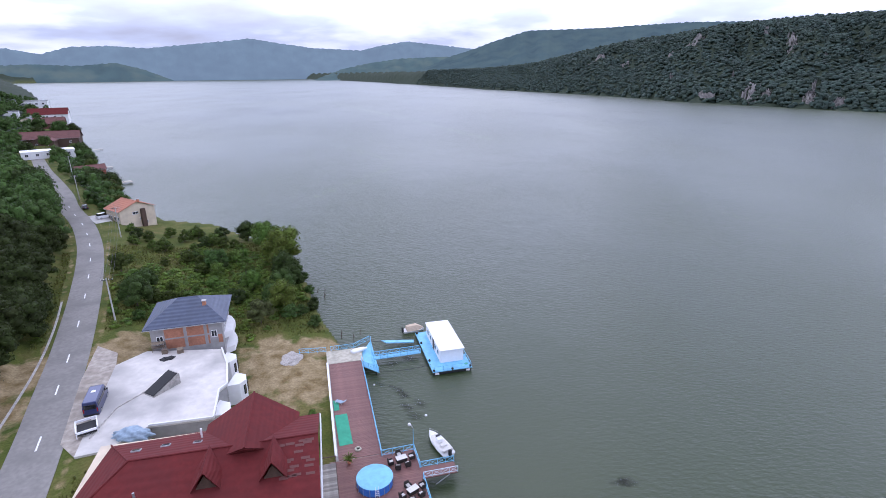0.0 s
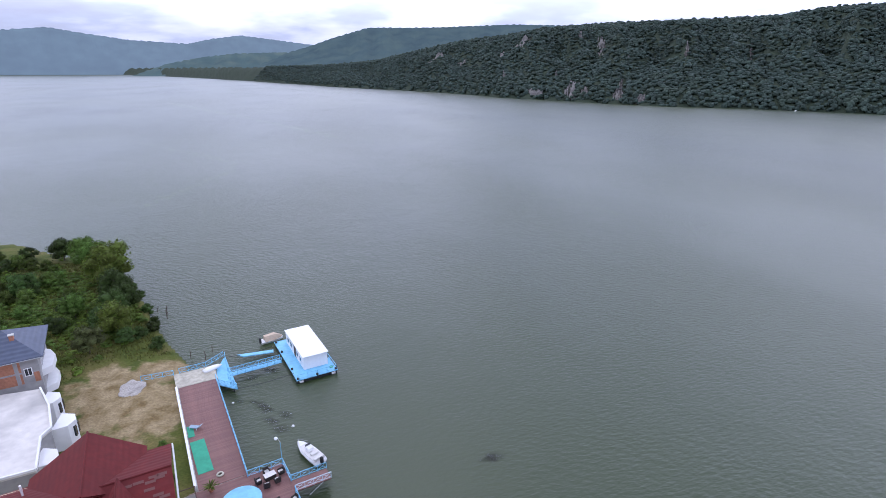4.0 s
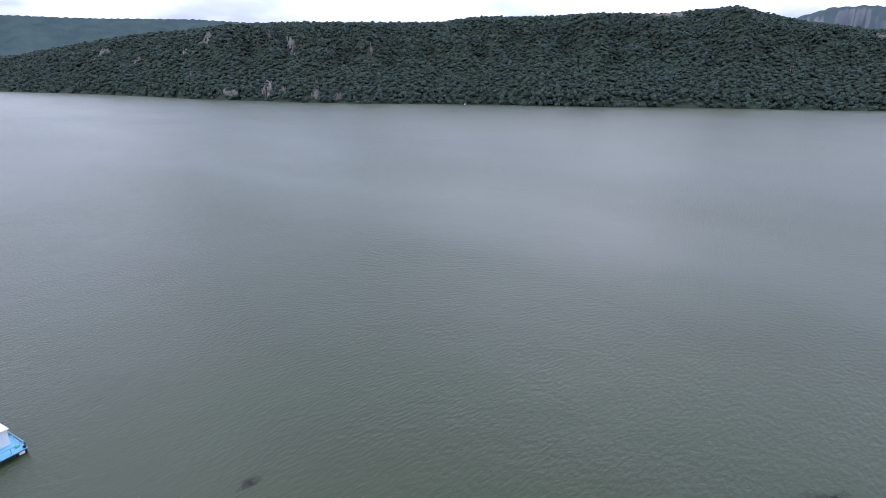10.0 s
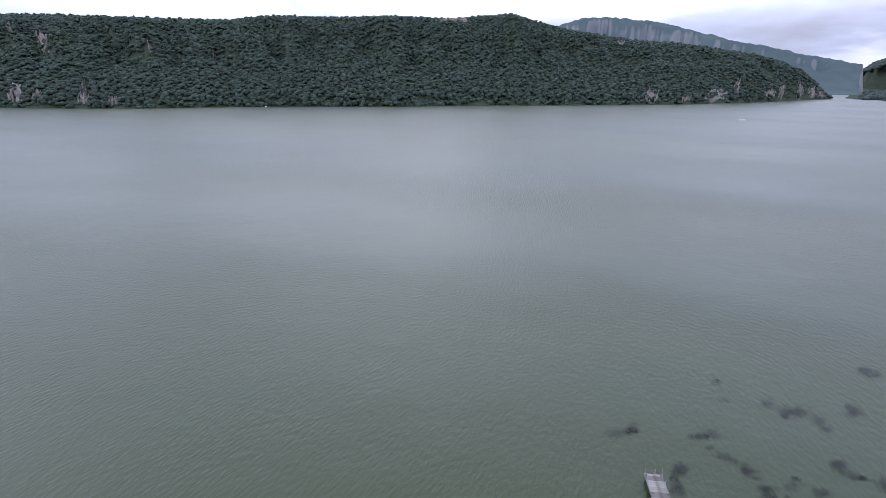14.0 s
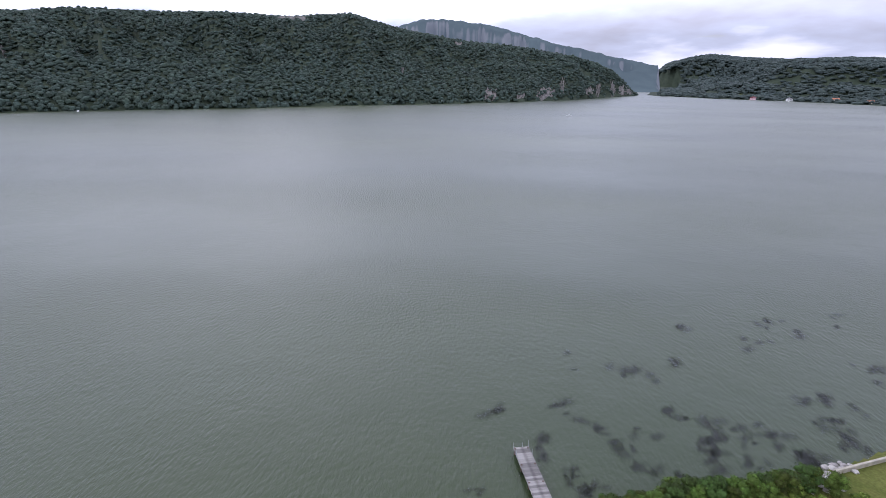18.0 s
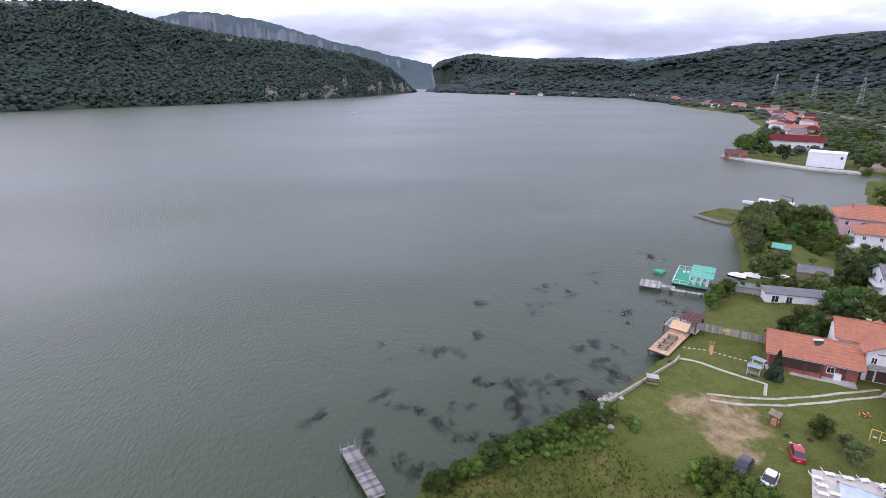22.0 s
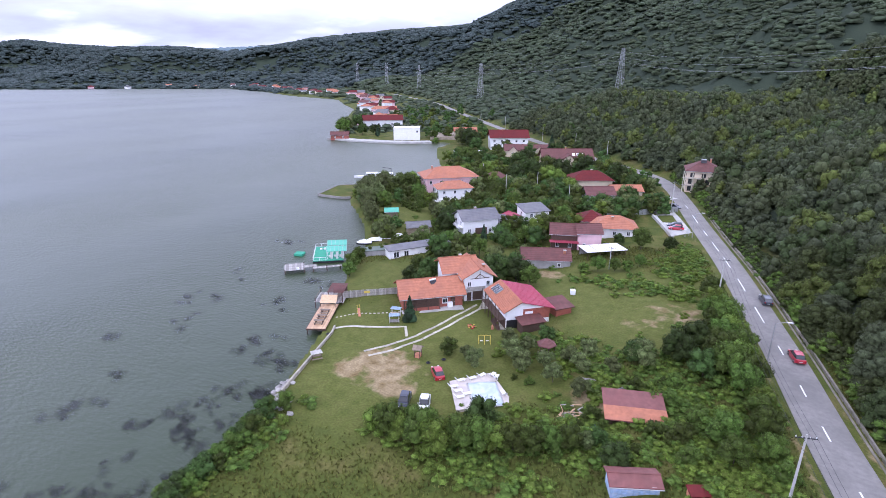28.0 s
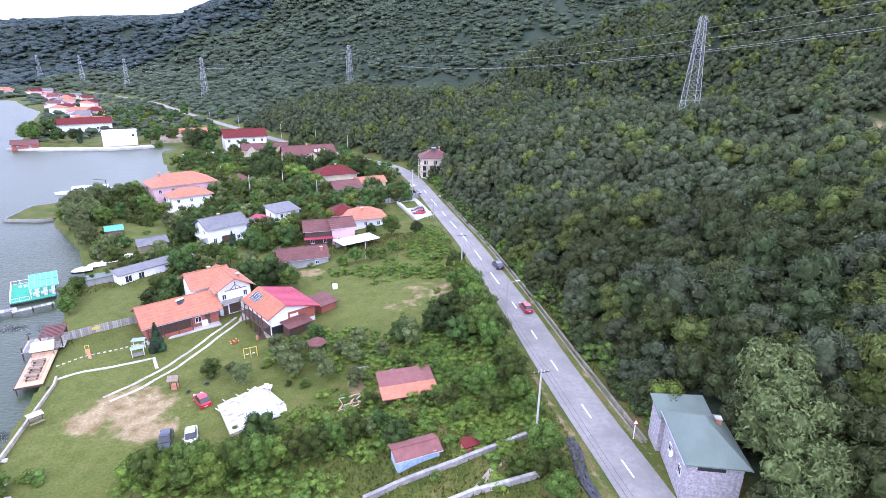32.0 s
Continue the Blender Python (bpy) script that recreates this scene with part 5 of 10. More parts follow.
def railing(name, pts, height, mat, label="", step=1.6, parent=None, cross=True, category="railing", thin=0.035):
    """Posts, two rails and crossed bars along a line of (x, y, z)."""
    top = parent or empty(name, *pts[0], 0, label, category)
    ox, oy, oz = (0, 0, 0) if parent else pts[0]
    post = None
    for (x0, y0, z0), (x1, y1, z1) in zip(pts, pts[1:]):
        a, b = Vector((x0 - ox, y0 - oy, z0 - oz)), Vector((x1 - ox, y1 - oy, z1 - oz))
        n = max(1, round((b - a).length / step))
        for i in range(n + 1):
            p = a.lerp(b, i / n)
            if post is None:
                post = part("post", box(-thin * 1.3, -thin * 1.3, 0, thin * 1.3, thin * 1.3, height), mat, top)
                post.matrix_basis = pose(*p)
            else:
                twin(post, pose(*p))
        part("rail", rod(a + Vector((0, 0, height)), b + Vector((0, 0, height)), thin * 1.4), mat, top)
        part("rail", rod(a + Vector((0, 0, height * 0.18)), b + Vector((0, 0, height * 0.18)), thin), mat, top)
        if cross:
            for i in range(n):
                p, q = a.lerp(b, i / n), a.lerp(b, (i + 1) / n)
                bm = rod(p + Vector((0, 0, height * 0.18)), q + Vector((0, 0, height)), thin * 0.7, sides=4)
                add_rod(bm, q + Vector((0, 0, height * 0.18)), p + Vector((0, 0, height)), thin * 0.7, sides=4)
                part("brace", bm, mat, top)
    return top


def planks(parent, x0, y0, x1, y1, z, width, mat, thick=0.05, gap=0.012, along="x", name="plank"):
    """Boards that cover a rectangle, each a piece of its own."""
    first = None
    n = max(1, int((y1 - y0) / width)) if along == "x" else max(1, int((x1 - x0) / width))
    for i in range(n):
        if along == "x":
            bm, at = (box(x0, 0, 0, x1, width - gap, thick), (0, y0 + i * width, z)) if first is None else (None, (0, y0 + i * width, z))
        else:
            bm, at = (box(0, y0, 0, width - gap, y1, thick), (x0 + i * width, 0, z)) if first is None else (None, (x0 + i * width, 0, z))
        if first is None:
            first = part(name, bm, mat, parent)
            first.matrix_basis = pose(*at)
        else:
            twin(first, pose(*at))


# ---- builders: vehicles ----
def loft(sections, mat_name=None):
    """A skin through cross-sections of equal count, closed at both ends."""
    bm = bmesh.new()
    rings = [[bm.verts.new(p) for p in s] for s in sections]
    for a, b in zip(rings, rings[1:]):
        for i in range(len(a)):
            j = (i + 1) % len(a)
            bm.faces.new((a[i], a[j], b[j], b[i]))
    bm.faces.new(rings[0][::-1])
    bm.faces.new(rings[-1])
    bmesh.ops.recalc_face_normals(bm, faces=bm.faces)
    return bm


def wheels(car, xs, half, r, wide=0.22):
    for x in xs:
        for s in (-1, 1):
            t = part("wheel", rod((0, -wide / 2, 0), (0, wide / 2, 0), r, sides=14), BLACK, car)
            t.matrix_basis = pose(x, s * (half - wide / 2 + 0.01), r)
            part("rim", rod((0, -wide / 2 - 0.01, 0), (0, wide / 2 + 0.01, 0), r * 0.62, sides=10), STEEL, t)


def car(x, y, z, turn, paint, label, length=4.1, wide=1.72, tall=1.48, estate=False):
    """A parked or driven car, its nose along local +x."""
    c = empty("car", x, y, z, turn, label, "car", "cars")
    L, W = length / 2, wide / 2

    def ring(px, w, z0, z1):
        return [(px, -w, z0), (px, -w * 1.0, z0 + (z1 - z0) * 0.6), (px, -w * 0.92, z1), (px, w * 0.92, z1), (px, w, z0 + (z1 - z0) * 0.6), (px, w, z0)]
    belt = tall * 0.60
    part("body", loft([ring(-L, W * 0.86, 0.35, belt * 0.88), ring(-L + 0.12, W * 0.97, 0.24, belt * 1.02), ring(-L * 0.5, W, 0.20, belt * 1.04), ring(0.1, W, 0.20, belt), ring(L * 0.42, W, 0.20, belt * 0.99),
                       ring(L * 0.80, W * 0.96, 0.22, belt * 0.84), ring(L - 0.06, W * 0.84, 0.28, belt * 0.66), ring(L, W * 0.76, 0.34, belt * 0.56)]), paint, c)
    rear = -L + (0.18 if estate else 0.35)

    def cab(px, w, z1):
        return [(px, -w, belt - 0.02), (px, -w * 0.84, z1), (px, w * 0.84, z1), (px, w, belt - 0.02)]
    part("cabin_glass", loft([cab(rear, W * 0.88, belt + 0.03), cab(rear + (0.22 if estate else 0.5), W * 0.90, tall - 0.05), cab(0.2, W * 0.92, tall - 0.03), cab(L * 0.52, W * 0.88, belt + 0.03)]), TINTED, c)
    part("roof", loft([[(px, -w, z1 - 0.03), (px, -w * 0.8, z1 + 0.02), (px, w * 0.8, z1 + 0.02), (px, w, z1 - 0.03)] for px, w, z1 in ((rear + (0.20 if estate else 0.48), W * 0.76, tall - 0.05), (-0.2, W * 0.78, tall - 0.01), (0.32, W * 0.74, tall - 0.06))]), paint, c)
    for s in (-1, 1):
        part("headlight", box(L - 0.16, s * W * 0.62 - 0.16, belt * 0.56, L - 0.02, s * W * 0.62 + 0.16, belt * 0.74, 0.02), WHITE_PAINT, c)
        part("tail_lamp", box(-L - 0.01, s * W * 0.72 - 0.1, belt * 0.68, -L + 0.09, s * W * 0.72 + 0.1, belt * 0.95, 0.02), RED_LAMP, c)
        part("mirror", box(L * 0.34, s * (W + 0.08) - 0.08, belt, L * 0.34 + 0.12, s * (W + 0.08) + 0.08, belt + 0.13, 0.02), paint, c)
    part("bumper", box(L - 0.05, -W * 0.74, 0.25, L + 0.04, W * 0.74, 0.42, 0.03), BLACK, c)
    part("number_plate", box(-L - 0.025, -0.25, 0.52, -L - 0.005, 0.25, 0.63), WHITE_PAINT, c)
    wheels(c, (-L * 0.62, L * 0.62), W, 0.31)
    return c


def van(x, y, z, turn):
    c = empty("van", x, y, z, turn, "dark navy panel van parked beside the road", "van")
    L, W, T = 3.1, 0.98, 2.5

    def ring(px, w, z0, z1):
        return [(px, -w, z0), (px, -w, z0 + (z1 - z0) * 0.55), (px, -w * 0.88, z1 - 0.06), (px, -w * 0.80, z1), (px, w * 0.80, z1), (px, w * 0.88, z1 - 0.06), (px, w, z0 + (z1 - z0) * 0.55), (px, w, z0)]
    part("body", loft([ring(-L, W * 0.97, 0.4, T - 0.08), ring(-L + 0.1, W, 0.28, T), ring(1.3, W, 0.26, T), ring(1.75, W, 0.26, T - 0.12), ring(2.45, W * 0.98, 0.26, 1.35), ring(2.95, W * 0.93, 0.3, 1.12), ring(L, W * 0.85, 0.38, 0.9)]), NAVY, c)
    part("windscreen", loft([[(1.85, -W * 0.80, T - 0.22), (1.85, W * 0.80, T - 0.22), (1.92, W * 0.80, T - 0.22), (1.92, -W * 0.80, T - 0.22)], [(2.46, -W * 0.90, 1.42), (2.46, W * 0.90, 1.42), (2.53, W * 0.90, 1.40), (2.53, -W * 0.90, 1.40)]]), TINTED, c)
    for s in (-1, 1):
        part("side_window", box(1.0, s * (W - 0.02) - 0.03, 1.42, 1.8, s * (W - 0.02) + 0.03, 2.0, 0.02), TINTED, c)
        part("side_window", box(-2.7, s * (W - 0.03) - 0.03, 1.42, 0.7, s * (W - 0.03) + 0.03, 2.0, 0.02), TINTED, c)
        part("tail_lamp", box(-L - 0.02, s * 0.84 - 0.07, 0.9, -L + 0.06, s * 0.84 + 0.07, 1.5, 0.02), RED_LAMP, c)
        part("mirror", box(1.8, s * 1.12 - 0.1, 1.35, 1.92, s * 1.12 + 0.1, 1.65, 0.02), BLACK, c)
        part("headlight", box(L - 0.2, s * 0.68 - 0.16, 0.75, L - 0.05, s * 0.68 + 0.16, 1.0, 0.03), WHITE_PAINT, c)
    part("rear_window", box(-L - 0.015, -0.78, 1.35, -L + 0.05, 0.78, 2.1, 0.02), TINTED, c)
    part("roof_hatch", box(-0.5, -0.3, T, 0.1, 0.3, T + 0.05, 0.02), WHITE_PAINT, c)
    part("bumper", box(-L - 0.08, -0.9, 0.35, -L + 0.05, 0.9, 0.6, 0.04), BLACK, c)
    wheels(c, (-1.9, 2.0), W, 0.35)
    return c


# ---- builders: plants as things ----
def tree_parts(seed, leaves, leaf, lobes, wide, low, kind, height, spread, mat, name, label, trunk=0.16, shrub=False):
    """A tree (trunk with limbs, crown of leaf clumps) or a shrub (several stems), standing at the origin."""
    t = empty(name, 0, 0, -50, 0, label, "shrub" if shrub else "tree")
    rng = random.Random(seed)
    bm = bmesh.new()
    if shrub:
        for i in range(5):
            a = rng.uniform(0, 6.28)
            add_rod(bm, (0.1 * math.cos(a), 0.1 * math.sin(a), -0.2), (spread * 0.28 * math.cos(a), spread * 0.28 * math.sin(a), height * 0.62), 0.05, 0.02, 5)
    else:
        lean = (rng.uniform(-0.2, 0.2), rng.uniform(-0.2, 0.2))
        mid = (lean[0], lean[1], height * 0.42)
        add_rod(bm, (0, 0, -0.3), mid, trunk, trunk * 0.7, 7)
        add_rod(bm, mid, (lean[0] * 1.6, lean[1] * 1.6, height * 0.84), trunk * 0.7, trunk * 0.2, 6)
        for i in range(6):
            a = i * 1.05 + rng.uniform(-0.3, 0.3)
            z0 = height * rng.uniform(0.3, 0.55)
            add_rod(bm, (lean[0], lean[1], z0), (spread * 0.33 * math.cos(a), spread * 0.33 * math.sin(a), z0 + height * 0.22), trunk * 0.45, trunk * 0.12, 5)
    part("stem" if shrub else "trunk", bm, BARK, t)
    V, Q = crown_shape(seed, lobes, leaves, leaf, wide, low, kind)
    V = V * np.array([spread, spread, height])
    ob = new("crown", quad_mesh("crown", V, Q, mat))
    ob.parent = t
    return t


TREES = {
    "round": tree_parts(101, 1900, 0.041, 13, 0.5, 0.20, "round", 7.0, 6.5, LEAF, "tree", "broadleaf tree with an uneven green crown in the grass"),
    "bright": tree_parts(102, 1900, 0.041, 12, 0.5, 0.12, "round", 6.5, 6.5, LEAF_BRIGHT, "tree", "light green broadleaf tree with a dense crown"),
    "dark": tree_parts(103, 1900, 0.041, 14, 0.52, 0.10, "round", 7.0, 7.0, LEAF_DARK, "tree", "dark green broadleaf tree with a wide crown"),
    "silver": tree_parts(104, 1900, 0.041, 12, 0.5, 0.08, "round", 7.0, 7.0, LEAF_SILVER, "tree", "silvery green willow-like tree near the water"),
    "great": tree_parts(109, 4600, 0.040, 20, 0.5, 0.06, "round", 11.0, 10.0, LEAF_SILVER, "tree", "large grey-green tree beside the stone house"),
    "cone": tree_parts(105, 900, 0.034, 18, 0.42, 0.05, "cone", 6.5, 4.2, LEAF_CONIFER, "conifer", "dark green cone-shaped conifer on the lawn"),
    "bush": tree_parts(106, 760, 0.060, 9, 0.5, 0.0, "round", 3.0, 3.6, LEAF, "shrub", "rounded green garden shrub in the grass", shrub=True),
    "darkbush": tree_parts(107, 760, 0.060, 9, 0.5, 0.0, "round", 3.2, 4.0, LEAF_DARK, "shrub", "dark green thicket shrub on the bank", shrub=True),
    "fruit": tree_parts(108, 760, 0.056, 9, 0.5, 0.16, "round", 4.2, 4.4, LEAF_SILVER, "tree", "small grey-green fruit tree in the garden", trunk=0.1),
}
PLANT_RNG = random.Random(77)
GROVE = collections.defaultdict(list)


def grow(kind, x, y, size):
    """Note a tree of the far gardens; those stand together as one grove of each kind."""
    GROVE[kind].append((x, y, ground_z(x, y) - 0.3, size))


def plant_groves():
    for kind, mat, high, lab in (("round", LEAF, 7.0, "green broadleaf trees filling the far gardens"), ("dark", LEAF_DARK, 7.0, "dark green trees along the far shore and gardens"),
                                 ("bright", LEAF_BRIGHT, 6.5, "light green trees among the far houses"), ("silver", LEAF_SILVER, 6.5, "silvery green trees in the far gardens"), ("fruit", LEAF_SILVER, 4.4, "small grey-green fruit trees in the far gardens"),
                                 ("shrub", LEAF, 3.0, "shrubs, vines and hedges between the gardens")):
        if GROVE[kind]:
            a = np.array(GROVE[kind])
            scatter("grove", BRUSH_SHAPES if kind == "shrub" else GROVE_SHAPES, a[:, :3], a[:, 3] * high, a[:, 3] * high, mat, 91, lab, "trees")


GROVE_SHAPES = [crown_shape(140 + i, 8, 420, 0.055, wide=0.5, low=0.05) for i in range(4)]


def plant(kind, x, y, size=1.0, label="", dz=0.0):
    """Set a tree of that kind on the ground, turned and stretched at random."""
    k = size * PLANT_RNG.uniform(0.92, 1.08)
    o = copy_thing(TREES[kind], Matrix.Identity(4))
    o.matrix_basis = pose(x, y, ground_z(x, y) - 0.1 + dz, 0, 0, PLANT_RNG.uniform(0, 360)) @ Matrix.Diagonal((k * PLANT_RNG.uniform(0.9, 1.1), k * PLANT_RNG.uniform(0.9, 1.1), k, 1))
    if label:
        tagged(o, label)
    return o

# ---- the quay and building site to the north ----
def quay():
    deck = empty("quay_deck", -14.5, 60.0, 1.5, 14.2, "red-brown boarded quay deck with a concrete landing above the water", "deck")
    # local y runs along the quay to the north, local x to the river
    part("substructure", box(-0.1, 0, -3.5, 6.0, 26.2, -0.06), CONCRETE, deck)
    part("landing", box(-0.3, 26.2, -2.6, 6.2, 31.0, 0.02), PALE_STONE, deck, "worn concrete landing")
    planks(deck, 0, 0, 5.9, 26.1, -0.05, 0.29, DECK_RED, name="board")
    part("terrace_base", box(-1.2, -15, -3.5, 10.6, -0.02, -0.06), CONCRETE, deck)
    planks(deck, -1.2, -14.9, 10.6, 0.0, -0.055, 0.29, DECK_RED, name="board")
    w = part("low_wall", box(-0.45, 0.4, -1.5, -0.12, 26.0, 0.5), WHITE, deck, "white painted low wall")
    M = deck.matrix_basis

    def at(x, y, z=0.0):
        return tuple(M @ Vector((x, y, z)))
    railing("railing", [at(5.85, 26.0), at(5.85, -0.6)], 1.0, BLUE_PAINT, "light blue metal railing along the quay edge", 1.8)
    railing("railing", [at(5.85, -0.6), at(10.4, -0.5), at(10.5, -4.1)], 1.0, BLUE_PAINT, "light blue cross-braced railing round the terrace", 1.5)
    railing("railing", [at(10.5, -6.3), at(10.5, -13)], 1.0, BLUE_PAINT, "light blue cross-braced railing beside the terrace", 1.5)
    railing("railing", [at(-0.3, 30.8), at(-5.2, 31.5)], 1.0, BLUE_PAINT, "light blue railing on the landing", 1.6)
    jetty = empty("jetty", *at(10.55, -6.2), 0, "short red-brown jetty on slanted struts over the water", "jetty")
    jetty.matrix_basis = M @ pose(10.6, -6.2, 0)
    planks(jetty, 0, 0, 4.6, 2.1, -0.05, 0.26, DECK_RED, name="board")
    part("beam", box(0, 0.1, -0.25, 4.6, 0.3, -0.06), WOOD_DARK, jetty)
    part("beam", box(0, 1.8, -0.25, 4.6, 2.0, -0.06), WOOD_DARK, jetty)
    for y in (0.2, 1.9):
        part("strut", rod((3.6, y, -0.25), (0.4, y, -2.4), 0.06), STEEL, jetty)
    J = jetty.matrix_basis
    railing("railing", [tuple(J @ Vector(p)) for p in ((0, 2.05, 0), (4.6, 2.05, 0))], 0.95, BLUE_PAINT, "light blue cross-braced jetty railing", 1.2)
    railing("railing", [tuple(J @ Vector(p)) for p in ((0, 0.05, 0), (4.6, 0.05, 0))], 0.95, material("pale_blue_paint", (0.55, 0.66, 0.72), 0.5, grain=0.1), "faded pale blue jetty railing", 1.2)
    # carpets
    for x0, y0, x1, y1, turn in ((0.2, 3.0, 2.1, 10.4, 2), (0.05, 11.6, 0.9, 14.4, 0)):
        bm = bmesh.new()
        bmesh.ops.create_grid(bm, x_segments=6, y_segments=14, size=0.5)
        for v in bm.verts:
            v.co = Vector((v.co.x * (x1 - x0), v.co.y * (y1 - y0), 0.015 + 0.02 * noise.noise(Vector((v.co.x * 5, v.co.y * 9, x0 * 7)))))
        ext = bmesh.ops.extrude_face_region(bm, geom=bm.faces[:])
        bmesh.ops.translate(bm, vec=(0, 0, 0.025), verts=[e for e in ext["geom"] if isinstance(e, bmesh.types.BMVert)])
        c = part("carpet", bm, GREEN_CARPET)
        c.matrix_basis = M @ pose((x0 + x1) / 2, (y0 + y1) / 2, 0, 0, 0, turn)
        tagged(c, "green artificial grass mat laid on the deck boards", "mat", "green mats")
    # lounger with a folded cover beside the mats
    lg = empty("sun_lounger", *at(1.3, 13.2, 0.0), 0, "weathered blue-grey sun lounger with raised back on the deck", "lounger")
    lg.matrix_basis = M @ pose(1.2, 13.4, 0, 0, 0, -38)
    part("seat", box(-0.9, -0.35, 0.28, 0.4, 0.35, 0.36, 0.02), TARP, lg)
    bk = part("backrest", box(0, -0.35, 0, 0.75, 0.35, 0.07, 0.02), TARP, lg)
    bk.matrix_basis = pose(0.4, 0, 0.3, 0, -35, 0)
    for x in (-0.8, 0.3):
        for y in (-0.3, 0.3):
            part("leg", box(x - 0.03, y - 0.03, 0, x + 0.03, y + 0.03, 0.28), WHITE_PAINT, lg)
    # round pool
    pool = empty("frame_pool", -9.0, 55.6, 1.5, 14, "round blue above-ground pool with steel frame, full of water", "pool")
    r, hh = 2.28, 1.15
    part("liner", lathe([(r, 0), (r + 0.04, 0.1), (r + 0.04, hh - 0.08), (r, hh), (r - 0.1, hh), (r - 0.1, 0.2)], 32), BLUE_POOL, pool)
    part("water_surface", lathe([(r - 0.12, hh - 0.5), (r - 0.12, hh - 0.12)], 32), POOL_WATER, pool)
    ring = lathe([(r - 0.08, hh), (r + 0.08, hh - 0.01), (r + 0.08, hh + 0.05), (r - 0.08, hh + 0.06)], 32)
    part("top_rail", ring, BLUE_PAINT, pool)
    for i in range(16):
        a = 2 * math.pi * i / 16
        part("leg", rod(((r + 0.10) * math.cos(a), (r + 0.10) * math.sin(a), 0), ((r + 0.08) * math.cos(a), (r + 0.08) * math.sin(a), hh), 0.035), STEEL, pool)
    ld = part("ladder", rod((-0.25, -r - 0.1, 0), (-0.2, -r + 0.05, 1.5), 0.03), WHITE_PAINT, pool)
    part("ladder_rail", rod((0.25, -r - 0.1, 0), (0.2, -r + 0.05, 1.5), 0.03), WHITE_PAINT, ld)
    for i in range(4):
        part("rung", box(-0.24, -r - 0.12, 0.3 + i * 0.28, 0.24, -r + 0.02, 0.34 + i * 0.28), WHITE_PAINT, ld)
    # rattan sets
    for cx, cy, turn in ((8.3, -2.3, 10), (8.7, -8.3, 25)):
        tb = empty("rattan_table", 0, 0, 0, 0, "low dark rattan table with a pale top on the terrace", "table", "rattan furniture")
        tb.matrix_basis = M @ pose(cx, cy, 0, 0, 0, turn)
        part("tabletop", box(-0.75, -0.45, 0.66, 0.75, 0.45, 0.71, 0.01), CUSHION, tb)
        part("frame", box(-0.7, -0.4, 0.05, 0.7, 0.4, 0.655, 0.02), RATTAN, tb)
        for dx, dy, ct in ((-1.5, 0.1, 90), (1.5, 0.0, -90), (-0.9, -1.2, 160), (0.5, -1.15, 180), (0.0, 1.1, 0)):
            ch = empty("rattan_armchair", 0, 0, 0, 0, "dark rattan armchair with a pale seat cushion", "armchair", "rattan furniture")
            ch.matrix_basis = tb.matrix_basis @ pose(dx, dy, 0, 0, 0, ct)
            bm = box(-0.36, -0.36, 0.05, 0.36, 0.36, 0.34, 0.02)
            part("base", bm, RATTAN, ch)
            part("backrest", box(-0.36, 0.28, 0.34, 0.36, 0.40, 0.85, 0.02), RATTAN, ch)
            for s in (-1, 1):
                part("armrest", box(s * 0.36 - 0.06, -0.34, 0.34, s * 0.36 + 0.06, 0.3, 0.6, 0.02), RATTAN, ch)
            part("cushion", box(-0.29, -0.33, 0.345, 0.29, 0.27, 0.44, 0.03), CUSHION, ch)
    # palm in a pot, life ring, lamp post
    palm = empty("potted_palm", *at(1.4, -0.9), 0, "small green palm in a clay pot on the deck", "plant")
    part("pot", lathe([(0.22, 0), (0.32, 0.42), (0.36, 0.45), (0.3, 0.46)], 14), CLAY, palm)
    bm = bmesh.new()
    rng = random.Random(3)
    for i in range(26):
        a, l, up = rng.uniform(0, 6.28), rng.uniform(0.7, 1.1), rng.uniform(0.4, 1.2)
        pts = [Vector((math.cos(a) * l * k, math.sin(a) * l * k, 0.5 + up * k * (1.6 - k))) for k in (0, 0.35, 0.7, 1.0)]
        side = Vector((-math.sin(a), math.cos(a), 0))
        prev = None
        for p, wd in zip(pts, (0.02, 0.09, 0.07, 0.01)):
            cur = (bm.verts.new(p + side * wd), bm.verts.new(p + Vector((0, 0, 0.03))), bm.verts.new(p - side * wd))
            if prev:
                bm.faces.new((prev[0], prev[1], cur[1], cur[0]))
                bm.faces.new((prev[1], prev[2], cur[2], cur[1]))
            prev = cur
    part("fronds", bm, LEAF_BRIGHT, palm)
    lr = part("tyre", lathe([(0.42, 0), (0.5, 0.12), (0.42, 0.24), (0.28, 0.24), (0.22, 0.12), (0.28, 0.0)], 18), PALE_STONE)
    lr.matrix_basis = M @ pose(2.8, 1.6, 0.0)
    tagged(lr, "pale ring-shaped planter lying on the deck", "planter")
    lamp = empty("quay_lamp", *at(10.35, -0.5), 0, "white quay lamp on a curved blue post", "lamp")
    part("post", rod((0, 0, 0), (0, 0, 3.6), 0.05, 0.035), BLUE_PAINT, lamp)
    part("arm", rod((0, 0, 3.6), (-0.25, -0.1, 4.3), 0.035, 0.03), WHITE_PAINT, lamp)
    hd = part("lamp_head", lathe([(0.05, 0), (0.2, 0.1), (0.24, 0.28), (0.16, 0.42), (0.03, 0.46)], 14), WHITE_PAINT, lamp, smooth_shade=True)
    hd.matrix_basis = pose(-0.3, -0.12, 4.25, 0, -50, 20)
    # timber steps beside the house
    st = empty("timber_walk", 0, 0, 0, 0, "grey weathered timber walkway with handrails beside the red-roofed building", "walkway")
    st.matrix_basis = M @ pose(-3.0, -15, 0.05)
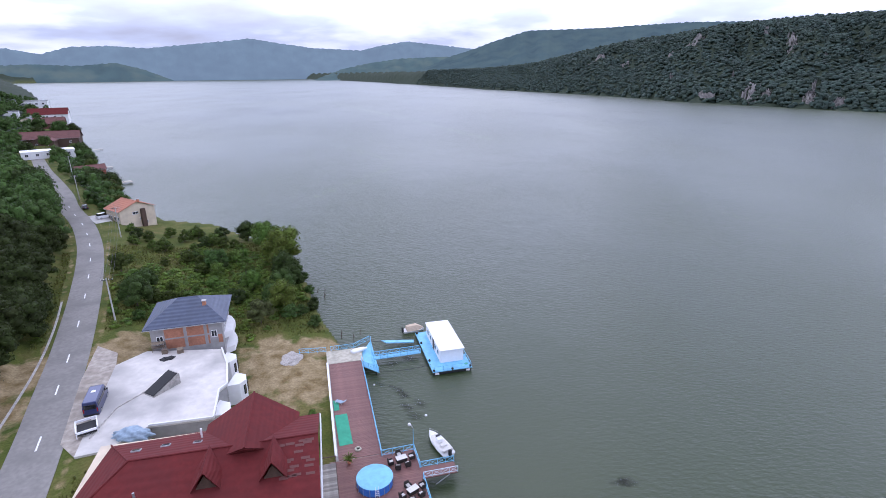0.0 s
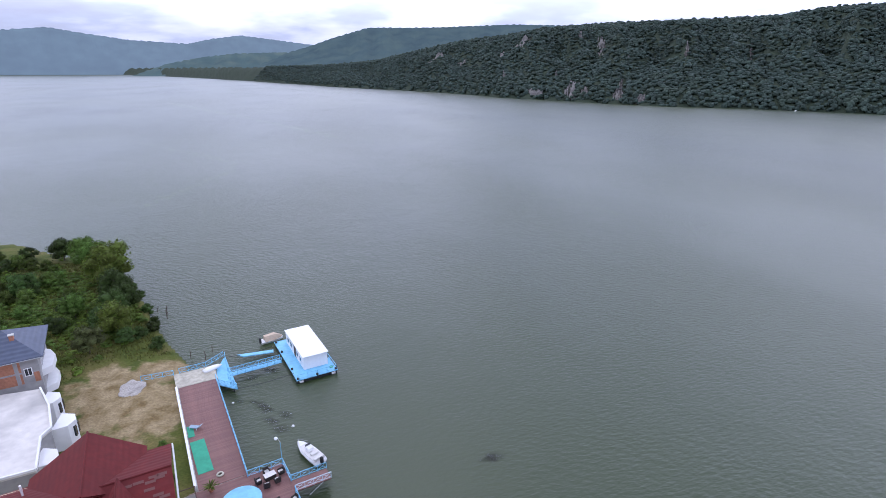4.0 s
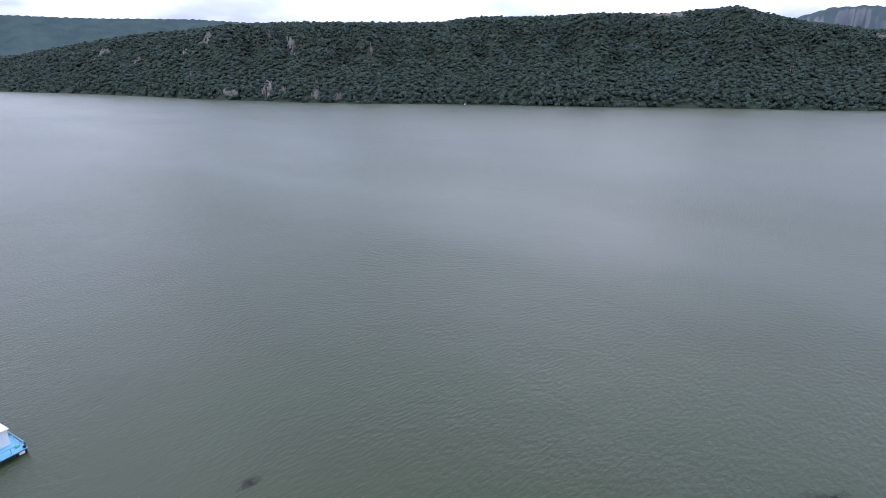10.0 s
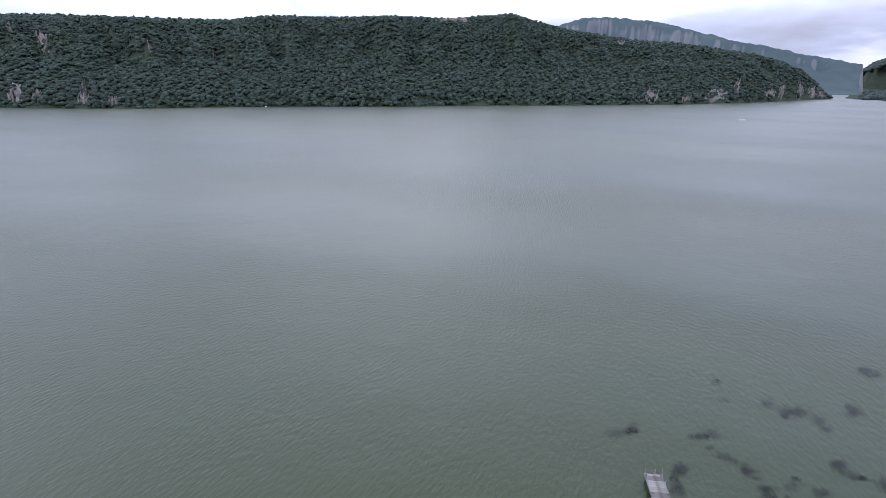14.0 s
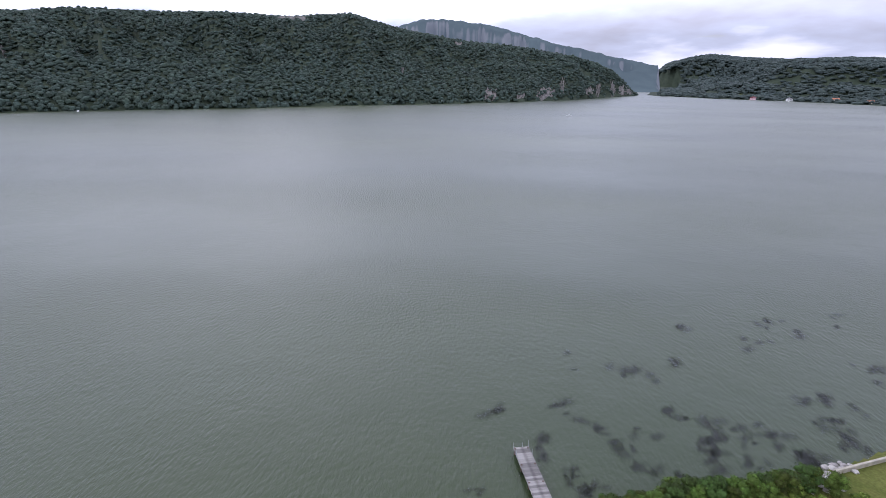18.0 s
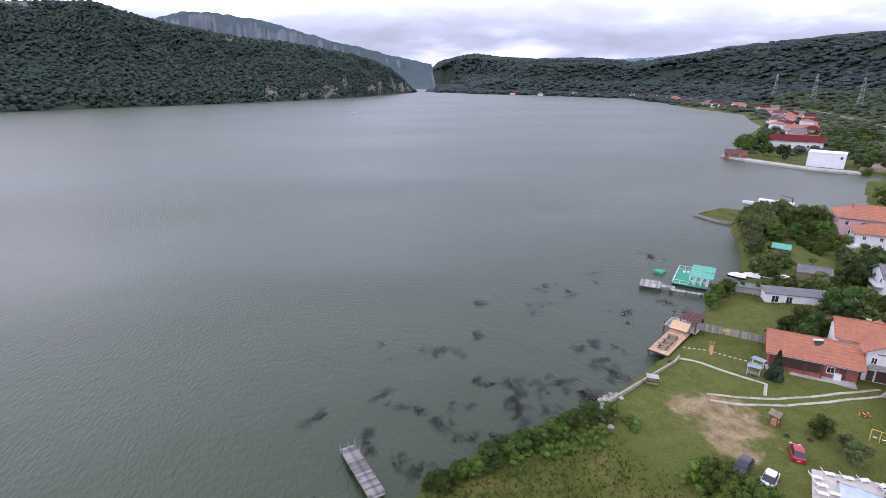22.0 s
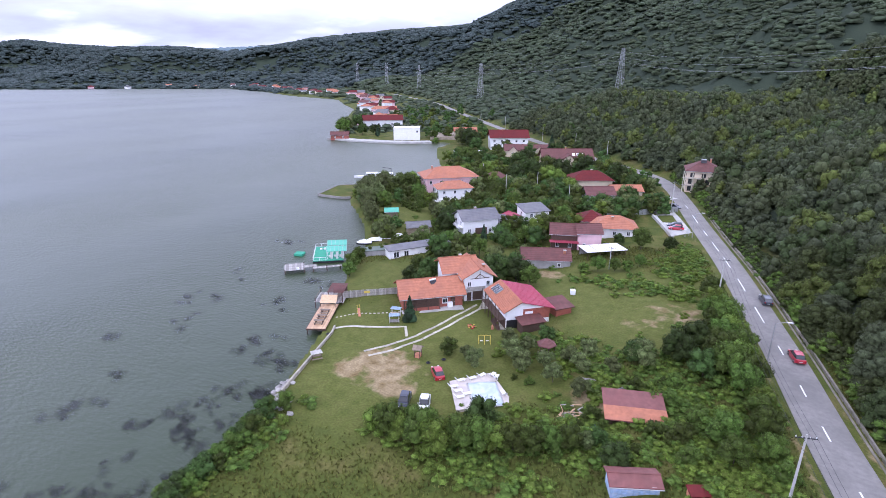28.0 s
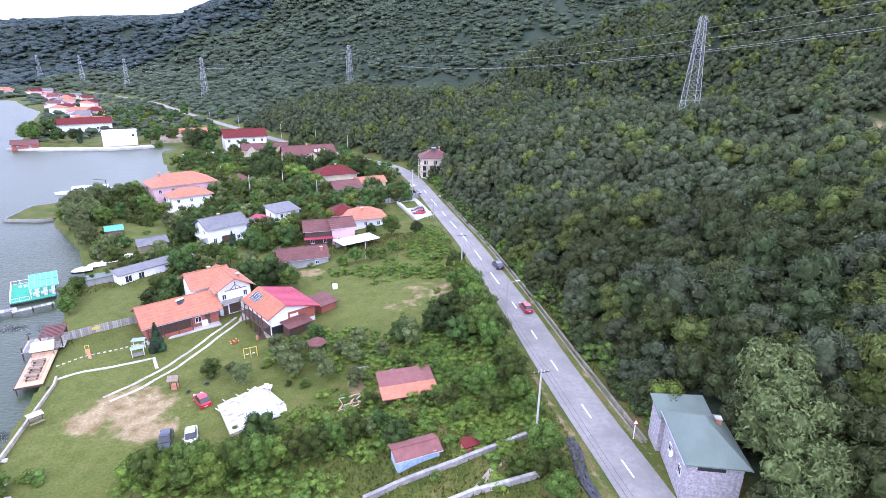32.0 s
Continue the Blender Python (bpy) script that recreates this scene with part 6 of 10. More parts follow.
    planks(st, 0, 0, 2.6, 14.8, 0.0, 0.34, WOOD_GREY, name="board")
    for x in (0.0, 2.6):
        for i in range(7):
            part("post", box(x - 0.05, i * 2.4 - 0.05, 0.05, x + 0.05, i * 2.4 + 0.05, 1.15), WOOD_DARK, st)
        part("handrail", box(x - 0.05, -0.1, 1.1, x + 0.05, 14.6, 1.18), WOOD_DARK, st)
    part("handrail", box(-0.1, 14.55, 1.1, 2.7, 14.65, 1.18), WOOD_DARK, st)
    return M


QUAY = quay()


def pontoon_and_boats():
    at = lambda x, y, z=0.0: tuple(QUAY @ Vector((x, y, z)))
    tri = empty("landing_stage", -14.2, 86.5, 0.9, 0, "light blue triangular steel landing stage with railings", "landing stage")
    part("plate", prism([(-0.6, -1.0), (2.7, -3.3), (-0.4, 8.8), (-1.4, 4.0)], 0.0, 0.16), BLUE_PAINT, tri)
    part("pile", rod((2.0, -2.4, -3), (2.0, -2.4, 0), 0.1), DARK_METAL, tri)
    part("pile", rod((-0.5, 7.6, -3), (-0.5, 7.6, 0), 0.1), DARK_METAL, tri)
    railing("railing", [(-14.9, 95.2, 1.05), (-17.4, 91.6, 1.3), (-21.5, 90.2, 1.5)], 1.0, BLUE_PAINT, "light blue railing of the landing stage", 1.3)
    railing("railing", [(-14.6, 95.0, 1.05), (-13.6, 89.4, 1.05)], 1.0, BLUE_PAINT, "light blue railing of the landing stage", 1.4)
    railing("railing", [(-13.3, 87.0, 1.05), (-11.6, 83.3, 1.05), (-14.6, 85.4, 1.05)], 1.0, BLUE_PAINT, "light blue railing of the landing stage", 1.3)
    # overturned dinghy
    d = part("dinghy", loft([[(px, -w, 0), (px, -w * 0.7, h * 0.8), (px, 0, h), (px, w * 0.7, h * 0.8), (px, w, 0)] for px, w, h in ((-1.6, 0.5, 0.42), (-0.8, 0.68, 0.52), (0.3, 0.66, 0.5), (1.2, 0.4, 0.4), (1.75, 0.05, 0.2))]), WHITE_PAINT, smooth_shade=True)
    d.matrix_basis = pose(-16.2, 90.3, 1.52, 0, 0, 35)
    tagged(d, "white dinghy lying upside down on the landing", "dinghy")
    # gangway
    gx, gy, hx, hy = -13.2, 88.2, -4.6, 90.6
    L = math.hypot(hx - gx, hy - gy)
    g = empty("gangway", gx, gy, 1.1, math.degrees(math.atan2(hy - gy, hx - gx)), "light blue steel gangway with truss railings to the houseboat", "gangway")
    part("walkway", box(0, -0.6, -0.12, L, 0.6, 0.0), BLUE_PAINT, g)
    for y in (-0.6, 0.6):
        railing("truss", [(0, y, 0), (L, y, 0)], 0.95, BLUE_PAINT, step=1.2, parent=g)
    g2 = empty("spare_gangway", -11.4, 95.2, 0.6, 2, "light blue spare gangway lying beside the houseboat", "gangway")
    part("walkway", box(0, -0.5, 0, 5.4, 0.5, 0.18), BLUE_PAINT, g2)
    part("tip", prism([(0, -0.5), (0, 0.5), (-1.2, 0.55)], 0.0, 0.16), BLUE_PAINT, g2)
    # houseboat
    hb = empty("houseboat", -2.0, 83.6, 0.0, 14.5, "white cabin houseboat on a light blue steel pontoon", "houseboat")
    w, dp = 7.4, 15.6
    for x in (0.1, w - 1.5):
        part("float", box(x, 0.0, -0.5, x + 1.4, dp, 0.62, 0.12), DARK_METAL, hb, "black and white steel float")
        for y in (0.0, dp):
            part("bow_patch", box(x + 0.35, y - 0.03, 0.1, x + 1.05, y + 0.03, 0.5), WHITE_PAINT, hb)
    for y0, y1 in ((0.0, 0.12), (dp - 0.12, dp)):
        part("dark_skirt", box(1.52, y0, 0.1, w - 1.52, y1, 0.6), DARK_METAL, hb)
    part("deck", box(0, -0.1, 0.62, w, dp + 0.1, 0.8, 0.03), BLUE_PAINT, hb)
    cab = part("cabin", box(2.1, 2.6, 0.8, 6.5, 14.4, 3.3, 0.05), WHITE_PAINT, hb, "white panelled cabin")
    part("roof", box(1.95, 2.4, 3.3, 6.7, 14.6, 3.42, 0.03), WHITE_PAINT, hb)
    # shaded recess shown by a dark sheet flush with the cabin wall
    part("recess", box(2.085, 7.4, 0.85, 2.12, 8.8, 3.0), WOOD_DARK, cab)
    for y in (4.2, 6.2, 10.2, 12.2):
        part("window", box(2.06, y, 1.7, 2.12, y + 0.9, 2.4), GLASS, cab)
        part("window", box(6.48, y, 1.7, 6.54, y + 0.9, 2.4), GLASS, cab)
    for x, y in ((0.3, 0.3), (3.7, 0.2), (7.1, 0.3), (7.1, 5), (7.1, 10), (7.1, 15.2), (0.3, 15.2), (0.3, 11), (0.3, 4)):
        part("fender", lathe([(0.16, -0.5), (0.22, -0.3), (0.22, 0.1), (0.12, 0.25)], 10), BLACK, hb).matrix_basis = pose(x, y - 0.1, 0.9)
    railing("rail_front", [(0.3, 0.1, 0.8), (7.2, 0.1, 0.8), (7.2, 15.4, 0.8)], 0.9, BLUE_PAINT, step=1.7, parent=hb, cross=False)
    part("mooring_ring", lathe([(0.3, 0), (0.36, 0.08), (0.3, 0.16), (0.2, 0.08)], 12), TEAL, hb).matrix_basis = pose(6.6, 1.2, 0.82)
    # covered tender tied up behind
    tb = empty("motor_tender", -6.4, 101.0, 0.0, 20, "small tender with a beige canvas cover and outboard motor", "boat")
    part("hull", loft([[(px, -w2, 0.55), (px, -w2 * 0.6, 0.0), (px, w2 * 0.6, 0.0), (px, w2, 0.55)] for px, w2 in ((-2.1, 0.85), (-0.5, 0.95), (1.2, 0.8), (2.2, 0.15))]), WHITE_PAINT, tb)
    part("cover", loft([[(px, -w2, 0.56), (px, -w2 * 0.5, hh), (px, w2 * 0.5, hh), (px, w2, 0.56)] for px, w2, hh in ((-1.5, 0.85, 1.5), (0.6, 0.9, 1.6), (2.1, 0.2, 0.8))]), BEIGE, tb)
    part("outboard", box(-2.5, -0.25, 0.2, -2.1, 0.25, 1.3, 0.1), BLACK, tb)
    # white motorboat
    mb = empty("motorboat", -0.7, 64.6, 0.0, 121, "white open motorboat with console and black outboard at anchor", "boat")

    def hull(px, w2, z0):
        return [(px, -w2, 0.75 + 0.06 * px), (px, -w2 * 0.82, 0.15 + z0), (px, 0, -0.15 + z0), (px, w2 * 0.82, 0.15 + z0), (px, w2, 0.75 + 0.06 * px)]
    part("hull", loft([hull(-2.7, 0.98, 0.0), hull(-1.0, 1.08, 0.0), (hull(1.0, 0.95, 0.05)), hull(2.3, 0.5, 0.3), hull(3.0, 0.06, 0.55)]), WHITE_PAINT, mb, smooth_shade=True)
    part("floor", prism([(-2.5, -0.82), (0.9, -0.82), (2.1, -0.35), (2.1, 0.35), (0.9, 0.82), (-2.5, 0.82)], 0.80, 0.86), CUSHION, mb)
    part("console", box(-0.3, -0.4, 0.86, 0.5, 0.4, 1.5, 0.08), WHITE_PAINT, mb)
    part("windscreen", box(0.42, -0.38, 1.5, 0.5, 0.38, 1.85, 0.02), GLASS, mb)
    part("seat", box(-1.3, -0.5, 0.86, -0.8, 0.5, 1.2, 0.05), CUSHION, mb)
    part("bench", box(-2.4, -0.8, 0.86, -2.0, 0.8, 1.15, 0.05), CUSHION, mb)
    rl = rod((2.9, 0, 1.3), (1.6, 0.75, 1.25), 0.025)
    add_rod(rl, (2.9, 0, 1.3), (1.6, -0.75, 1.25), 0.025)
    part("bow_rail", rl, STEEL, mb)
    om = part("outboard", box(-3.1, -0.22, 0.5, -2.65, 0.22, 1.45, 0.1), BLACK, mb)
    part("shaft", box(-2.95, -0.06, -0.4, -2.8, 0.06, 0.5), DARK_METAL, om)
    for x, y, r in ((-2.9, 72.0, 0.24), (-12.2, 80.8, 0.2)):
        b = part("buoy", lathe([(0.02, -r), (r * 0.8, -r * 0.5), (r, 0), (r * 0.8, r * 0.6), (0.05, r)], 12), WHITE_PAINT, smooth_shade=True)
        b.location = (x, y, 0.05)
        tagged(b, "small round white mooring buoy afloat", "buoy", "buoys")
    cable("mooring_cable", (-14.7, 94.6, 1.2), (-6.2, 97.0, 0.9), 0.4, 0.05, "black mooring cable above the water")
    cable("mooring_cable", (-11.8, 83.4, 1.0), (-2.4, 86.0, 0.9), 0.3, 0.05, "black mooring cable above the water")
    for x, y, h, tx, ty in ((-29, 119.5, 2.6, 0.4, -0.3), (-31.5, 121.5, 1.4, 0.6, 0.4), (-28.3, 117.4, 2.0, -0.3, 0.3), (-21.0, 98.0, 1.9, 0.1, 0.0), (-18.2, 96.6, 1.8, 0.0, 0.1), (-17.5, 99.5, 1.5, 0.2, 0.1)):
        bm = rod((0, 0, -1.5), (tx, ty, h), 0.11, 0.05, 6)
        add_rod(bm, (tx * 0.6, ty * 0.6, h * 0.6), (tx * 0.6 + 0.45, ty * 0.6 - 0.3, h * 0.85), 0.05, 0.02, 5)
        s = part("dead_stump", bm, WOOD_DARK)
        s.location = (x, y, 0)
        tagged(s, "dead leaning tree stump standing in shallow water", "stump", "stumps in the water")


pontoon_and_boats()


def red_building():
    b = empty("restaurant_building", -24.5, 51.5, 0, 13, "long building under a dark red roof with triangular dormers", "building")
    HOUSE_SPOTS.append((-40, 40, radians(13), 27, 17))
    part("wall", box(-16.8, -7.4, 0.8, 8.9, 7.4, 8.2), CREAM, b)
    # main roof: hipped to the west, gabled to the east
    bm = bmesh.new()
    P = [(-17.8, -8.4, 8.0), (9.6, -8.4, 8.0), (9.6, 8.2, 8.0), (-15.8, 7.6, 8.0), (-11.0, -0.4, 11.2), (9.6, -0.4, 11.2)]
    hi = [bm.verts.new(p) for p in P]
    lo = [bm.verts.new((x, y, z - 0.2)) for x, y, z in P]
    for f in ((0, 1, 5, 4), (2, 3, 4, 5), (3, 0, 4)):
        bm.faces.new([hi[i] for i in f])
        bm.faces.new([lo[i] for i in reversed(f)])
    for i, j in ((0, 1), (1, 5), (5, 2), (2, 3), (3, 0)):
        bm.faces.new((lo[i], lo[j], hi[j], hi[i]))
    part("roof", bm, ROOF_RED, b)
    # cross wing with a higher ridge
    bm = bmesh.new()
    P = [(-4.6, 8.7, 8.3), (1.6, 8.7, 12.3), (7.0, 8.7, 8.3), (-4.6, 1.0, 8.3), (1.6, -2.6, 12.3), (7.0, 1.0, 8.3)]
    v = [bm.verts.new(p) for p in P]
    w = [bm.verts.new((x, y, z - 0.2)) for x, y, z in P]
    for f in ((0, 3, 4, 1), (1, 4, 5, 2), (4, 3, 5)):
        bm.faces.new([v[i] for i in f])
        bm.faces.new([w[i] for i in reversed(f)])
    for i, j in ((1, 0), (2, 1)):
        bm.faces.new((w[i], w[j], v[j], v[i]))
    bmesh.ops.recalc_face_normals(bm, faces=bm.faces)
    part("cross_roof", bm, ROOF_RED, b)
    part("cross_wall", prism([(-4.2, 2), (6.6, 2), (6.6, 8.3), (-4.2, 8.3)], 1, 8.35), CREAM, b)
    for a, c in (((-11, -0.4, 11.24), (9.6, -0.4, 11.24)), ((1.6, -2.6, 12.34), (1.6, 8.7, 12.34)), ((-11, -0.4, 11.22), (-15.8, 7.6, 8.02)), ((-11, -0.4, 11.22), (-17.8, -8.4, 8.02))):
        part("ridge_cap", rod(a, c, 0.11), ROOF_RED, b)
    for x in (-2.4, 4.6):
        d = empty("dormer", x, -3.5, 9.4)
        d.parent = b
        bm = bmesh.new()
        vs = [bm.verts.new(p) for p in ((-1.5, -1.6, 0), (1.5, -1.6, 0), (0, -1.6, 2.3), (0, 3.0, 2.3), (-1.5, 0.6, 0.6), (1.5, 0.6, 0.6))]
        for f in ((0, 2, 3, 4), (2, 1, 5, 3)):
            bm.faces.new([vs[i] for i in f])
        ext = bmesh.ops.extrude_face_region(bm, geom=bm.faces[:])
        bmesh.ops.translate(bm, vec=(0, 0, 0.14), verts=[e for e in ext["geom"] if isinstance(e, bmesh.types.BMVert)])
        part("dormer_roof", bm, ROOF_RED, d)
        bm = bmesh.new()
        vs = [bm.verts.new(p) for p in ((-1.1, -1.2, 0), (1.1, -1.2, 0), (0, -1.2, 1.7), (-1.1, -1.0, 0), (1.1, -1.0, 0), (0, -1.0, 1.7))]
        for f in ((0, 1, 2), (3, 5, 4), (0, 2, 5, 3), (2, 1, 4, 5)):
            bm.faces.new([vs[i] for i in f])
        part("dormer_window", bm, WOOD_DARK, d)
    for x, y in ((-11.4, 3.2), (-8.3, 3.6), (-4.6, 3.1)):
        s = part("skylight", box(-0.5, -0.42, 0, 0.5, 0.42, 0.16, 0.02), STEEL, b)
        s.matrix_basis = pose(x, y, 8.0 + 3.2 * (7.8 - y) / 8.2 - 0.02, -21, 0, 0)
        part("pane", box(-0.4, -0.32, 0.16, 0.4, 0.32, 0.19), GLASS, s)
    part("vent_pipe", rod((-4.5, 4.8, 9.0), (-4.5, 4.8, 10.5), 0.12, sides=8), WHITE_PAINT, b)
    part("vent_pipe", rod((-9.5, -4.5, 9.3), (-9.5, -4.5, 10.2), 0.13, sides=8), STEEL, b)
    part("gutter", rod((9.7, -8.4, 7.95), (9.7, 8.2, 7.95), 0.09), WHITE_PAINT, b)
    part("eave_board", box(9.62, -8.4, 7.3, 9.8, 8.2, 7.9), WHITE_PAINT, b)
    for i in range(26):  # patches of newer tiles
        x, y = random.Random(i).uniform(4.2, 8.8), random.Random(i + 50).uniform(-5.2, -0.9)
        z = 8.0 + 3.2 * (y + 8.4) / 8.0
        t = part("roof_patch", box(-0.5, -0.16, 0.005, 0.5, 0.16, 0.03), ROOF_BROWN, b)
        t.matrix_basis = pose(x, y, z, 21.8, 0, 0)


red_building()


def building_site():
    s = empty("unfinished_building", -46.6, 55.3, 0, 0, "unfinished concrete building whose flat roof slab lies level with the road", "building")
    pts = [(-46.6, 55.3), (-43.4, 56.5), (-40.4, 61.4), (-32.2, 63.1), (-34.1, 69.8), (-33.5, 71.6), (-35.8, 77.5), (-38.7, 82.7), (-51.5, 82.0), (-54.2, 77.5)]
    loc = [(x + 46.6, y - 55.3) for x, y in pts]
    HOUSE_SPOTS.append((-48, 55, radians(15), 18, 28))
    part("roof_slab", prism(loc, 6.0, 6.3), SLAB, s)
    inner = [(x * 0.97 + 0.3, y * 0.97 + 0.4) for x, y in loc]
    part("wall", prism(inner, 0.5, 5.99), GREY_WALL, s)
    for (x0, y0), (x1, y1) in list(zip(loc, loc[1:]))[2:7]:
        part("parapet", ribbon([(x0, y0), (x1, y1)], 0.12, -0.12, 6.3, 6.62), WHITE, s)
    part("screed_edge", ribbon([(2.4, 16.5), (-0.6, 10.2), (-0.2, 3.5)], 0.08, -0.08, 6.302, 6.42), STONE, s)
    # angular bays on the river side
    for (x, y), r in (((13.6, 11.2), 2.1), ((13.2, 19.0), 2.0), ((9.2, 25.6), 2.0)):
        part("bay", prism([(x - 0.6, y - r), (x + 1.2, y - r * 0.7), (x + 1.8, y), (x + 1.2, y + r * 0.7), (x - 0.6, y + r)], 1.0, 5.5), WHITE, s)
        part("bay_window", box(x + 1.45, y - 0.7, 3.2, x + 1.72, y + 0.7, 4.8), GLASS, s)
    # sloping stair hatch
    hx = empty("stair_hatch", -45.3, 69.2, 6.3, 62, "black sloping stair hatch cover on white boards", "hatch")
    bm = bmesh.new()
    v = [bm.verts.new(p) for p in ((0, 0, 0), (4.6, 0, 0), (4.6, -2.5, 0), (0, -2.5, 0), (4.6, 0, 1.7), (4.6, -2.5, 1.7))]
    for f in ((3, 2, 1, 0), (0, 1, 4), (2, 3, 5), (1, 2, 5, 4), (0, 4, 5, 3)):
        bm.faces.new([v[i] for i in f])
    part("casing", bm, WOOD_GREY, hx)
    c = part("cover", box(0.15, -2.3, 0.02, 4.7, -0.2, 0.09), BLACK, hx)
    c.matrix_basis = pose(0, 0, 0.06, 0, -20.3, 0)
    # unfinished house
    h = house("unfinished brick house with a blue-grey hipped tile roof", (-50.8, 82.8), (-39.6, 86.0), 10.5, 6.0, 4.2, 3.0, "hip", "x", GREY_WALL, ROOF_SLATE,
              {"S": [(1.4, 0.9, 1.1, 1.6), (10.2, 1.2, 1.0, 1.3)], "E": [(3, 1.0, 1.2, 1.3), (7, 1.0, 1.2, 1.3)]}, [(8.8, 3.2)], over=0.9, below=6.0, hip=0.42)
    part("brick_infill", box(2.2, -0.05, 0.0, 9.4, 0.05, 3.7), BRICK, h)
    part("ring_beam", box(2.2, -0.10, 1.75, 9.4, 0.05, 2.0), GREY_WALL, h)
    part("brick_infill", box(10.8, -0.05, 0.0, 11.5, 0.05, 1.6), BRICK, h)
    part("pillar", box(5.3, -0.12, 0.0, 5.8, 0.05, 3.8), GREY_WALL, h)
    part("pillar", box(8.6, -0.12, 0.0, 9.1, 0.05, 3.8), GREY_WALL, h)
    # black sheet on the uncut wall, painting the dark of a ground-floor opening
    part("ground_floor_opening", box(0.6, -0.04, -2.6, 2.0, 0.05, -0.2), BLACK, h)
    part("roof_vent", box(6.0, 1.6, 4.4, 6.4, 2.0, 4.75), WHITE_PAINT, h)
    for z in (-3.2, 0.0):
        part("balcony", prism([(11.3, 1.0), (13.0, 2.2), (13.2, 6.0), (12.4, 8.4), (11.3, 9.4)], z + 0.0, z + 1.1), WHITE, h)
    sc = empty("scaffold", -50.2, 81.6, 6.3, 16, "small timber scaffold against the brick house", "scaffold")
    for x in (0, 1.8):
        for y in (0, 0.9):
            part("pole", rod((x, y, -2.2 if y else 0), (x, y, 1.5), 0.06), WOOD, sc)
    for z in (0.7, 1.4):
        part("platform", box(-0.1, -0.1, z, 1.9, 1.0, z + 0.05), WOOD, sc)
    for x, y, z, w, l, hgt, mat, lab, t in ((-47.9, 81.3, 6.3, 0.9, 0.7, 0.7, WOOD, "stack of timber pallets on the slab", 12), (-45.4, 81.6, 6.3, 1.0, 1.0, 0.9, WOOD, "stack of timber pallets on the slab", 30),
                                         (-46.6, 79.4, 6.3, 1.6, 0.8, 0.35, BLACK, "dark heap of building rubbish", 20)):
        e = empty("pallet_stack" if mat is WOOD else "rubbish_heap", x, y, z, t, lab, "pallets" if mat is WOOD else "heap")
        if mat is WOOD:
            for i in range(5):
                part("pallet", box(-w / 2 + 0.03 * (i % 2), -l / 2, i * 0.16, w / 2, l / 2, i * 0.16 + 0.12), mat, e)
        else:
            bm = bmesh.new()
            bmesh.ops.create_icosphere(bm, subdivisions=3, radius=0.5)
            for v in bm.verts:
                v.co = Vector((v.co.x * w * 1.4, v.co.y * l * 1.6, max(0, v.co.z) * hgt * 2)) * (1 + 0.5 * noise.noise(v.co * 4))
            part("heap", bm, mat, e)
    # van, white cage trailer, tarpaulin heap, gravel heap
    van(-50.6, 66.6, 6.06, -70 + 180)
    tr = empty("cage_trailer", -48.2, 60.6, 6.1, 35, "white framed trailer with a dark bed behind the van", "trailer")
    part("bed", box(-1.1, -1.4, 0.5, 1.1, 1.4, 0.7, 0.02), BLACK, tr)
    for x0, y0, x1, y1 in ((-1.3, -1.6, 1.3, -1.45), (-1.3, 1.45, 1.3, 1.6), (-1.3, -1.6, -1.15, 1.6), (1.15, -1.6, 1.3, 1.6)):
        part("frame_rail", box(x0, y0, 0.9, x1, y1, 1.2), WHITE_PAINT, tr)
    for x in (-1.22, 1.22):
        for y in (-1.52, 1.52):
            part("stake", box(x - 0.06, y - 0.06, 0.3, x + 0.06, y + 0.06, 1.2), WHITE_PAINT, tr)
    wheels(tr, (0.0,), 1.1, 0.33)
    for name, x, y, z, a, b2, hgt, mat, lab, cat, seed in (("tarpaulin_cover", -41.5, 59.4, 6.3, 2.6, 1.3, 1.0, TARP, "crumpled blue-grey tarpaulin over building material", "tarpaulin", 1), ("gravel_heap", -28.3, 87.2, 1.5, 1.9, 2.6, 0.45, GRAVEL, "pale gravel heap on the bare ground", "gravel heap", 2)):
        bm = bmesh.new()
        bmesh.ops.create_icosphere(bm, subdivisions=4, radius=1)
        for v in bm.verts:
            k = 1 + 0.35 * noise.noise(v.co * 2.2 + Vector((seed * 9, 0, 0))) + 0.12 * noise.noise(v.co * 6)
            v.co = Vector((v.co.x * a * k, v.co.y * b2 * k, max(-0.1, v.co.z) * hgt * k))
        hp = part(name, bm, mat, smooth_shade=True)
        hp.matrix_basis = pose(x, y, z)
        tagged(hp, lab, cat)
    # pale paved forecourt along the road
    fc = part("forecourt", prism([(-50.2, 58.0), (-46.6, 55.4), (-54.3, 77.6), (-56.5, 82.0), (-61.5, 84.5), (-57.2, 73.0)], 5.6, 6.07), material("dusty_concrete", (0.38, 0.335, 0.28), 0.95, grain=0.35, scale=1.2, stain=0.9, stain_scale=0.22, stain_color=(0.21, 0.175, 0.135), bump=0.03, bump_scale=2))
    tagged(fc, "dusty pale concrete forecourt beside the road", "forecourt", kind="structure")


building_site()


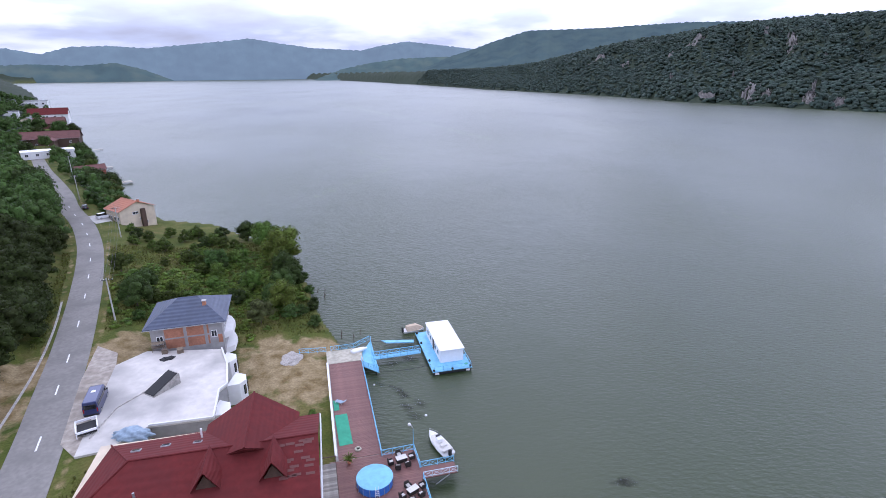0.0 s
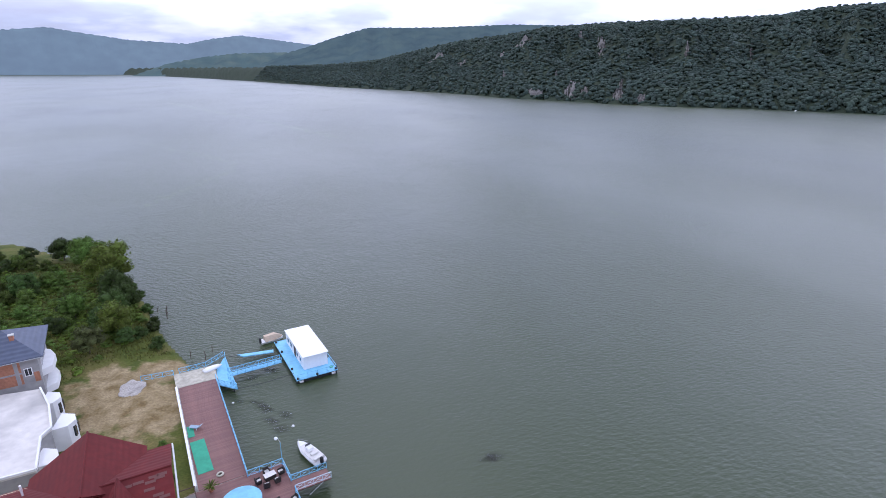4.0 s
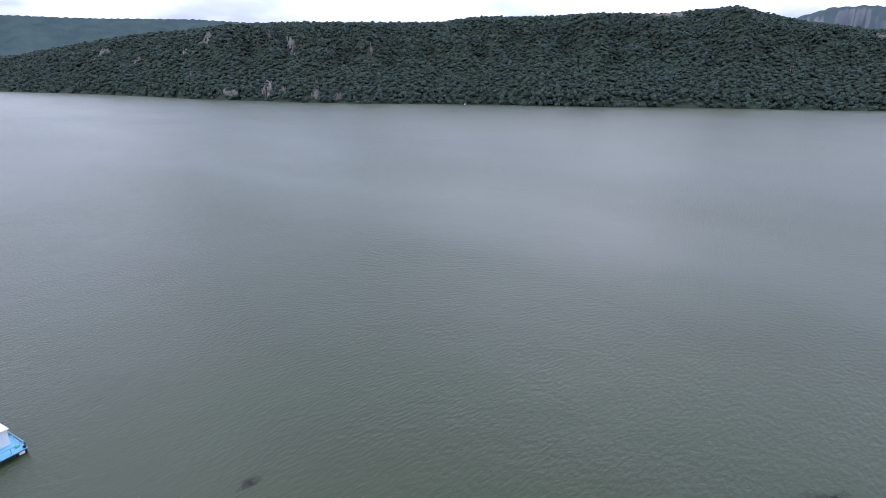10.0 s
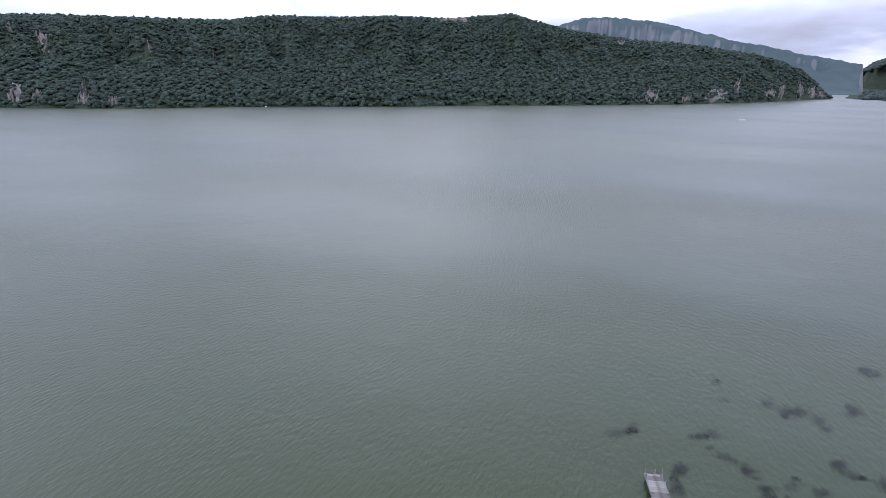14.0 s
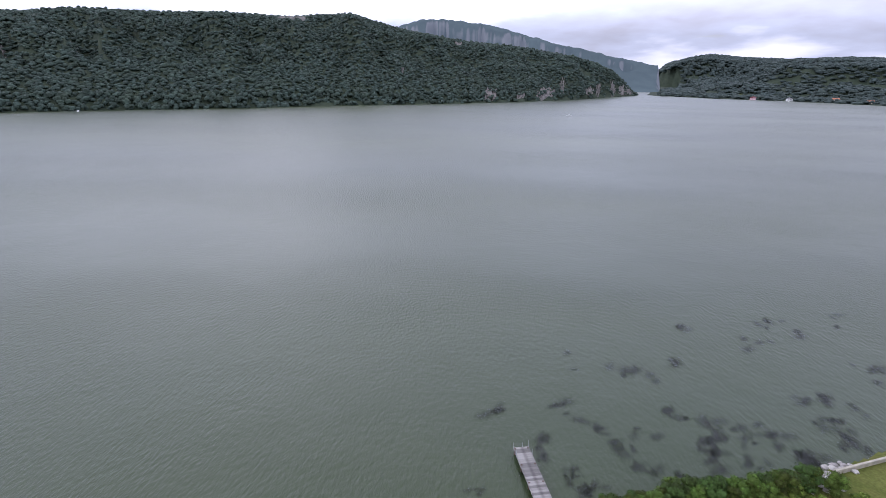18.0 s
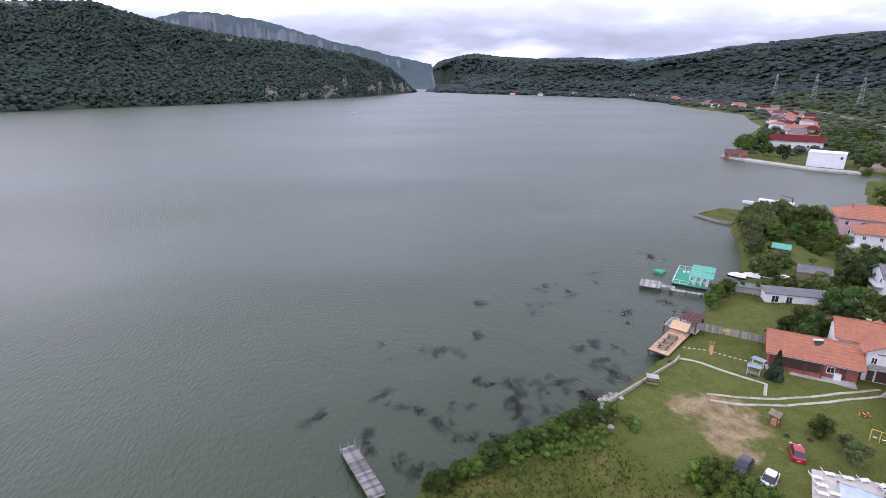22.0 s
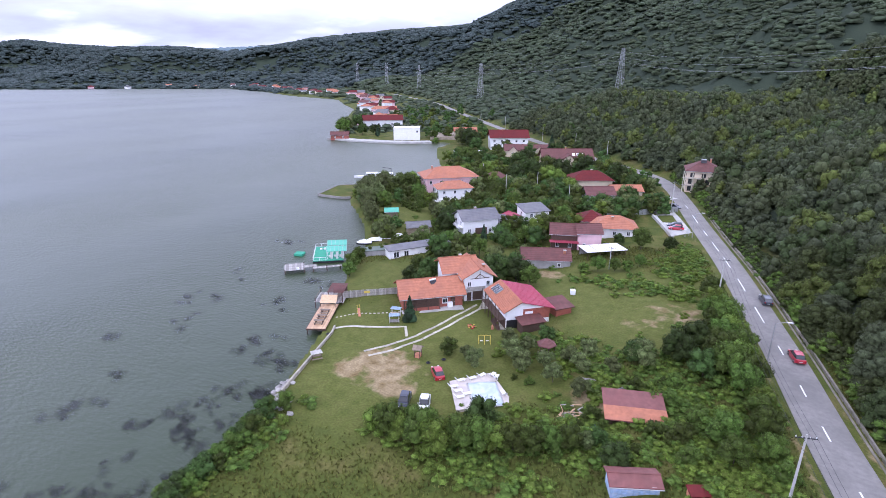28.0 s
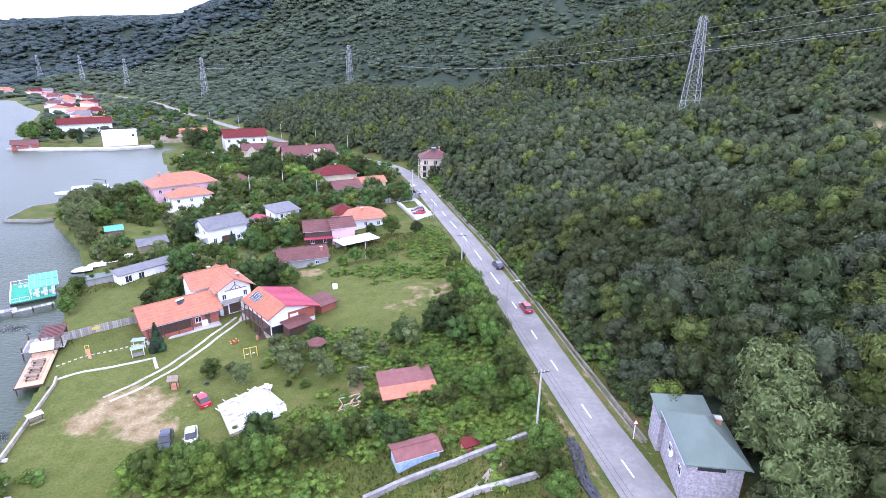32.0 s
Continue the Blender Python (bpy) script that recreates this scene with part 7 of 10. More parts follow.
def north_houses():
    h = house("cream house with an orange tile roof on the river bank", (-106.4, 170.1), (-99.75, 179.6), 9.5, 3.0, 5.6, 2.6, "gable", "y", CREAM, ROOF_ORANGE,
              {"S": [(5.0, 4.0, 1.9, 0.9), (6.4, 1.9, 0.6, 0.7), (8.0, 0.5, 1.6, 0.8)], "W": row(4, 9.5, 2.6, 1.0, 1.2) + row(3, 9.5, 0.3, 1.0, 1.2)}, [(6.8, 0.5)], below=4)
    part("timber_stair", box(6.6, -1.0, -1.5, 8.0, -0.06, 5.6), WOOD_DARK, h)
    part("balcony", box(9.9, 1.0, 1.0, 11.2, 5.0, 1.2), WOOD_DARK, h)
    house("maroon-roofed low cottage on the shore", (-181, 262), (-171, 270), 8, 3.5, 2.6, 2.0, "gable", "x", WOOD_RED, ROOF_BROWN, {"S": row(2, 12, 0.8)})
    house("white flat-roofed building on the shore", (-236, 300), (-216, 316), 11, 4.0, 6.0, 0.4, "flat", "x", WHITE, WHITE_PAINT, {"S": row(5, 25, 3.6, 1.6, 1.4) + row(4, 25, 0.6, 1.6, 1.6)}, over=0.2)
    house("long cottage under a maroon roof with a gable", (-290, 370), (-258, 384), 14, 5.0, 4.0, 4.6, "gable", "x", WOOD_DARK, ROOF_BROWN, {"S": row(4, 34, 0.9, 1.4, 1.4)}, over=0.8)
    house("brown gable in front of the long cottage", (-276, 362), (-264, 367), 10, 5.0, 3.6, 3.2, "gable", "y", WOOD_DARK, ROOF_BROWN, {"S": row(2, 12, 0.9, 1.4, 1.4)})
    house("white house with a red tile roof by the shore", (-412, 545), (-382, 560), 14, 6.0, 7.0, 6.0, "gable", "x", WHITE, ROOF_RED, {"S": row(5, 32, 0.9, 1.8, 1.8) + row(5, 32, 4.2, 1.8, 1.6)})
    house("maroon house beside the shore trees", (-358, 478), (-338, 490), 14, 4.0, 6.0, 5.0, "gable", "x", ROOF_BROWN, ROOF_BROWN, {"S": row(3, 22, 1.0, 1.6, 1.6)})
    house("cream cottage with a gabled grey roof", (-376, 474), (-354, 486), 14, 6.0, 5.0, 4.6, "gable", "y", CREAM, ROOF_GREY, {"S": row(2, 24, 1.0, 2, 2)})
    house("pale multi-storey hotel near the shore", (-505, 630), (-466, 652), 20, 8.0, 14.0, 0.8, "flat", "x", WHITE, ROOF_GREY, {"S": row(7, 44, 2, 2.4, 1.8) + row(7, 44, 6, 2.4, 1.8) + row(7, 44, 10, 2.4, 1.8)}, over=0.4)
    house("white apartment house behind the cottages", (-396, 490), (-384, 498), 12, 8.0, 12.0, 0.8, "flat", "x", WHITE, ROOF_GREY, {"S": row(2, 14, 2, 2, 1.6) + row(2, 14, 6, 2, 1.6)}, over=0.4)
    # bathing jetties
    for x, y, t, l, w in ((-165, 255, 40, 13, 5), (-250, 372, 60, 14, 3), (-200, 300, 40, 12, 4)):
        j = empty("bathing_jetty", x, y, 1.0, t, "pale timber bathing jetty on piles", "jetty", "jetties of the north shore")
        planks(j, 0, -w / 2, l, w / 2, 0, 0.5, PALE_STONE, 0.12, 0.02, name="board")
        for px in (0.5, l - 0.5):
            for py in (-w / 2 + 0.2, w / 2 - 0.2):
                part("pile", rod((px, py, -3), (px, py, 0), 0.12), WOOD_DARK, j)
    car(-128.5, 186.5, 6.06, 130, CAR_DARK, "black car standing at the road's edge", 4.4)
    car(-113.6, 173.2, 6.0, 60, CAR_WHITE, "white delivery car by the cream house", 4.6, 1.8, 1.9, True)
    lot = part("gateway_paving", prism([(-121, 175.5), (-112, 166), (-108.8, 169.5), (-116, 178)], 4.5, 6.05), CONCRETE)
    tagged(lot, "pale concrete gateway in front of the cream house", "paving", kind="structure")


north_houses()


def utility_pole(x, y, z, turn, height=9.0, label="grey concrete utility pole with a steel crossarm"):
    p = empty("utility_pole", x, y, z, turn, label, "utility pole", "utility poles")
    part("shaft", rod((0, 0, -0.5), (0, 0, height), 0.17, 0.11, 8), CONCRETE, p)
    part("crossarm", box(-1.1, -0.05, height - 0.5, 1.1, 0.05, height - 0.4), DARK_METAL, p)
    for u in (-1.0, -0.4, 0.4, 1.0):
        part("insulator", lathe([(0.04, 0), (0.07, 0.06), (0.05, 0.16)], 8), WHITE_PAINT, p).matrix_basis = pose(u, 0, height - 0.4)
    return p


def wires(poles, height, offsets=(-1.0, -0.4, 0.4, 1.0), sag=1.2):
    for (x0, y0, z0), (x1, y1, z1) in zip(poles, poles[1:]):
        l = math.hypot(x1 - x0, y1 - y0)
        nx, ny = -(y1 - y0) / l, (x1 - x0) / l
        for o in offsets:
            cable("overhead_wire", (x0 + nx * o, y0 + ny * o, z0 + height - 0.24), (x1 + nx * o, y1 + ny * o, z1 + height - 0.24), sag, 0.018, "thin overhead wire between poles")


NORTH_POLES = [(-63.7, 93.8, 5.9), (-96.0, 152.0, 5.5), (-139.5, 200.5, 6.0), (-176, 252, 6.0)]
for (px, py, pz), pt in zip(NORTH_POLES, (20, 30, 38, 38)):
    utility_pole(px, py, pz, pt, 9.5)
wires(NORTH_POLES, 9.5)


def north_plants():
    rng = random.Random(9)
    for kind, x, y, s in (("bright", -44, 137, 1.55), ("bright", -35.5, 108.5, 1.1), ("dark", -39, 112, 0.8), ("dark", -60.5, 134, 0.95), ("round", -51.5, 150, 1.2), ("dark", -40.5, 128, 1.1), ("round", -46, 119, 0.8), ("dark", -64.5, 103, 1.0), ("dark", -68, 113, 0.7),
                          ("round", -78, 121, 0.8), ("dark", -38, 118, 0.9), ("dark", -37, 122, 0.9), ("round", -56, 158, 1.0), ("dark", -62, 162, 0.9),
                          ("dark", -146, 232, 1.4), ("dark", -158, 240, 1.4), ("dark", -142, 221, 1.1), ("dark", -168, 250, 1.2), ("dark", -206, 310, 1.5), ("dark", -222, 330, 1.5), ("dark", -196, 296, 1.3), ("round", -236, 346, 1.3),
                          ("dark", -330, 470, 1.9), ("dark", -326, 480, 1.9), ("dark", -262, 356, 1.2), ("dark", -246, 318, 1.2), ("round", -186, 282, 1.2), ("dark", -340, 460, 1.6), ("dark", -420, 560, 1.8), ("dark", -300, 404, 1.4)):
        plant(kind, x, y, s)
    grey = plant("fruit", -38.6, 102.0, 1.25, "grey half-bare thorn bush on the bank")
    for _ in range(60):  # thicket between the road and the water
        k, l = rng.uniform(0, 1), rng.uniform(0, 1)
        x, y = -74 + 34 * l - 26 * k, 102 + 4 * l + 62 * k
        if spot(x, y)[0] > 0.8 and spot(x, y)[2] > 8.5:
            plant(rng.choice(("bush", "bush", "darkbush", "bush")), x, y, rng.uniform(0.7, 1.3))
    for x, y in ((-31, 107), (-29.5, 110), (-33, 105), (-30, 113), (-33, 121), (-36, 128), (-39, 134), (-27, 101.5), (-58, 99), (-61, 97)):
        plant("darkbush", x, y, rng.uniform(0.7, 1.0))
    for x, y in ((-19.5, 66), (-20.5, 70), (-18.5, 63), (-21.5, 66)):
        plant("bush", x, y, rng.uniform(0.3, 0.45))


north_plants()


def river_bank_trees():
    """Trees round the cottages up the north shore and at the end of the thicket."""
    rng = random.Random(88)
    for kind, x, y, k in (("bright", -46.0, 138.0, 1.0), ("round", -43.0, 134.0, 0.8), ("bright", -36.0, 110.0, 0.85), ("round", -38.5, 116.0, 0.7), ("round", -57.0, 138.0, 0.6), ("dark", -61.5, 134.0, 0.55), ("round", -66.0, 139.0, 0.5),
                          ("dark", -123.0, 158.0, 1.7), ("dark", -128.0, 165.0, 1.8), ("dark", -133.0, 172.0, 1.8), ("dark", -118.0, 150.0, 1.5), ("dark", -141.0, 181.0, 1.8), ("dark", -149.0, 191.0, 1.8)):
        plant(kind, x, y, k)
    for _ in range(60):
        t = rng.random()
        x, y = -112 - 120 * t + rng.gauss(0, 5), 182 + 160 * t + rng.gauss(0, 5)
        _, s, d = spot(x, y)
        if s > 2 and d > 6.5 and clear_spot(x, y, 1.5):
            grow(rng.choice(("dark", "dark", "round")), x, y, rng.uniform(0.8, 1.25))


river_bank_trees()
# rough kerb along the verge
kerb = part("kerb", ribbon(rounded([(-56.5, 50), (-62.5, 66), (-66.8, 77), (-73.6, 91), (-81, 104)]), 0.25, -0.1, ROAD_Z - 0.3, ROAD_Z + 0.12), STONE)
tagged(kerb, "worn pale concrete kerb along the verge", "kerb", kind="structure")

# ---- the village gardens to the south ----
def shift(p, dx, dy):
    return (p[0] + dx, p[1] + dy)


def near_houses():
    h = house("long low house wing with an orange tile roof and open porch", (68.8, -80.2), (60.0, -90.3), 8.4, 1.6, 2.7, 2.6, "gable", "x", WOOD_RED, ROOF_ORANGE,
              {"S": [(9.4, 0.9, 1.2, 1.2)]}, over=0.8, door=("S", 11.2))
    # flat dark sheet on the wall stands in for the porch's shade
    part("porch_recess", box(1.2, -0.03, 0.1, 8.0, 0.04, 2.4), WOOD_DARK, h)
    part("porch_floor", box(-0.4, -2.0, -0.6, 13.2, -0.02, 0.08), CONCRETE, h)
    for u in (0.2, 2.8, 5.4, 8.0):
        part("porch_post", box(u - 0.09, -1.1, 0.08, u + 0.09, -0.92, 2.7), WOOD_DARK, h)
    part("white_cabinet", box(9.9, -0.7, 0.08, 11.0, -0.08, 1.2), WHITE_PAINT, h)
    part("balustrade", box(1.2, -1.05, 0.08, 7.9, -0.97, 0.8), WOOD_RED, h)
    sp = part("roof_collector", box(-0.8, -0.5, 0, 0.8, 0.5, 0.08), DARK_METAL, h)
    sp.matrix_basis = pose(7.4, 3.0, 4.9, 40, 0, 20)
    part("collector_tank", rod((-0.8, 0.55, 0.1), (0.8, 0.55, 0.1), 0.2, sides=10), WHITE_PAINT, sp)
    u = house("two-storey white house with an orange tile roof and balcony", (61.0, -92.4), (56.6, -97.6), 9.5, 1.5, 5.4, 2.3, "gable", "y", WHITE, ROOF_ORANGE,
              {"S": [(1.2, 3.4, 0.9, 1.2), (5.6, 3.4, 0.9, 1.2), (5.6, 0.9, 0.9, 1.2)], "E": row(2, 9.5, 3.4, 0.9, 1.2)}, [(5.4, 3.0)], over=0.8, door=("S", 1.2))
    b = part("balcony", box(0.4, -1.2, 2.75, 4.6, 0.0, 2.9), CONCRETE, u)
    part("balcony_rail", box(0.4, -1.2, 2.9, 4.6, -1.12, 3.8), WOOD_GREY, b)
    # no hole in the wall: a dark sheet paints the opening's shade
    part("porch_opening", box(2.0, -0.04, 0.1, 4.2, 0.03, 2.4), WOOD_DARK, u)
    for p, q in (((3.4, -0.82, 5.6), (1.2, -0.82, 5.6)), ((3.4, -0.82, 7.2), (3.4, -0.82, 5.5)), ((2.2, -0.82, 5.6), (3.4, -0.82, 6.6)), ((4.6, -0.82, 5.6), (3.4, -0.82, 6.6)), ((3.4, -0.82, 5.6), (5.6, -0.82, 5.6))):
        part("gable_timber", rod(p, q, 0.08, sides=4), WOOD_DARK, u)
    house("rear wing of the white house under an orange tile roof", (66.2, -92.2), (61.2, -98.0), 7.5, 1.5, 5.6, 2.4, "gable", "x", WHITE, ROOF_ORANGE, {"S": [(1.5, 3.4, 0.9, 1.2)]}, [(5.0, 5.5)], over=0.8)
    # house with a steep tiled slope to the lawn and a long low crimson slope behind the ridge
    w, dp, eave, low, ridge_x, ridge_z = 9.4, 11.0, 4.4, 4.2, 3.0, 6.0
    c = empty("house", 46.3, -85.6, 1.5, math.degrees(math.atan2(-7.7, -6.3)), "two-storey house with a half orange, half crimson roof", "house")
    HOUSE_SPOTS.append((46.3, -85.6, math.atan2(-7.7, -6.3), w, dp))
    bm = bmesh.new()
    outline = [(0, -2.5), (w, -2.5), (w, low), (ridge_x, ridge_z), (0, eave)]
    front, rear = [bm.verts.new((x, 0, z)) for x, z in outline], [bm.verts.new((x, dp, z)) for x, z in outline]
    bm.faces.new(front), bm.faces.new(rear[::-1])
    for k in range(5):
        bm.faces.new((front[k - 1], rear[k - 1], rear[k], front[k]))
    bmesh.ops.recalc_face_normals(bm, faces=bm.faces)
    part("wall", bm, WHITE, c)
    part("lower_window", box(5.2, -0.05, 0.7, 7.6, 0.02, 1.3), GLASS, c)
    part("window_surround", box(5.1, -0.04, 0.6, 7.7, 0.01, 1.4), WHITE_PAINT, c)
    ang, run = math.degrees(math.atan2(ridge_z - eave, ridge_x)), math.hypot(ridge_x, ridge_z - eave)
    t = part("tiled_slope", box(-0.9, -0.7, 0.02, run, dp + 0.7, 0.2), ROOF_ORANGE, c)
    t.matrix_basis = pose(0, 0, eave, 0, -ang, 0)
    for k in range(26):
        part("tile_course", box(-0.9, -0.7 + k * 0.47, 0.2, run - 0.05, -0.55 + k * 0.47, 0.26), ROOF_ORANGE, t)
    ang2, run2 = math.degrees(math.atan2(ridge_z - low, w - ridge_x)), math.hypot(w - ridge_x, ridge_z - low)
    t2 = part("sheet_slope", box(0, -0.7, 0.02, run2 + 1.0, dp + 0.7, 0.14), ROOF_CRIMSON, c, "crimson ribbed sheet-metal slope")
    t2.matrix_basis = pose(ridge_x, 0, ridge_z, 0, ang2, 0)
    for k in range(17):
        part("sheet_rib", box(0, -0.66 + k * 0.74, 0.14, run2 + 0.98, -0.60 + k * 0.74, 0.18), ROOF_CRIMSON, t2)
    part("ridge_cap", rod((ridge_x, -0.7, ridge_z + 0.16), (ridge_x, dp + 0.7, ridge_z + 0.16), 0.14), ROOF_ORANGE, c)
    sol = part("solar_panel", box(0.5, 7.0, 0.30, 2.5, 10.2, 0.38, 0.01), TINTED, c, "blue-black solar panels on the tiles")
    sol.matrix_basis = t.matrix_basis.copy()
    for i in range(5):
        part("panel_frame", box(0.48, 6.98 + i * 0.8, 0.375, 2.52, 7.03 + i * 0.8, 0.4), WHITE_PAINT, sol)
    part("timber_upper_wall", box(3.6, -0.06, 1.9, w, 0.02, 4.25), WOOD_RED, c, "red-brown boarded upper wall")
    part("ground_floor_panel", box(0.1, -0.05, 0.1, 3.7, 0.02, 2.2), DARK_METAL, c)
    part("sign_board", box(4.0, -0.12, 3.2, 5.7, -0.07, 3.75), WHITE_PAINT, c, "plain white sign board with pale bars")
    for z in (0.0, 2.4):
        part("gallery_floor", box(-1.6, 0.2, z - 0.12, 0.0, 10.6, z + 0.03), WOOD_DARK, c)
    for i in range(6):
        part("gallery_post", box(-1.55, 0.3 + i * 2.05, 0.0, -1.4, 0.45 + i * 2.05, 5.0), WOOD_DARK, c)
    part("gallery_rail", box(-1.52, 0.3, 3.3, -1.44, 10.5, 3.4), WOOD_DARK, c)
    part("gallery_back", box(-0.06, 0.3, 0.1, -0.01, 10.5, 2.3), WOOD_DARK, c)
    house("maroon lean-to behind the crimson-roofed house", (40.0, -95.6), (38.0, -98.8), 4, 1.8, 2.3, 0.7, "shed", "x", WOOD_RED, ROOF_BROWN, over=0.5, category="shed", name="lean_to")
    g = house("small maroon-roofed shelter beside the two-storey house", (42.4, -85.4), (39.8, -89.3), 2.4, 1.8, 2.1, 0.5, "shed", "x", WOOD_DARK, ROOF_BROWN, over=0.4, category="shelter", name="shelter")


near_houses()


def village_houses():
    W = lambda n, w, z, a=1.0, b=1.2: row(n, w, z, a, b)
    h = house("long low outbuilding with a dark maroon roof", (59.6, -117.4), (49.0, -123.8), 7, 2.0, 2.4, 2.2, "gable", "x", GREY_WALL, ROOF_BROWN, {"S": [(9.5, 0.8, 0.9, 1.0)]}, [(11.0, 2.0)], over=0.4, category="outbuilding")
    h = house("pink house with a maroon roof and dark timber porch", (52.6, -137.0), (47.2, -140.6), 7, 3.0, 4.8, 2.0, "gable", "x", PINK, ROOF_BROWN, {"S": [(1.8, 0.2, 0.9, 1.9)]}, over=0.5)
    h = house("dark timber porch house under a maroon roof", (59.5, -134.5), (53.0, -137.6), 7, 2.8, 4.4, 2.2, "gable", "x", WOOD_DARK, ROOF_BROWN, {"S": W(2, 7, 0.8)}, over=0.7)
    part("awning", box(-0.5, -2.2, 2.6, 7.5, 0, 2.72), ROOF_CRIMSON, h)
    c = empty("white_canopy", 46.8, -130.0, 3.2, math.degrees(math.atan2(-8.0, -7.3)), "flat white sheet-metal canopy on posts", "canopy")
    part("roof_sheet", box(-0.4, -0.4, 2.4, 11.2, 5.6, 2.52), WHITE_PAINT, c)
    for i in range(3):
        part("sheet_seam", box(2.6 + i * 2.9, -0.42, 2.52, 2.75 + i * 2.9, 5.62, 2.56), STEEL, c)
    for x in (0, 3.6, 7.2, 10.8):
        for y in (0, 5.2):
            part("post", box(x - 0.07, y - 0.07, -0.8, x + 0.07, y + 0.07, 2.4), WOOD_DARK, c)
    part("back_panel", box(0, 5.2, 0, 10.8, 5.26, 2.4), GREY_WALL, c)
    h = house("single-storey house with a broad orange tile roof", (52.6, -148.8), (41.6, -154.6), 9, 4.0, 2.8, 2.8, "hip", "x", WHITE, ROOF_ORANGE, {"S": W(3, 12, 0.8)}, [(5.5, 3.0)], over=0.7)
    h = house("red-roofed wing beside the orange house", (58.0, -152.5), (52.0, -156.0), 8, 3.6, 3.4, 2.6, "hip", "x", CREAM, ROOF_RED, {"S": W(2, 7, 0.8)}, over=0.6)
    h = house("white house with a grey asphalt roof and balcony", (88.2, -132.6), (81.4, -142.2), 8.5, 1.6, 4.8, 2.4, "gable", "x", WHITE, ROOF_GREY, {"S": [(2.0, 0.3, 1.0, 1.8), (9.0, 0.6, 1.0, 1.2)], "W": W(2, 8.5, 3.2)}, [(6.0, 5.5)], over=0.7)
    part("balcony", box(-1.6, 0.4, 2.5, 0.0, 8.0, 2.65), WHITE_PAINT, h)
    part("balcony_rail", box(-1.6, 0.4, 2.65, -1.5, 8.0, 3.5), WHITE_PAINT, h)
    # shade below the balcony floor level, drawn as a dark sheet on the wall
    part("porch_shade", box(4.0, -0.04, 0.1, 8.0, 0.03, 2.3), WOOD_DARK, h)
    house("small white house with a flat grey roof", (77.4, -153.4), (72.4, -160.0), 7, 2.2, 4.2, 1.2, "shed", "x", WHITE, ROOF_GREY, {"S": W(2, 8, 2.6), "W": W(1, 7, 2.6)}, over=0.6)
    house("low garage with a grey roof", (85.0, -146.6), (82.4, -150.0), 6, 1.7, 2.3, 1.0, "gable", "x", GREY_WALL, ROOF_GREY, {"S": W(1, 4, 0.8)}, over=0.4, category="garage")
    house("garden shed with a bright red roof", (82.4, -150.6), (79.4, -155.0), 5, 1.8, 2.4, 1.0, "gable", "y", GREY_WALL, ROOF_CRIMSON, {"S": W(1, 4, 0.8)}, over=0.4, category="shed", name="garden_shed")
    v = house("pink villa with a broad pale red hipped roof", (134.0, -172.6), (119.5, -189.6), 13, 1.7, 6.0, 3.6, "hip", "x", PINK, ROOF_ORANGE, {"S": W(5, 22, 3.6, 1.1, 1.4) + W(3, 22, 0.7, 1.2, 1.5), "W": W(3, 13, 3.6)}, [(4, 6)], over=0.9)
    v2 = house("white front wing of the villa with an orange roof", (121.6, -165.0), (112.8, -175.4), 8, 1.6, 4.6, 2.4, "hip", "x", WHITE, ROOF_ORANGE, {"S": W(3, 13, 2.7) + W(3, 13, 0.5), "W": W(2, 8, 2.7)}, over=0.7)
    part("terrace", box(-3.0, -2.0, -1.0, 2.0, 0, 1.0), WHITE, v2)
    house("small pink house with a brown-red roof", (120.0, -200.2), (114.8, -208.2), 7, 1.6, 3.2, 2.4, "hip", "x", PINK, ROOF_BROWN, {"S": W(3, 9, 0.8)}, over=0.6)
    house("grey-brown house with a weathered tile roof", (68.6, -184.4), (60.8, -190.6), 8, 3.8, 3.8, 2.4, "gable", "x", GREY_WALL, ROOF_BROWN, {"S": [(6.5, 0.9, 1.2, 1.3)]}, over=0.7, door=("S", 2.0))
    house("large house with a dark red tile roof among trees", (84.0, -206.5), (70.5, -216.0), 10, 3.0, 4.6, 3.2, "hip", "x", CREAM, ROOF_RED, {"S": W(4, 16, 0.9)}, [(9, 6)], over=0.8)
    house("low house with an orange-red roof by the lane", (64.4, -199.0), (55.2, -205.6), 7, 4.4, 2.6, 1.8, "gable", "x", CREAM, ROOF_ORANGE, {"S": W(3, 11, 0.8)}, over=0.6)
    hh = house("cream house with a broad maroon roof and skylights", (117.0, -248.0), (97.0, -262.6), 12, 3.6, 3.6, 4.8, "gable", "x", CREAM, ROOF_BROWN, {"S": W(4, 24, 0.8, 1.3, 1.3)}, [(12, 6)], over=1.0)
    for i in range(3):
        s = part("skylight", box(-0.7, -0.9, 0.16, 0.7, 0.9, 0.3), WHITE_PAINT, hh)
        s.matrix_basis = pose(15.5 + i * 2.1, 2.4, 3.6 + 4.8 * (2.4 + 1.0) / 7.0, 34, 0, 0)
    house("cream front gable of the maroon-roofed house", (109.5, -251.0), (102.0, -256.4), 6, 3.6, 3.0, 3.4, "gable", "y", CREAM, ROOF_BROWN, {"S": W(2, 9, 0.8)}, over=0.8)
    house("white and maroon house with a brown-red tile roof", (173.5, -290.0), (155.0, -304.5), 13, 3.6, 6.0, 4.2, "gable", "x", WHITE, ROOF_RED, {"S": W(5, 23, 3.4, 1.4, 1.5) + W(4, 23, 0.6, 1.6, 1.8)}, [(8, 6)], over=0.9)
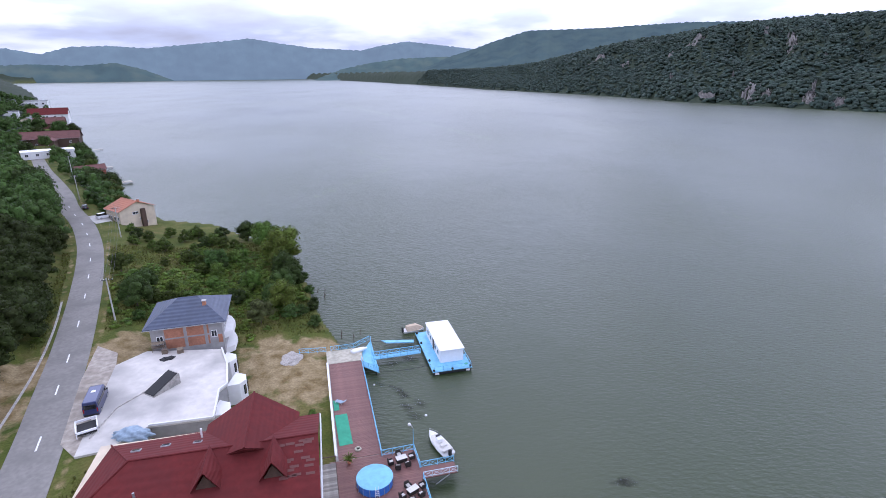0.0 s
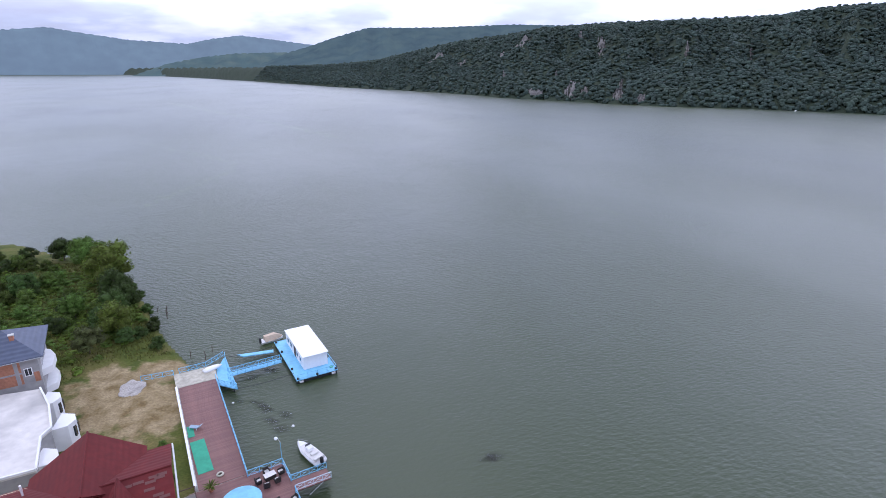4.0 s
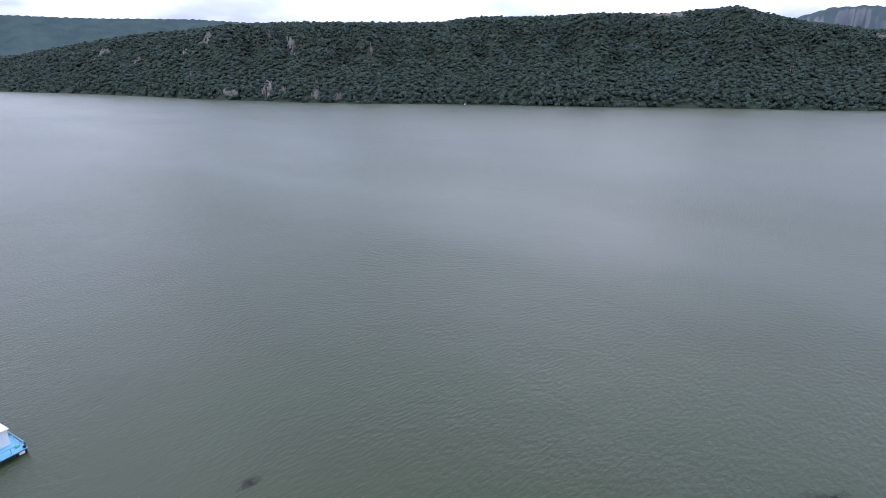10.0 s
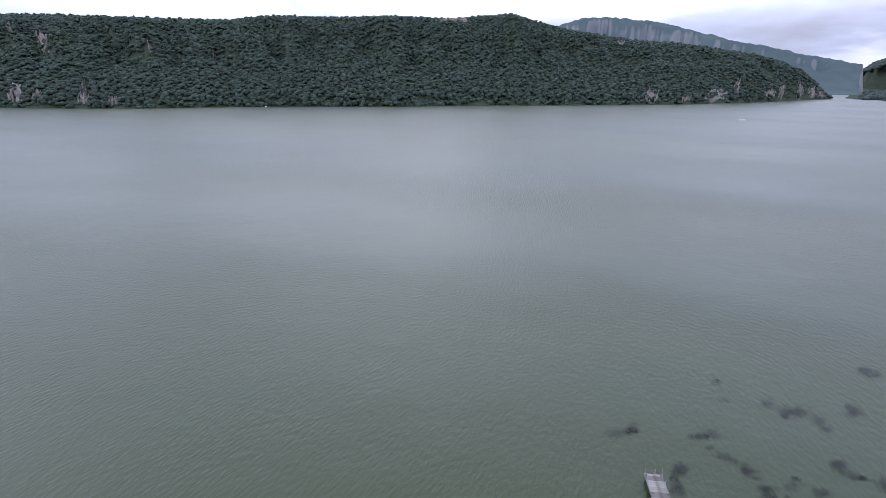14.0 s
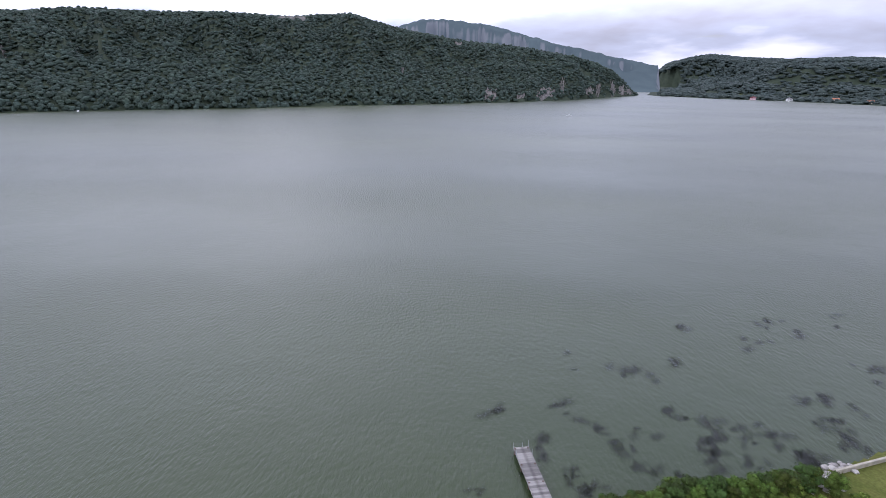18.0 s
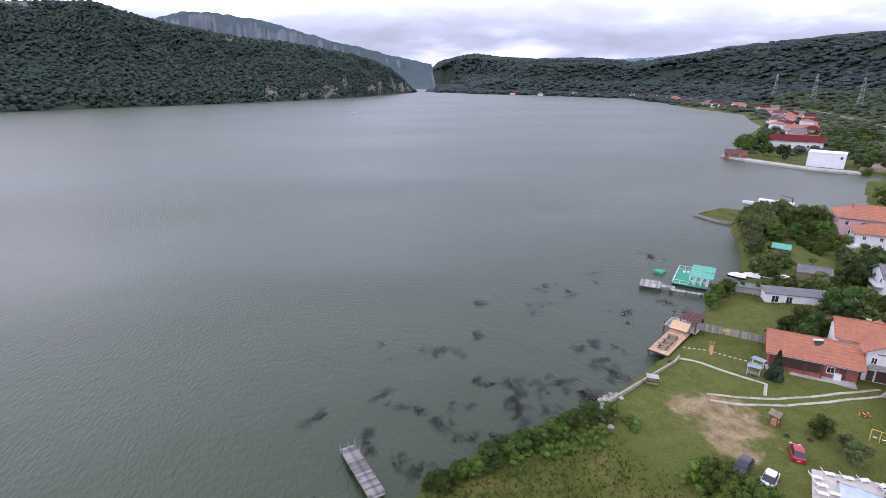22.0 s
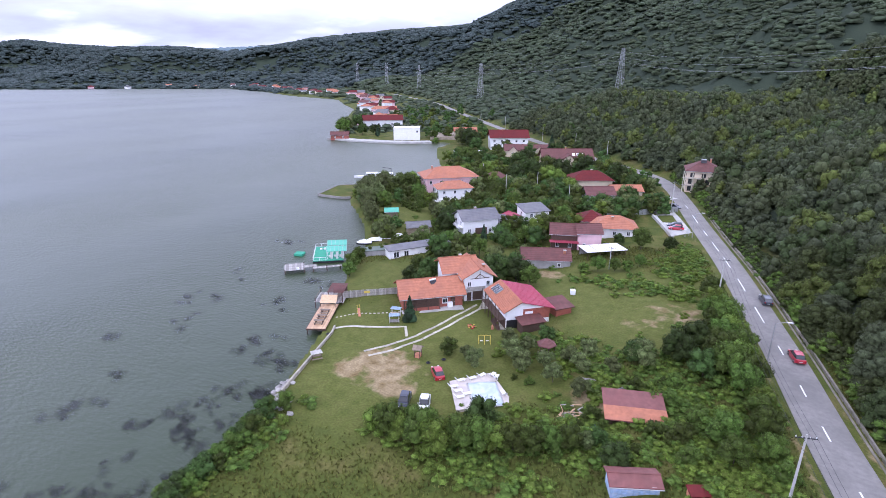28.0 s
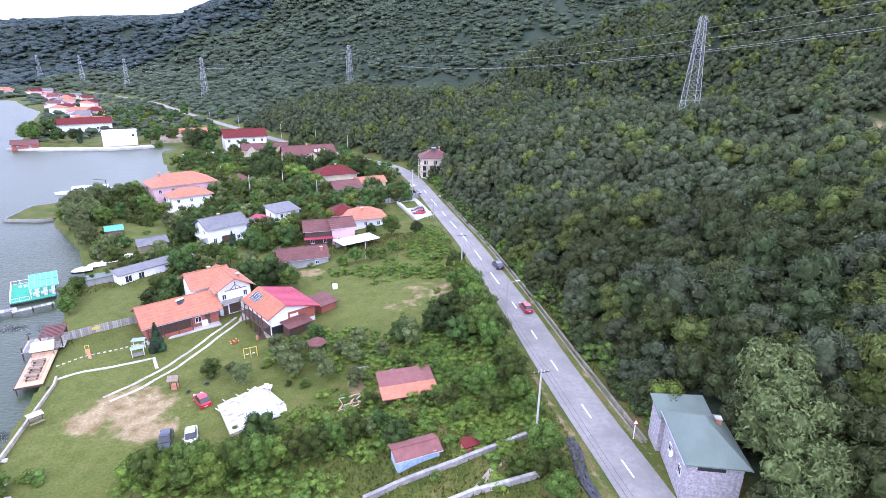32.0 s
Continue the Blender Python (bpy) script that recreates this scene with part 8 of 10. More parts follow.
    house("brown-roofed row with three small gables", (152.0, -270.5), (131.0, -284.0), 9, 3.0, 3.0, 3.0, "gable", "x", CREAM, ROOF_BROWN, {"S": W(5, 25, 0.8)}, over=0.7)
    for k in (0.2, 0.5, 0.8):
        x, y = 152 - 21 * k, -270.5 - 13.5 * k
        house("small gable of the brown-roofed row", (x + 2.0, y + 1.6 + 0.6), (x - 2.0, y - 1.0 + 0.6), 5, 3.0, 3.0, 2.4, "gable", "y", CREAM, ROOF_BROWN, {"S": W(1, 4, 0.9)}, over=0.5)
    m = house("white modern flat-roofed building on the quay", (258.5, -295.5), (243.5, -307.0), 14, 1.2, 8.2, 0.5, "flat", "x", WHITE, WHITE, {"S": [(17.0, 5.2, 1.4, 1.6)], "W": W(4, 14, 5.0, 2.0, 1.9) + W(4, 14, 1.2, 2.0, 2.1)}, over=0.15)
    house("row house with a long red roof behind the trees", (330, -337), (306, -362), 12, 2.5, 5.0, 4.0, "gable", "x", WHITE, ROOF_RED, {"S": W(6, 34, 1.0, 1.5, 1.6)}, over=0.8)
    house("orange-roofed house on the shore terrace", (226.0, -326.5), (214.0, -337.0), 9, 2.0, 4.0, 3.0, "gable", "x", CREAM, ROOF_ORANGE, {"S": W(3, 15, 1.0)}, over=0.7)
    house("maroon boathouse under the trees by the water", (300, -273), (290, -281), 6, 1.0, 2.6, 2.2, "gable", "x", WOOD_RED, ROOF_BROWN, {"S": W(2, 12, 0.7)}, over=0.6)
    house("white flat-roofed boathouse by the bay", (182, -262), (168, -268), 7, 1.0, 3.0, 0.4, "flat", "x", WHITE, WHITE_PAINT, {"S": W(3, 15, 0.8)}, over=0.3)
    r = house("tall cream roadside house with a brown hipped roof", (43.4, -219.8), (31.8, -222.8), 11, 6.0, 8.2, 3.6, "hip", "x", CREAM, ROOF_BROWN, {"S": W(4, 12, 0.6, 1.5, 1.9) + W(4, 12, 3.3, 1.5, 1.9) + W(3, 12, 5.9, 1.5, 1.6), "W": W(3, 11, 3.3) + W(3, 11, 5.9)}, [(8, 5)], over=0.8, frame_mat=WOOD_DARK)
    for z in (2.8, 5.5):
        part("balcony", box(-1.4, -1.2, z, 6.0, 0, z + 0.15), PALE_STONE, r)
    for x in (-1.2, 2.0, 5.6):
        part("column", box(x, -1.15, 0, x + 0.3, -0.85, 8.2), PALE_STONE, r)
    tk = part("water_heater", box(-1.0, -0.8, 0, 1.0, 0.8, 0.1), DARK_METAL, r)
    tk.matrix_basis = pose(5.5, 3.2, 11.6, 35, 0, 0)
    part("tank", rod((-0.9, 0.9, 0.2), (0.9, 0.9, 0.2), 0.28, sides=10), STEEL, tk)
    w = house("stone annex with a brown roof by the roadside house", (31.0, -222.5), (22.0, -222.0), 9, 6.5, 5.0, 2.4, "hip", "x", CREAM, ROOF_BROWN, {"S": W(3, 9, 2.8, 1.4, 1.6)}, over=0.7)
    # garden sheds
    s = house("shed with a half maroon, half orange patched roof", (18.35, -66.0), (11.75, -69.2), 4.6, 2.6, 2.0, 1.3, "shed", "x", WOOD_DARK, ROOF_RUST, over=0.7, below=1.5, category="shed", name="garden_shed")
    t = part("tile_course", box(-0.72, -0.72, 0.165, 8.05, 2.0, 0.22), ROOF_ORANGE, s)
    t.matrix_basis = pose(0, 0, 2.0 + 0.152, math.degrees(math.atan2(1.3, 6.0)), 0, 0)
    s = house("pale blue plank shed with a rusty maroon roof", (13.4, -52.7), (8.6, -55.7), 2.8, 3.2, 1.9, 0.6, "gable", "x", material("faded_blue_planks", (0.30, 0.42, 0.58), 0.8, grain=0.35, scale=2.0, stain=0.6, stain_scale=1.5, stain_color=(0.55, 0.58, 0.6)), ROOF_RUST, over=0.35, below=1.5, category="shed", name="garden_shed")
    for i in range(14):
        part("wall_plank", box(0.05 + i * 0.4, -0.045, -0.4, 0.38 + i * 0.4, -0.005, 1.85), bpy.data.materials["faded_blue_planks"], s)
    part("roof_sheet", box(4.6, -0.2, 2.05, 5.2, 0.6, 2.12), CUSHION, s)
    house("tiny hut with a red roof beside the stone wall", (5.3, -56.2), (3.6, -57.4), 1.3, 4.2, 1.1, 0.3, "shed", "x", CLAY, ROOF_RED, over=0.15, category="hut", name="hut")
    # stone house by the road
    st = house("rough stone house with a grey-green sheet-metal hipped roof", (-19.4, -50.2), (-25.2, -50.4), 8.6, 6.0, 5.8, 2.6, "hip", "y", material("rubble_stone_wall", (0.36, 0.33, 0.34), 0.95, grain=0.45, scale=3.0, stain=0.5, stain_scale=1.6, stain_color=(0.22, 0.2, 0.2), bump=0.08, bump_scale=3.0), ROOF_GREEN,
               {"W": [(3.0, 2.6, 1.0, 1.2), (6.6, 2.6, 1.0, 1.2)]}, [(4.6, 5.6)], over=0.5, below=1.5, hip=0.62)
    part("cornice", box(-0.12, -0.12, 5.5, 5.93, 8.72, 5.75), CONCRETE, st)
    part("slit_window", box(1.0, -0.06, 5.0, 3.9, 0.02, 5.4), BLACK, st)
    an = house("green-roofed annex of the stone house", (-18.6, -59.0), (-24.4, -59.6), 3.2, 6.0, 5.2, 0.8, "shed", "x", bpy.data.materials["rubble_stone_wall"], ROOF_GREEN, over=0.4, below=1.5)
    d = part("satellite_dish", lathe([(0.05, 0), (0.3, 0.06), (0.42, 0.16), (0.4, 0.18), (0.02, 0.05)], 14), WHITE_PAINT, st)
    d.matrix_basis = on_side("W", 5.8, 8.6, 4.6, 0.3) @ pose(0, 0, 3.6, 70, 0, 0)


village_houses()


def far_village():
    """Small houses strung along the shore into the distance."""
    rng = random.Random(21)
    spots = []
    line = [(352, -345), (400, -395), (450, -455), (510, -515), (600, -590), (680, -650), (780, -672), (860, -690), (950, -728), (1060, -760), (1150, -775)]
    pts = dense_line(line, 26)
    for x, y in pts:
        for _ in range(2):
            off = rng.uniform(10, 48)
            spots.append((x - off * 0.45 + rng.uniform(-8, 8), y - off * 0.9 + rng.uniform(-8, 8)))
    for x, y in dense_line([(1180, -770), (1290, -668), (1380, -540)], 75):
        spots.append((x + rng.uniform(6, 20), y - rng.uniform(4, 16)))
    for x, y in spots:
        if ground_z(x, y) < 0.5:
            continue
        w, d, hh = rng.uniform(9, 15), rng.uniform(8, 11), rng.choice((3.2, 5.6, 6.0))
        a = math.atan2(y, x) + math.pi / 2 + rng.uniform(-0.5, 0.5) + math.pi
        bx, by = math.cos(a + math.pi), math.sin(a + math.pi)
        A = (x - bx * w / 2, y - by * w / 2)
        B = (x + bx * w / 2, y + by * w / 2)
        wall, tiles = rng.choice((WHITE, WHITE, CREAM, PINK)), rng.choice((ROOF_RED, ROOF_ORANGE, ROOF_BROWN, ROOF_ORANGE, ROOF_GREY))
        nm = {ROOF_RED: "dark red", ROOF_ORANGE: "orange", ROOF_BROWN: "maroon", ROOF_GREY: "grey"}[tiles]
        wn = {WHITE: "white", CREAM: "cream", PINK: "pink"}[wall]
        house(f"small {wn} village house with {nm} roof by the shore", A, B, d, max(1.0, ground_z(x, y)), hh, rng.uniform(2.2, 3.4), rng.choice(("gable", "hip")), "x", wall, tiles, {"S": row(3, w, hh - 2.0, 1.3, 1.3)}, over=0.6, group="houses of the far village")


far_village()


def lawn_things():
    # river wall and quay of the lawn
    w = part("river_wall", ribbon([(65.4, -45.2), (69.8, -55.0), (74.0, -64.4), (75.6, -66.6)], 0.18, -0.14, -1.5, 1.7), PALE_STONE)
    tagged(w, "low pale concrete wall along the river edge", "wall", kind="structure")
    # bench deck over the water
    dk = empty("bench_deck", 75.6, -64.6, 1.35, 0, "fresh timber deck on piles over the water with benches", "deck")
    dk.matrix_basis = pose(79.6, -62.4, 1.35, 0, 0, -56.5) @ pose(0, -4.0, 0)
    planks(dk, 0, 0, 12.0, 4.0, 0.0, 0.3, WOOD_NEW, 0.06, 0.015, name="board")
    for x in (0.2, 4.0, 8.0, 11.8):
        for y in (0.2, 3.8):
            part("pile", rod((x, y, -3.5), (x, y, 0.0), 0.1), WOOD_DARK, dk)
    part("edge_beam", box(-0.06, -0.05, -0.3, 0.06, 4.05, 0.0), WOOD_DARK, dk)
    part("edge_beam", box(0, 3.95, -0.3, 12.0, 4.05, -0.01), WOOD_DARK, dk)
    D = dk.matrix_basis
    for i in range(3):
        t = empty("picnic_table", 0, 0, 0, 0, "brown timber picnic table with two benches on the deck", "picnic table", "picnic tables")
        t.matrix_basis = D @ pose(2.4 + i * 2.5, 1.9, 0.06)
        part("tabletop", box(-0.4, -1.0, 0.70, 0.4, 1.0, 0.76), WOOD, t)
        for s in (-1, 1):
            part("bench", box(s * 0.75 - 0.15, -1.0, 0.40, s * 0.75 + 0.15, 1.0, 0.45), WOOD, t)
            part("leg_frame", box(-0.8, s * 0.75 - 0.05, 0.0, 0.8, s * 0.75 + 0.05, 0.4), WOOD_DARK, t)
            part("leg", box(-0.06, s * 0.75 - 0.05, 0.4, 0.06, s * 0.75 + 0.05, 0.7), WOOD_DARK, t)
    sc = empty("timber_screen", 0, 0, 0, 0, "pale new timber lean-to screen at the end of the deck", "screen")
    sc.matrix_basis = D @ pose(10.4, 0.2, 0.06)
    s = part("board_panel", box(0, 0, 0, 2.3, 3.6, 0.06), WOOD_NEW, sc)
    s.matrix_basis = pose(0, 0, 0.9, 0, -28, 0)
    for y in (0.1, 3.5):
        part("post", box(2.0, y - 0.06, 0, 2.12, y + 0.06, 2.1), WOOD, sc)
        part("post", box(0.0, y - 0.06, 0, 0.12, y + 0.06, 0.95), WOOD, sc)
    # older covered jetty behind
    oj = empty("covered_jetty", 0, 0, 0, 0, "dark weathered covered jetty with a slatted maroon roof", "jetty")
    oj.matrix_basis = D @ pose(12.4, -1.0, 0.2)
    planks(oj, 0, 0, 5.6, 6.8, 0.0, 0.35, WOOD_GREY, 0.07, 0.02, name="board")
    for x in (0.3, 5.3):
        for y in (0.3, 3.4, 6.5):
            part("post", box(x - 0.09, y - 0.09, -3.5, x + 0.09, y + 0.09, 2.3 if y < 4 else 0.9), WOOD_DARK, oj)
    part("roof_beam", box(0.1, 0.1, 2.2, 5.5, 0.3, 2.4), WOOD_DARK, oj)
    part("roof_beam", box(0.1, 3.3, 2.2, 5.5, 3.5, 2.4), WOOD_DARK, oj)
    for i in range(9):
        part("roof_slat", box(0.1 + i * 0.62, -0.1, 2.4, 0.45 + i * 0.62, 3.7, 2.47), ROOF_BROWN, oj)
    part("wall_panel", box(5.3, 0.2, 0, 5.4, 3.4, 2.2), WOOD_DARK, oj)
    part("rail", box(0.2, 6.45, 0.85, 5.4, 6.55, 0.95), WOOD, oj)
    part("table", box(1.6, 1.0, 0.7, 3.6, 2.0, 0.78), WOOD, oj)
    # fence
    f = empty("board_fence", 84.4, -77.4, 1.6, math.degrees(math.atan2(-9.4, -9.0)), "grey board fence with a small yellow sign", "fence")
    L = math.hypot(9.4, 9.0) + 1.0
    for i in range(int(L / 0.32)):
        part("board", box(i * 0.32, -0.03, -0.2, i * 0.32 + 0.29, 0.03, 1.55 + 0.05 * (i % 3)), WOOD_GREY, f) if i == 0 else None
    first = f.children[0]
    for i in range(1, int(L / 0.32)):
        twin(first, pose(i * 0.32, 0, 0.02 * (i % 3)))
    part("sign", box(4.8, 0.04, 0.7, 6.2, 0.07, 1.25), YELLOW, f, "plain yellow sign plate").matrix_basis = pose(0, -0.12, 0)
    # stone paths
    for line, wd, lab in (([(75.4, -66.0), (63.4, -74.6), (60.8, -71.8)], 0.28, "narrow pale stone edging across the lawn"),):
        p = part("stone_edging", ribbon(dense_line(line, 2), wd, -wd, -0.2, 0.12, ground_z), PALE_STONE)
        tagged(p, lab, "edging", kind="structure")
    path = empty("paved_track", 0, 0, 0, 0, "two parallel paved wheel tracks of pale slabs across the lawn", "path", kind="structure")
    a, b = Vector((62.6, -61.6)), Vector((56.6, -93.6))
    pts = [(62.2, -61.9), (60.2, -66.8), (58.4, -73.0), (57.4, -82.0), (56.6, -92.4)]
    dl = dense_line(pts, 1.3)
    for (x0, y0), (x1, y1) in zip(dl, dl[1:]):
        for o in (-0.95, 0.95):
            l = math.hypot(x1 - x0, y1 - y0)
            nx, ny = -(y1 - y0) / l, (x1 - x0) / l
            part("slab", ribbon([(x0 + nx * o + 0.03, y0 + ny * o), (x1 + nx * o, y1 + ny * o + 0.05)], 0.27, -0.27, -0.1, 0.07, ground_z), PALE_STONE, path)
    st = empty("stepping_stones", 78.5, -70.6, 0, 0, "row of square pale stepping stones in the lawn", "stepping stones", kind="structure")
    for i in range(17):
        k = i / 16
        x, y = 79.5 - 10.5 * k, -69.6 - 9.6 * k
        s = part("stone", box(-0.24, -0.2, -0.1, 0.24, 0.2, 0.06, 0.02), PALE_STONE, st)
        s.matrix_basis = pose(x - 78.5, y + 70.6, ground_z(x, y), 0, 0, 42)
    fy = part("house_forecourt", prism([(56.0, -90.4), (53.6, -92.8), (47.2, -85.2), (45.6, -86.4), (54.4, -96.0), (57.4, -94.6)], 1.0, 1.66), PALE_STONE)
    tagged(fy, "pale paved forecourt between the two houses", "paving", kind="structure")
    # rocks
    rng = random.Random(4)
    for i in range(46):
        if i < 34:
            k = rng.random()
            x, y = 64.6 - 3.4 * k + rng.gauss(0, 1.2), -44.4 + 3.5 * k + rng.gauss(0, 0.9)
        else:
            x, y = 67.2 + rng.gauss(0, 1.0), -46.0 + rng.gauss(0, 1.5)
        bm = bmesh.new()
        bmesh.ops.create_icosphere(bm, subdivisions=2, radius=rng.uniform(0.2, 0.6))
        off = Vector((i * 3.1, 0, 0))
        for v in bm.verts:
            v.co *= 1 + 0.4 * noise.noise(v.co * 2.5 + off)
            v.co.z *= 0.65
        r = part("rock", bm, STONE)
        r.location = (x, y, max(0.1, ground_z(x, y)) + 0.08)
        tagged(r, "rough grey boulder dumped at the river edge", "rock", "boulders at the river edge")
    # small lawn furniture
    t = empty("garden_table", 68.3, -55.4, 1.45, 60, "weathered roofed picnic bench on the lawn", "bench")
    part("roof", box(-1.0, -0.7, 1.55, 1.0, 0.7, 1.63), WOOD_GREY, t)
    for x in (-0.8, 0.8):
        part("post", box(x - 0.06, -0.06, 0, x + 0.06, 0.06, 1.55), WOOD_DARK, t)
    part("seat", box(-0.9, 0.3, 0.42, 0.9, 0.7, 0.48), WOOD, t)
    part("tabletop", box(-0.9, -0.4, 0.72, 0.9, 0.1, 0.78), WOOD, t)
    part("seat", box(-0.9, -1.0, 0.42, 0.9, -0.65, 0.48), WOOD, t)
    sl = empty("play_slide", 74.2, -72.4, 1.55, -40, "small orange children's slide on the lawn", "slide")
    c = part("chute", box(0, -0.25, 0, 2.2, 0.25, 0.06, 0.02), CLAY, sl)
    c.matrix_basis = pose(0, 0, 0.1, 0, -32, 0)
    for y in (-0.3, 0.3):
        part("post", rod((1.85, y, 0), (1.85, y, 2.0), 0.05), YELLOW, sl)
        part("ladder_rail", rod((2.5, y, 0), (1.9, y, 1.4), 0.04), YELLOW, sl)
    part("top_bar", rod((1.85, -0.3, 2.0), (1.85, 0.3, 2.0), 0.04), YELLOW, sl)
    for x, y, tn, mat, lab in ((66.4, -74.6, 40, WOOD_GREY, "grey timber garden swing seat on the lawn"), (68.2, -77.3, 20, BEIGE, "small beige garden bench beside the house")):
        g = empty("garden_bench", x, y, 1.6, tn, lab, "garden seat", "garden seats")
        part("seat", box(-0.9, -0.4, 0.4, 0.9, 0.4, 0.48), mat, g)
        part("backrest", box(-0.9, 0.36, 0.48, 0.9, 0.44, 1.1), mat, g)
        part("roof", box(-1.1, -0.7, 1.85, 1.1, 0.7, 1.92), TARP, g)
        for sx in (-1, 1):
            part("side_frame", box(sx * 0.95 - 0.05, -0.05, 0, sx * 0.95 + 0.05, 0.05, 1.85), WHITE_PAINT, g)
    bq = empty("well_hut", 54.1, -67.0, 1.5, 20, "small brown roofed garden hut on posts", "garden hut")
    for x in (-0.5, 0.5):
        for y in (-0.5, 0.5):
            part("post", box(x - 0.06, y - 0.06, 0, x + 0.06, y + 0.06, 1.7), WOOD_DARK, bq)
    part("roof", roof_mesh("gable", "x", 1.2, 1.2, 0.6, 0.25), WOOD, bq).matrix_basis = pose(-0.6, -0.6, 1.7)
    part("base", box(-0.5, -0.5, 0, 0.5, 0.5, 0.7), CLAY, bq)
    for x, y, lab in ((52.3, -82.4, "round flower bed with red and yellow flowers"),):
        fb = empty("flower_bed", x, y, 1.62, 0, lab, "flower bed")
        part("soil", lathe([(1.0, -0.1), (1.1, 0.08), (0.6, 0.2)], 16), WOOD_DARK, fb)
        rr = random.Random(2)
        for mat in (CAR_RED, YELLOW, LEAF_BRIGHT):
            bm = bmesh.new()
            for _ in range(26):
                a, q = rr.uniform(0, 6.28), rr.uniform(0, 1.0)
                add_box(bm, q * math.cos(a) - 0.08, q * math.sin(a) - 0.08, 0.1, q * math.cos(a) + 0.08, q * math.sin(a) + 0.08, 0.3 + rr.uniform(0, 0.15))
            tagged(part("flowers" if mat is not LEAF_BRIGHT else "foliage", bm, mat, fb), kind="stuff")
    sw = empty("swing_frame", 46.9, -78.4, 1.62, 35, "yellow tube swing frame on the lawn", "swing")
    for x in (-1.1, 0.0, 1.1):
        bm = rod((x, -0.6, 0), (x, 0, 1.7), 0.05)
        add_rod(bm, (x, 0.6, 0), (x, 0, 1.7), 0.05)
        part("leg", bm, YELLOW, sw)
    part("top_bar", rod((-1.1, 0, 1.7), (1.1, 0, 1.7), 0.05), YELLOW, sw)
    for x in (-0.55, 0.55):
        part("swing_seat", box(x - 0.25, -0.1, 0.5, x + 0.25, 0.1, 0.54), WHITE_PAINT, sw)
    ob = part("gas_bottle", lathe([(0.22, 0), (0.26, 0.1), (0.26, 0.75), (0.12, 0.95), (0.1, 1.05)], 12), CLAY)
    ob.location = (48.6, -84.2, 1.6)
    tagged(ob, "orange cylinder standing on the lawn", "cylinder")
    for x, y in ((51.3, -66.4), (74.6, -63.8), (49.6, -68.8)):
        ty = part("scrap_rubber", lathe([(0.3, 0), (0.42, 0.08), (0.3, 0.2), (0.2, 0.2), (0.16, 0.1), (0.2, 0.0)], 14), BLACK)
        ty.location = (x, y, ground_z(x, y) + 0.03)
        tagged(ty, "old black tyre lying on the grass", "tyre", "old tyres")
    # patio with covered pool
    pt = part("patio", prism([(44.4, -63.3), (40.1, -69.7), (32.9, -64.4), (38.9, -57.4)], 1.0, 2.02), material("patio_tiles", (0.56, 0.50, 0.44), 0.7, grain=0.1, scale=1.5, stain=0.3, stain_scale=0.5))
    tagged(pt, "pale tiled patio round the swimming pool", "patio", kind="structure")
    pl = empty("swimming_pool", 37.6, -63.6, 2.02, 42, "swimming pool under a wrinkled pale blue cover", "pool")
    bm = bmesh.new()
    bmesh.ops.create_grid(bm, x_segments=24, y_segments=16, size=0.5)
    for v in bm.verts:
        v.co = Vector((v.co.x * 4.6, v.co.y * 6.4, 0.06 + 0.16 * noise.noise(Vector((v.co.x * 6, v.co.y * 9, 1))) + 0.1))
    ext = bmesh.ops.extrude_face_region(bm, geom=bm.faces[:])
    bmesh.ops.translate(bm, vec=(0, 0, -0.15), verts=[e for e in ext["geom"] if isinstance(e, bmesh.types.BMVert)])
    bmesh.ops.recalc_face_normals(bm, faces=bm.faces)
    part("cover", bm, POOL_COVER, pl, smooth_shade=True)
    for x0, y0, x1, y1 in ((-2.5, -3.4, 2.5, -3.1), (-2.5, 3.1, 2.5, 3.4), (-2.6, -3.4, -2.3, 3.4), (2.3, -3.4, 2.6, 3.4)):
        part("coping", box(x0, y0, 0.002, x1, y1, 0.08), CONCRETE, pl)
    for x, y, tn in ((43.0, -64.2, 60), (41.8, -65.9, 60), (40.9, -67.6, 75), (39.4, -68.8, 95), (38.5, -68.6, 105), (41.6, -61.4, 55), (40.4, -60.2, 55), (42.9, -62.0, 55), (40.0, -61.6, 55), (35.0, -65.2, 140)):
        l = empty("sun_lounger", x, y, 2.03, tn, "white plastic sun lounger by the pool", "sun lounger", "white sun loungers")
        part("seat", box(-0.95, -0.33, 0.26, 0.35, 0.33, 0.32, 0.02), WHITE_PAINT, l)
        bk = part("backrest", box(0, -0.33, 0, 0.75, 0.33, 0.06, 0.02), WHITE_PAINT, l)
        bk.matrix_basis = pose(0.33, 0, 0.28, 0, -50, 0)
        for lx in (-0.8, 0.25):
            for ly in (-0.28, 0.28):
                part("leg", box(lx - 0.04, ly - 0.04, 0, lx + 0.04, ly + 0.04, 0.26), WHITE_PAINT, l)
    # cars on the grass, on the road, in the small car park
    car(47.0, -54.6, 1.6, 118, CAR_DARK, "dark blue car parked on the worn grass", 4.2)
    car(43.9, -55.8, 1.65, 122, CAR_WHITE, "white hatchback parked on the worn grass", 4.0)
    car(47.4, -64.0, 1.6, -40, CAR_RED, "red hatchback parked on the lawn", 4.1, 1.75, 1.6)
    car(-1.9, -97.7, 6.07, -70, CAR_RED, "red car driving along the road", 4.3)
    car(5.1, -120.5, 6.07, -70, CAR_DARK, "black car driving along the road", 4.5, 1.8, 1.6, True)
    car(34.2, -167.2, 5.98, 20, CAR_DARK, "dark blue estate car in the small car park", 4.4, 1.75, 1.5, True)
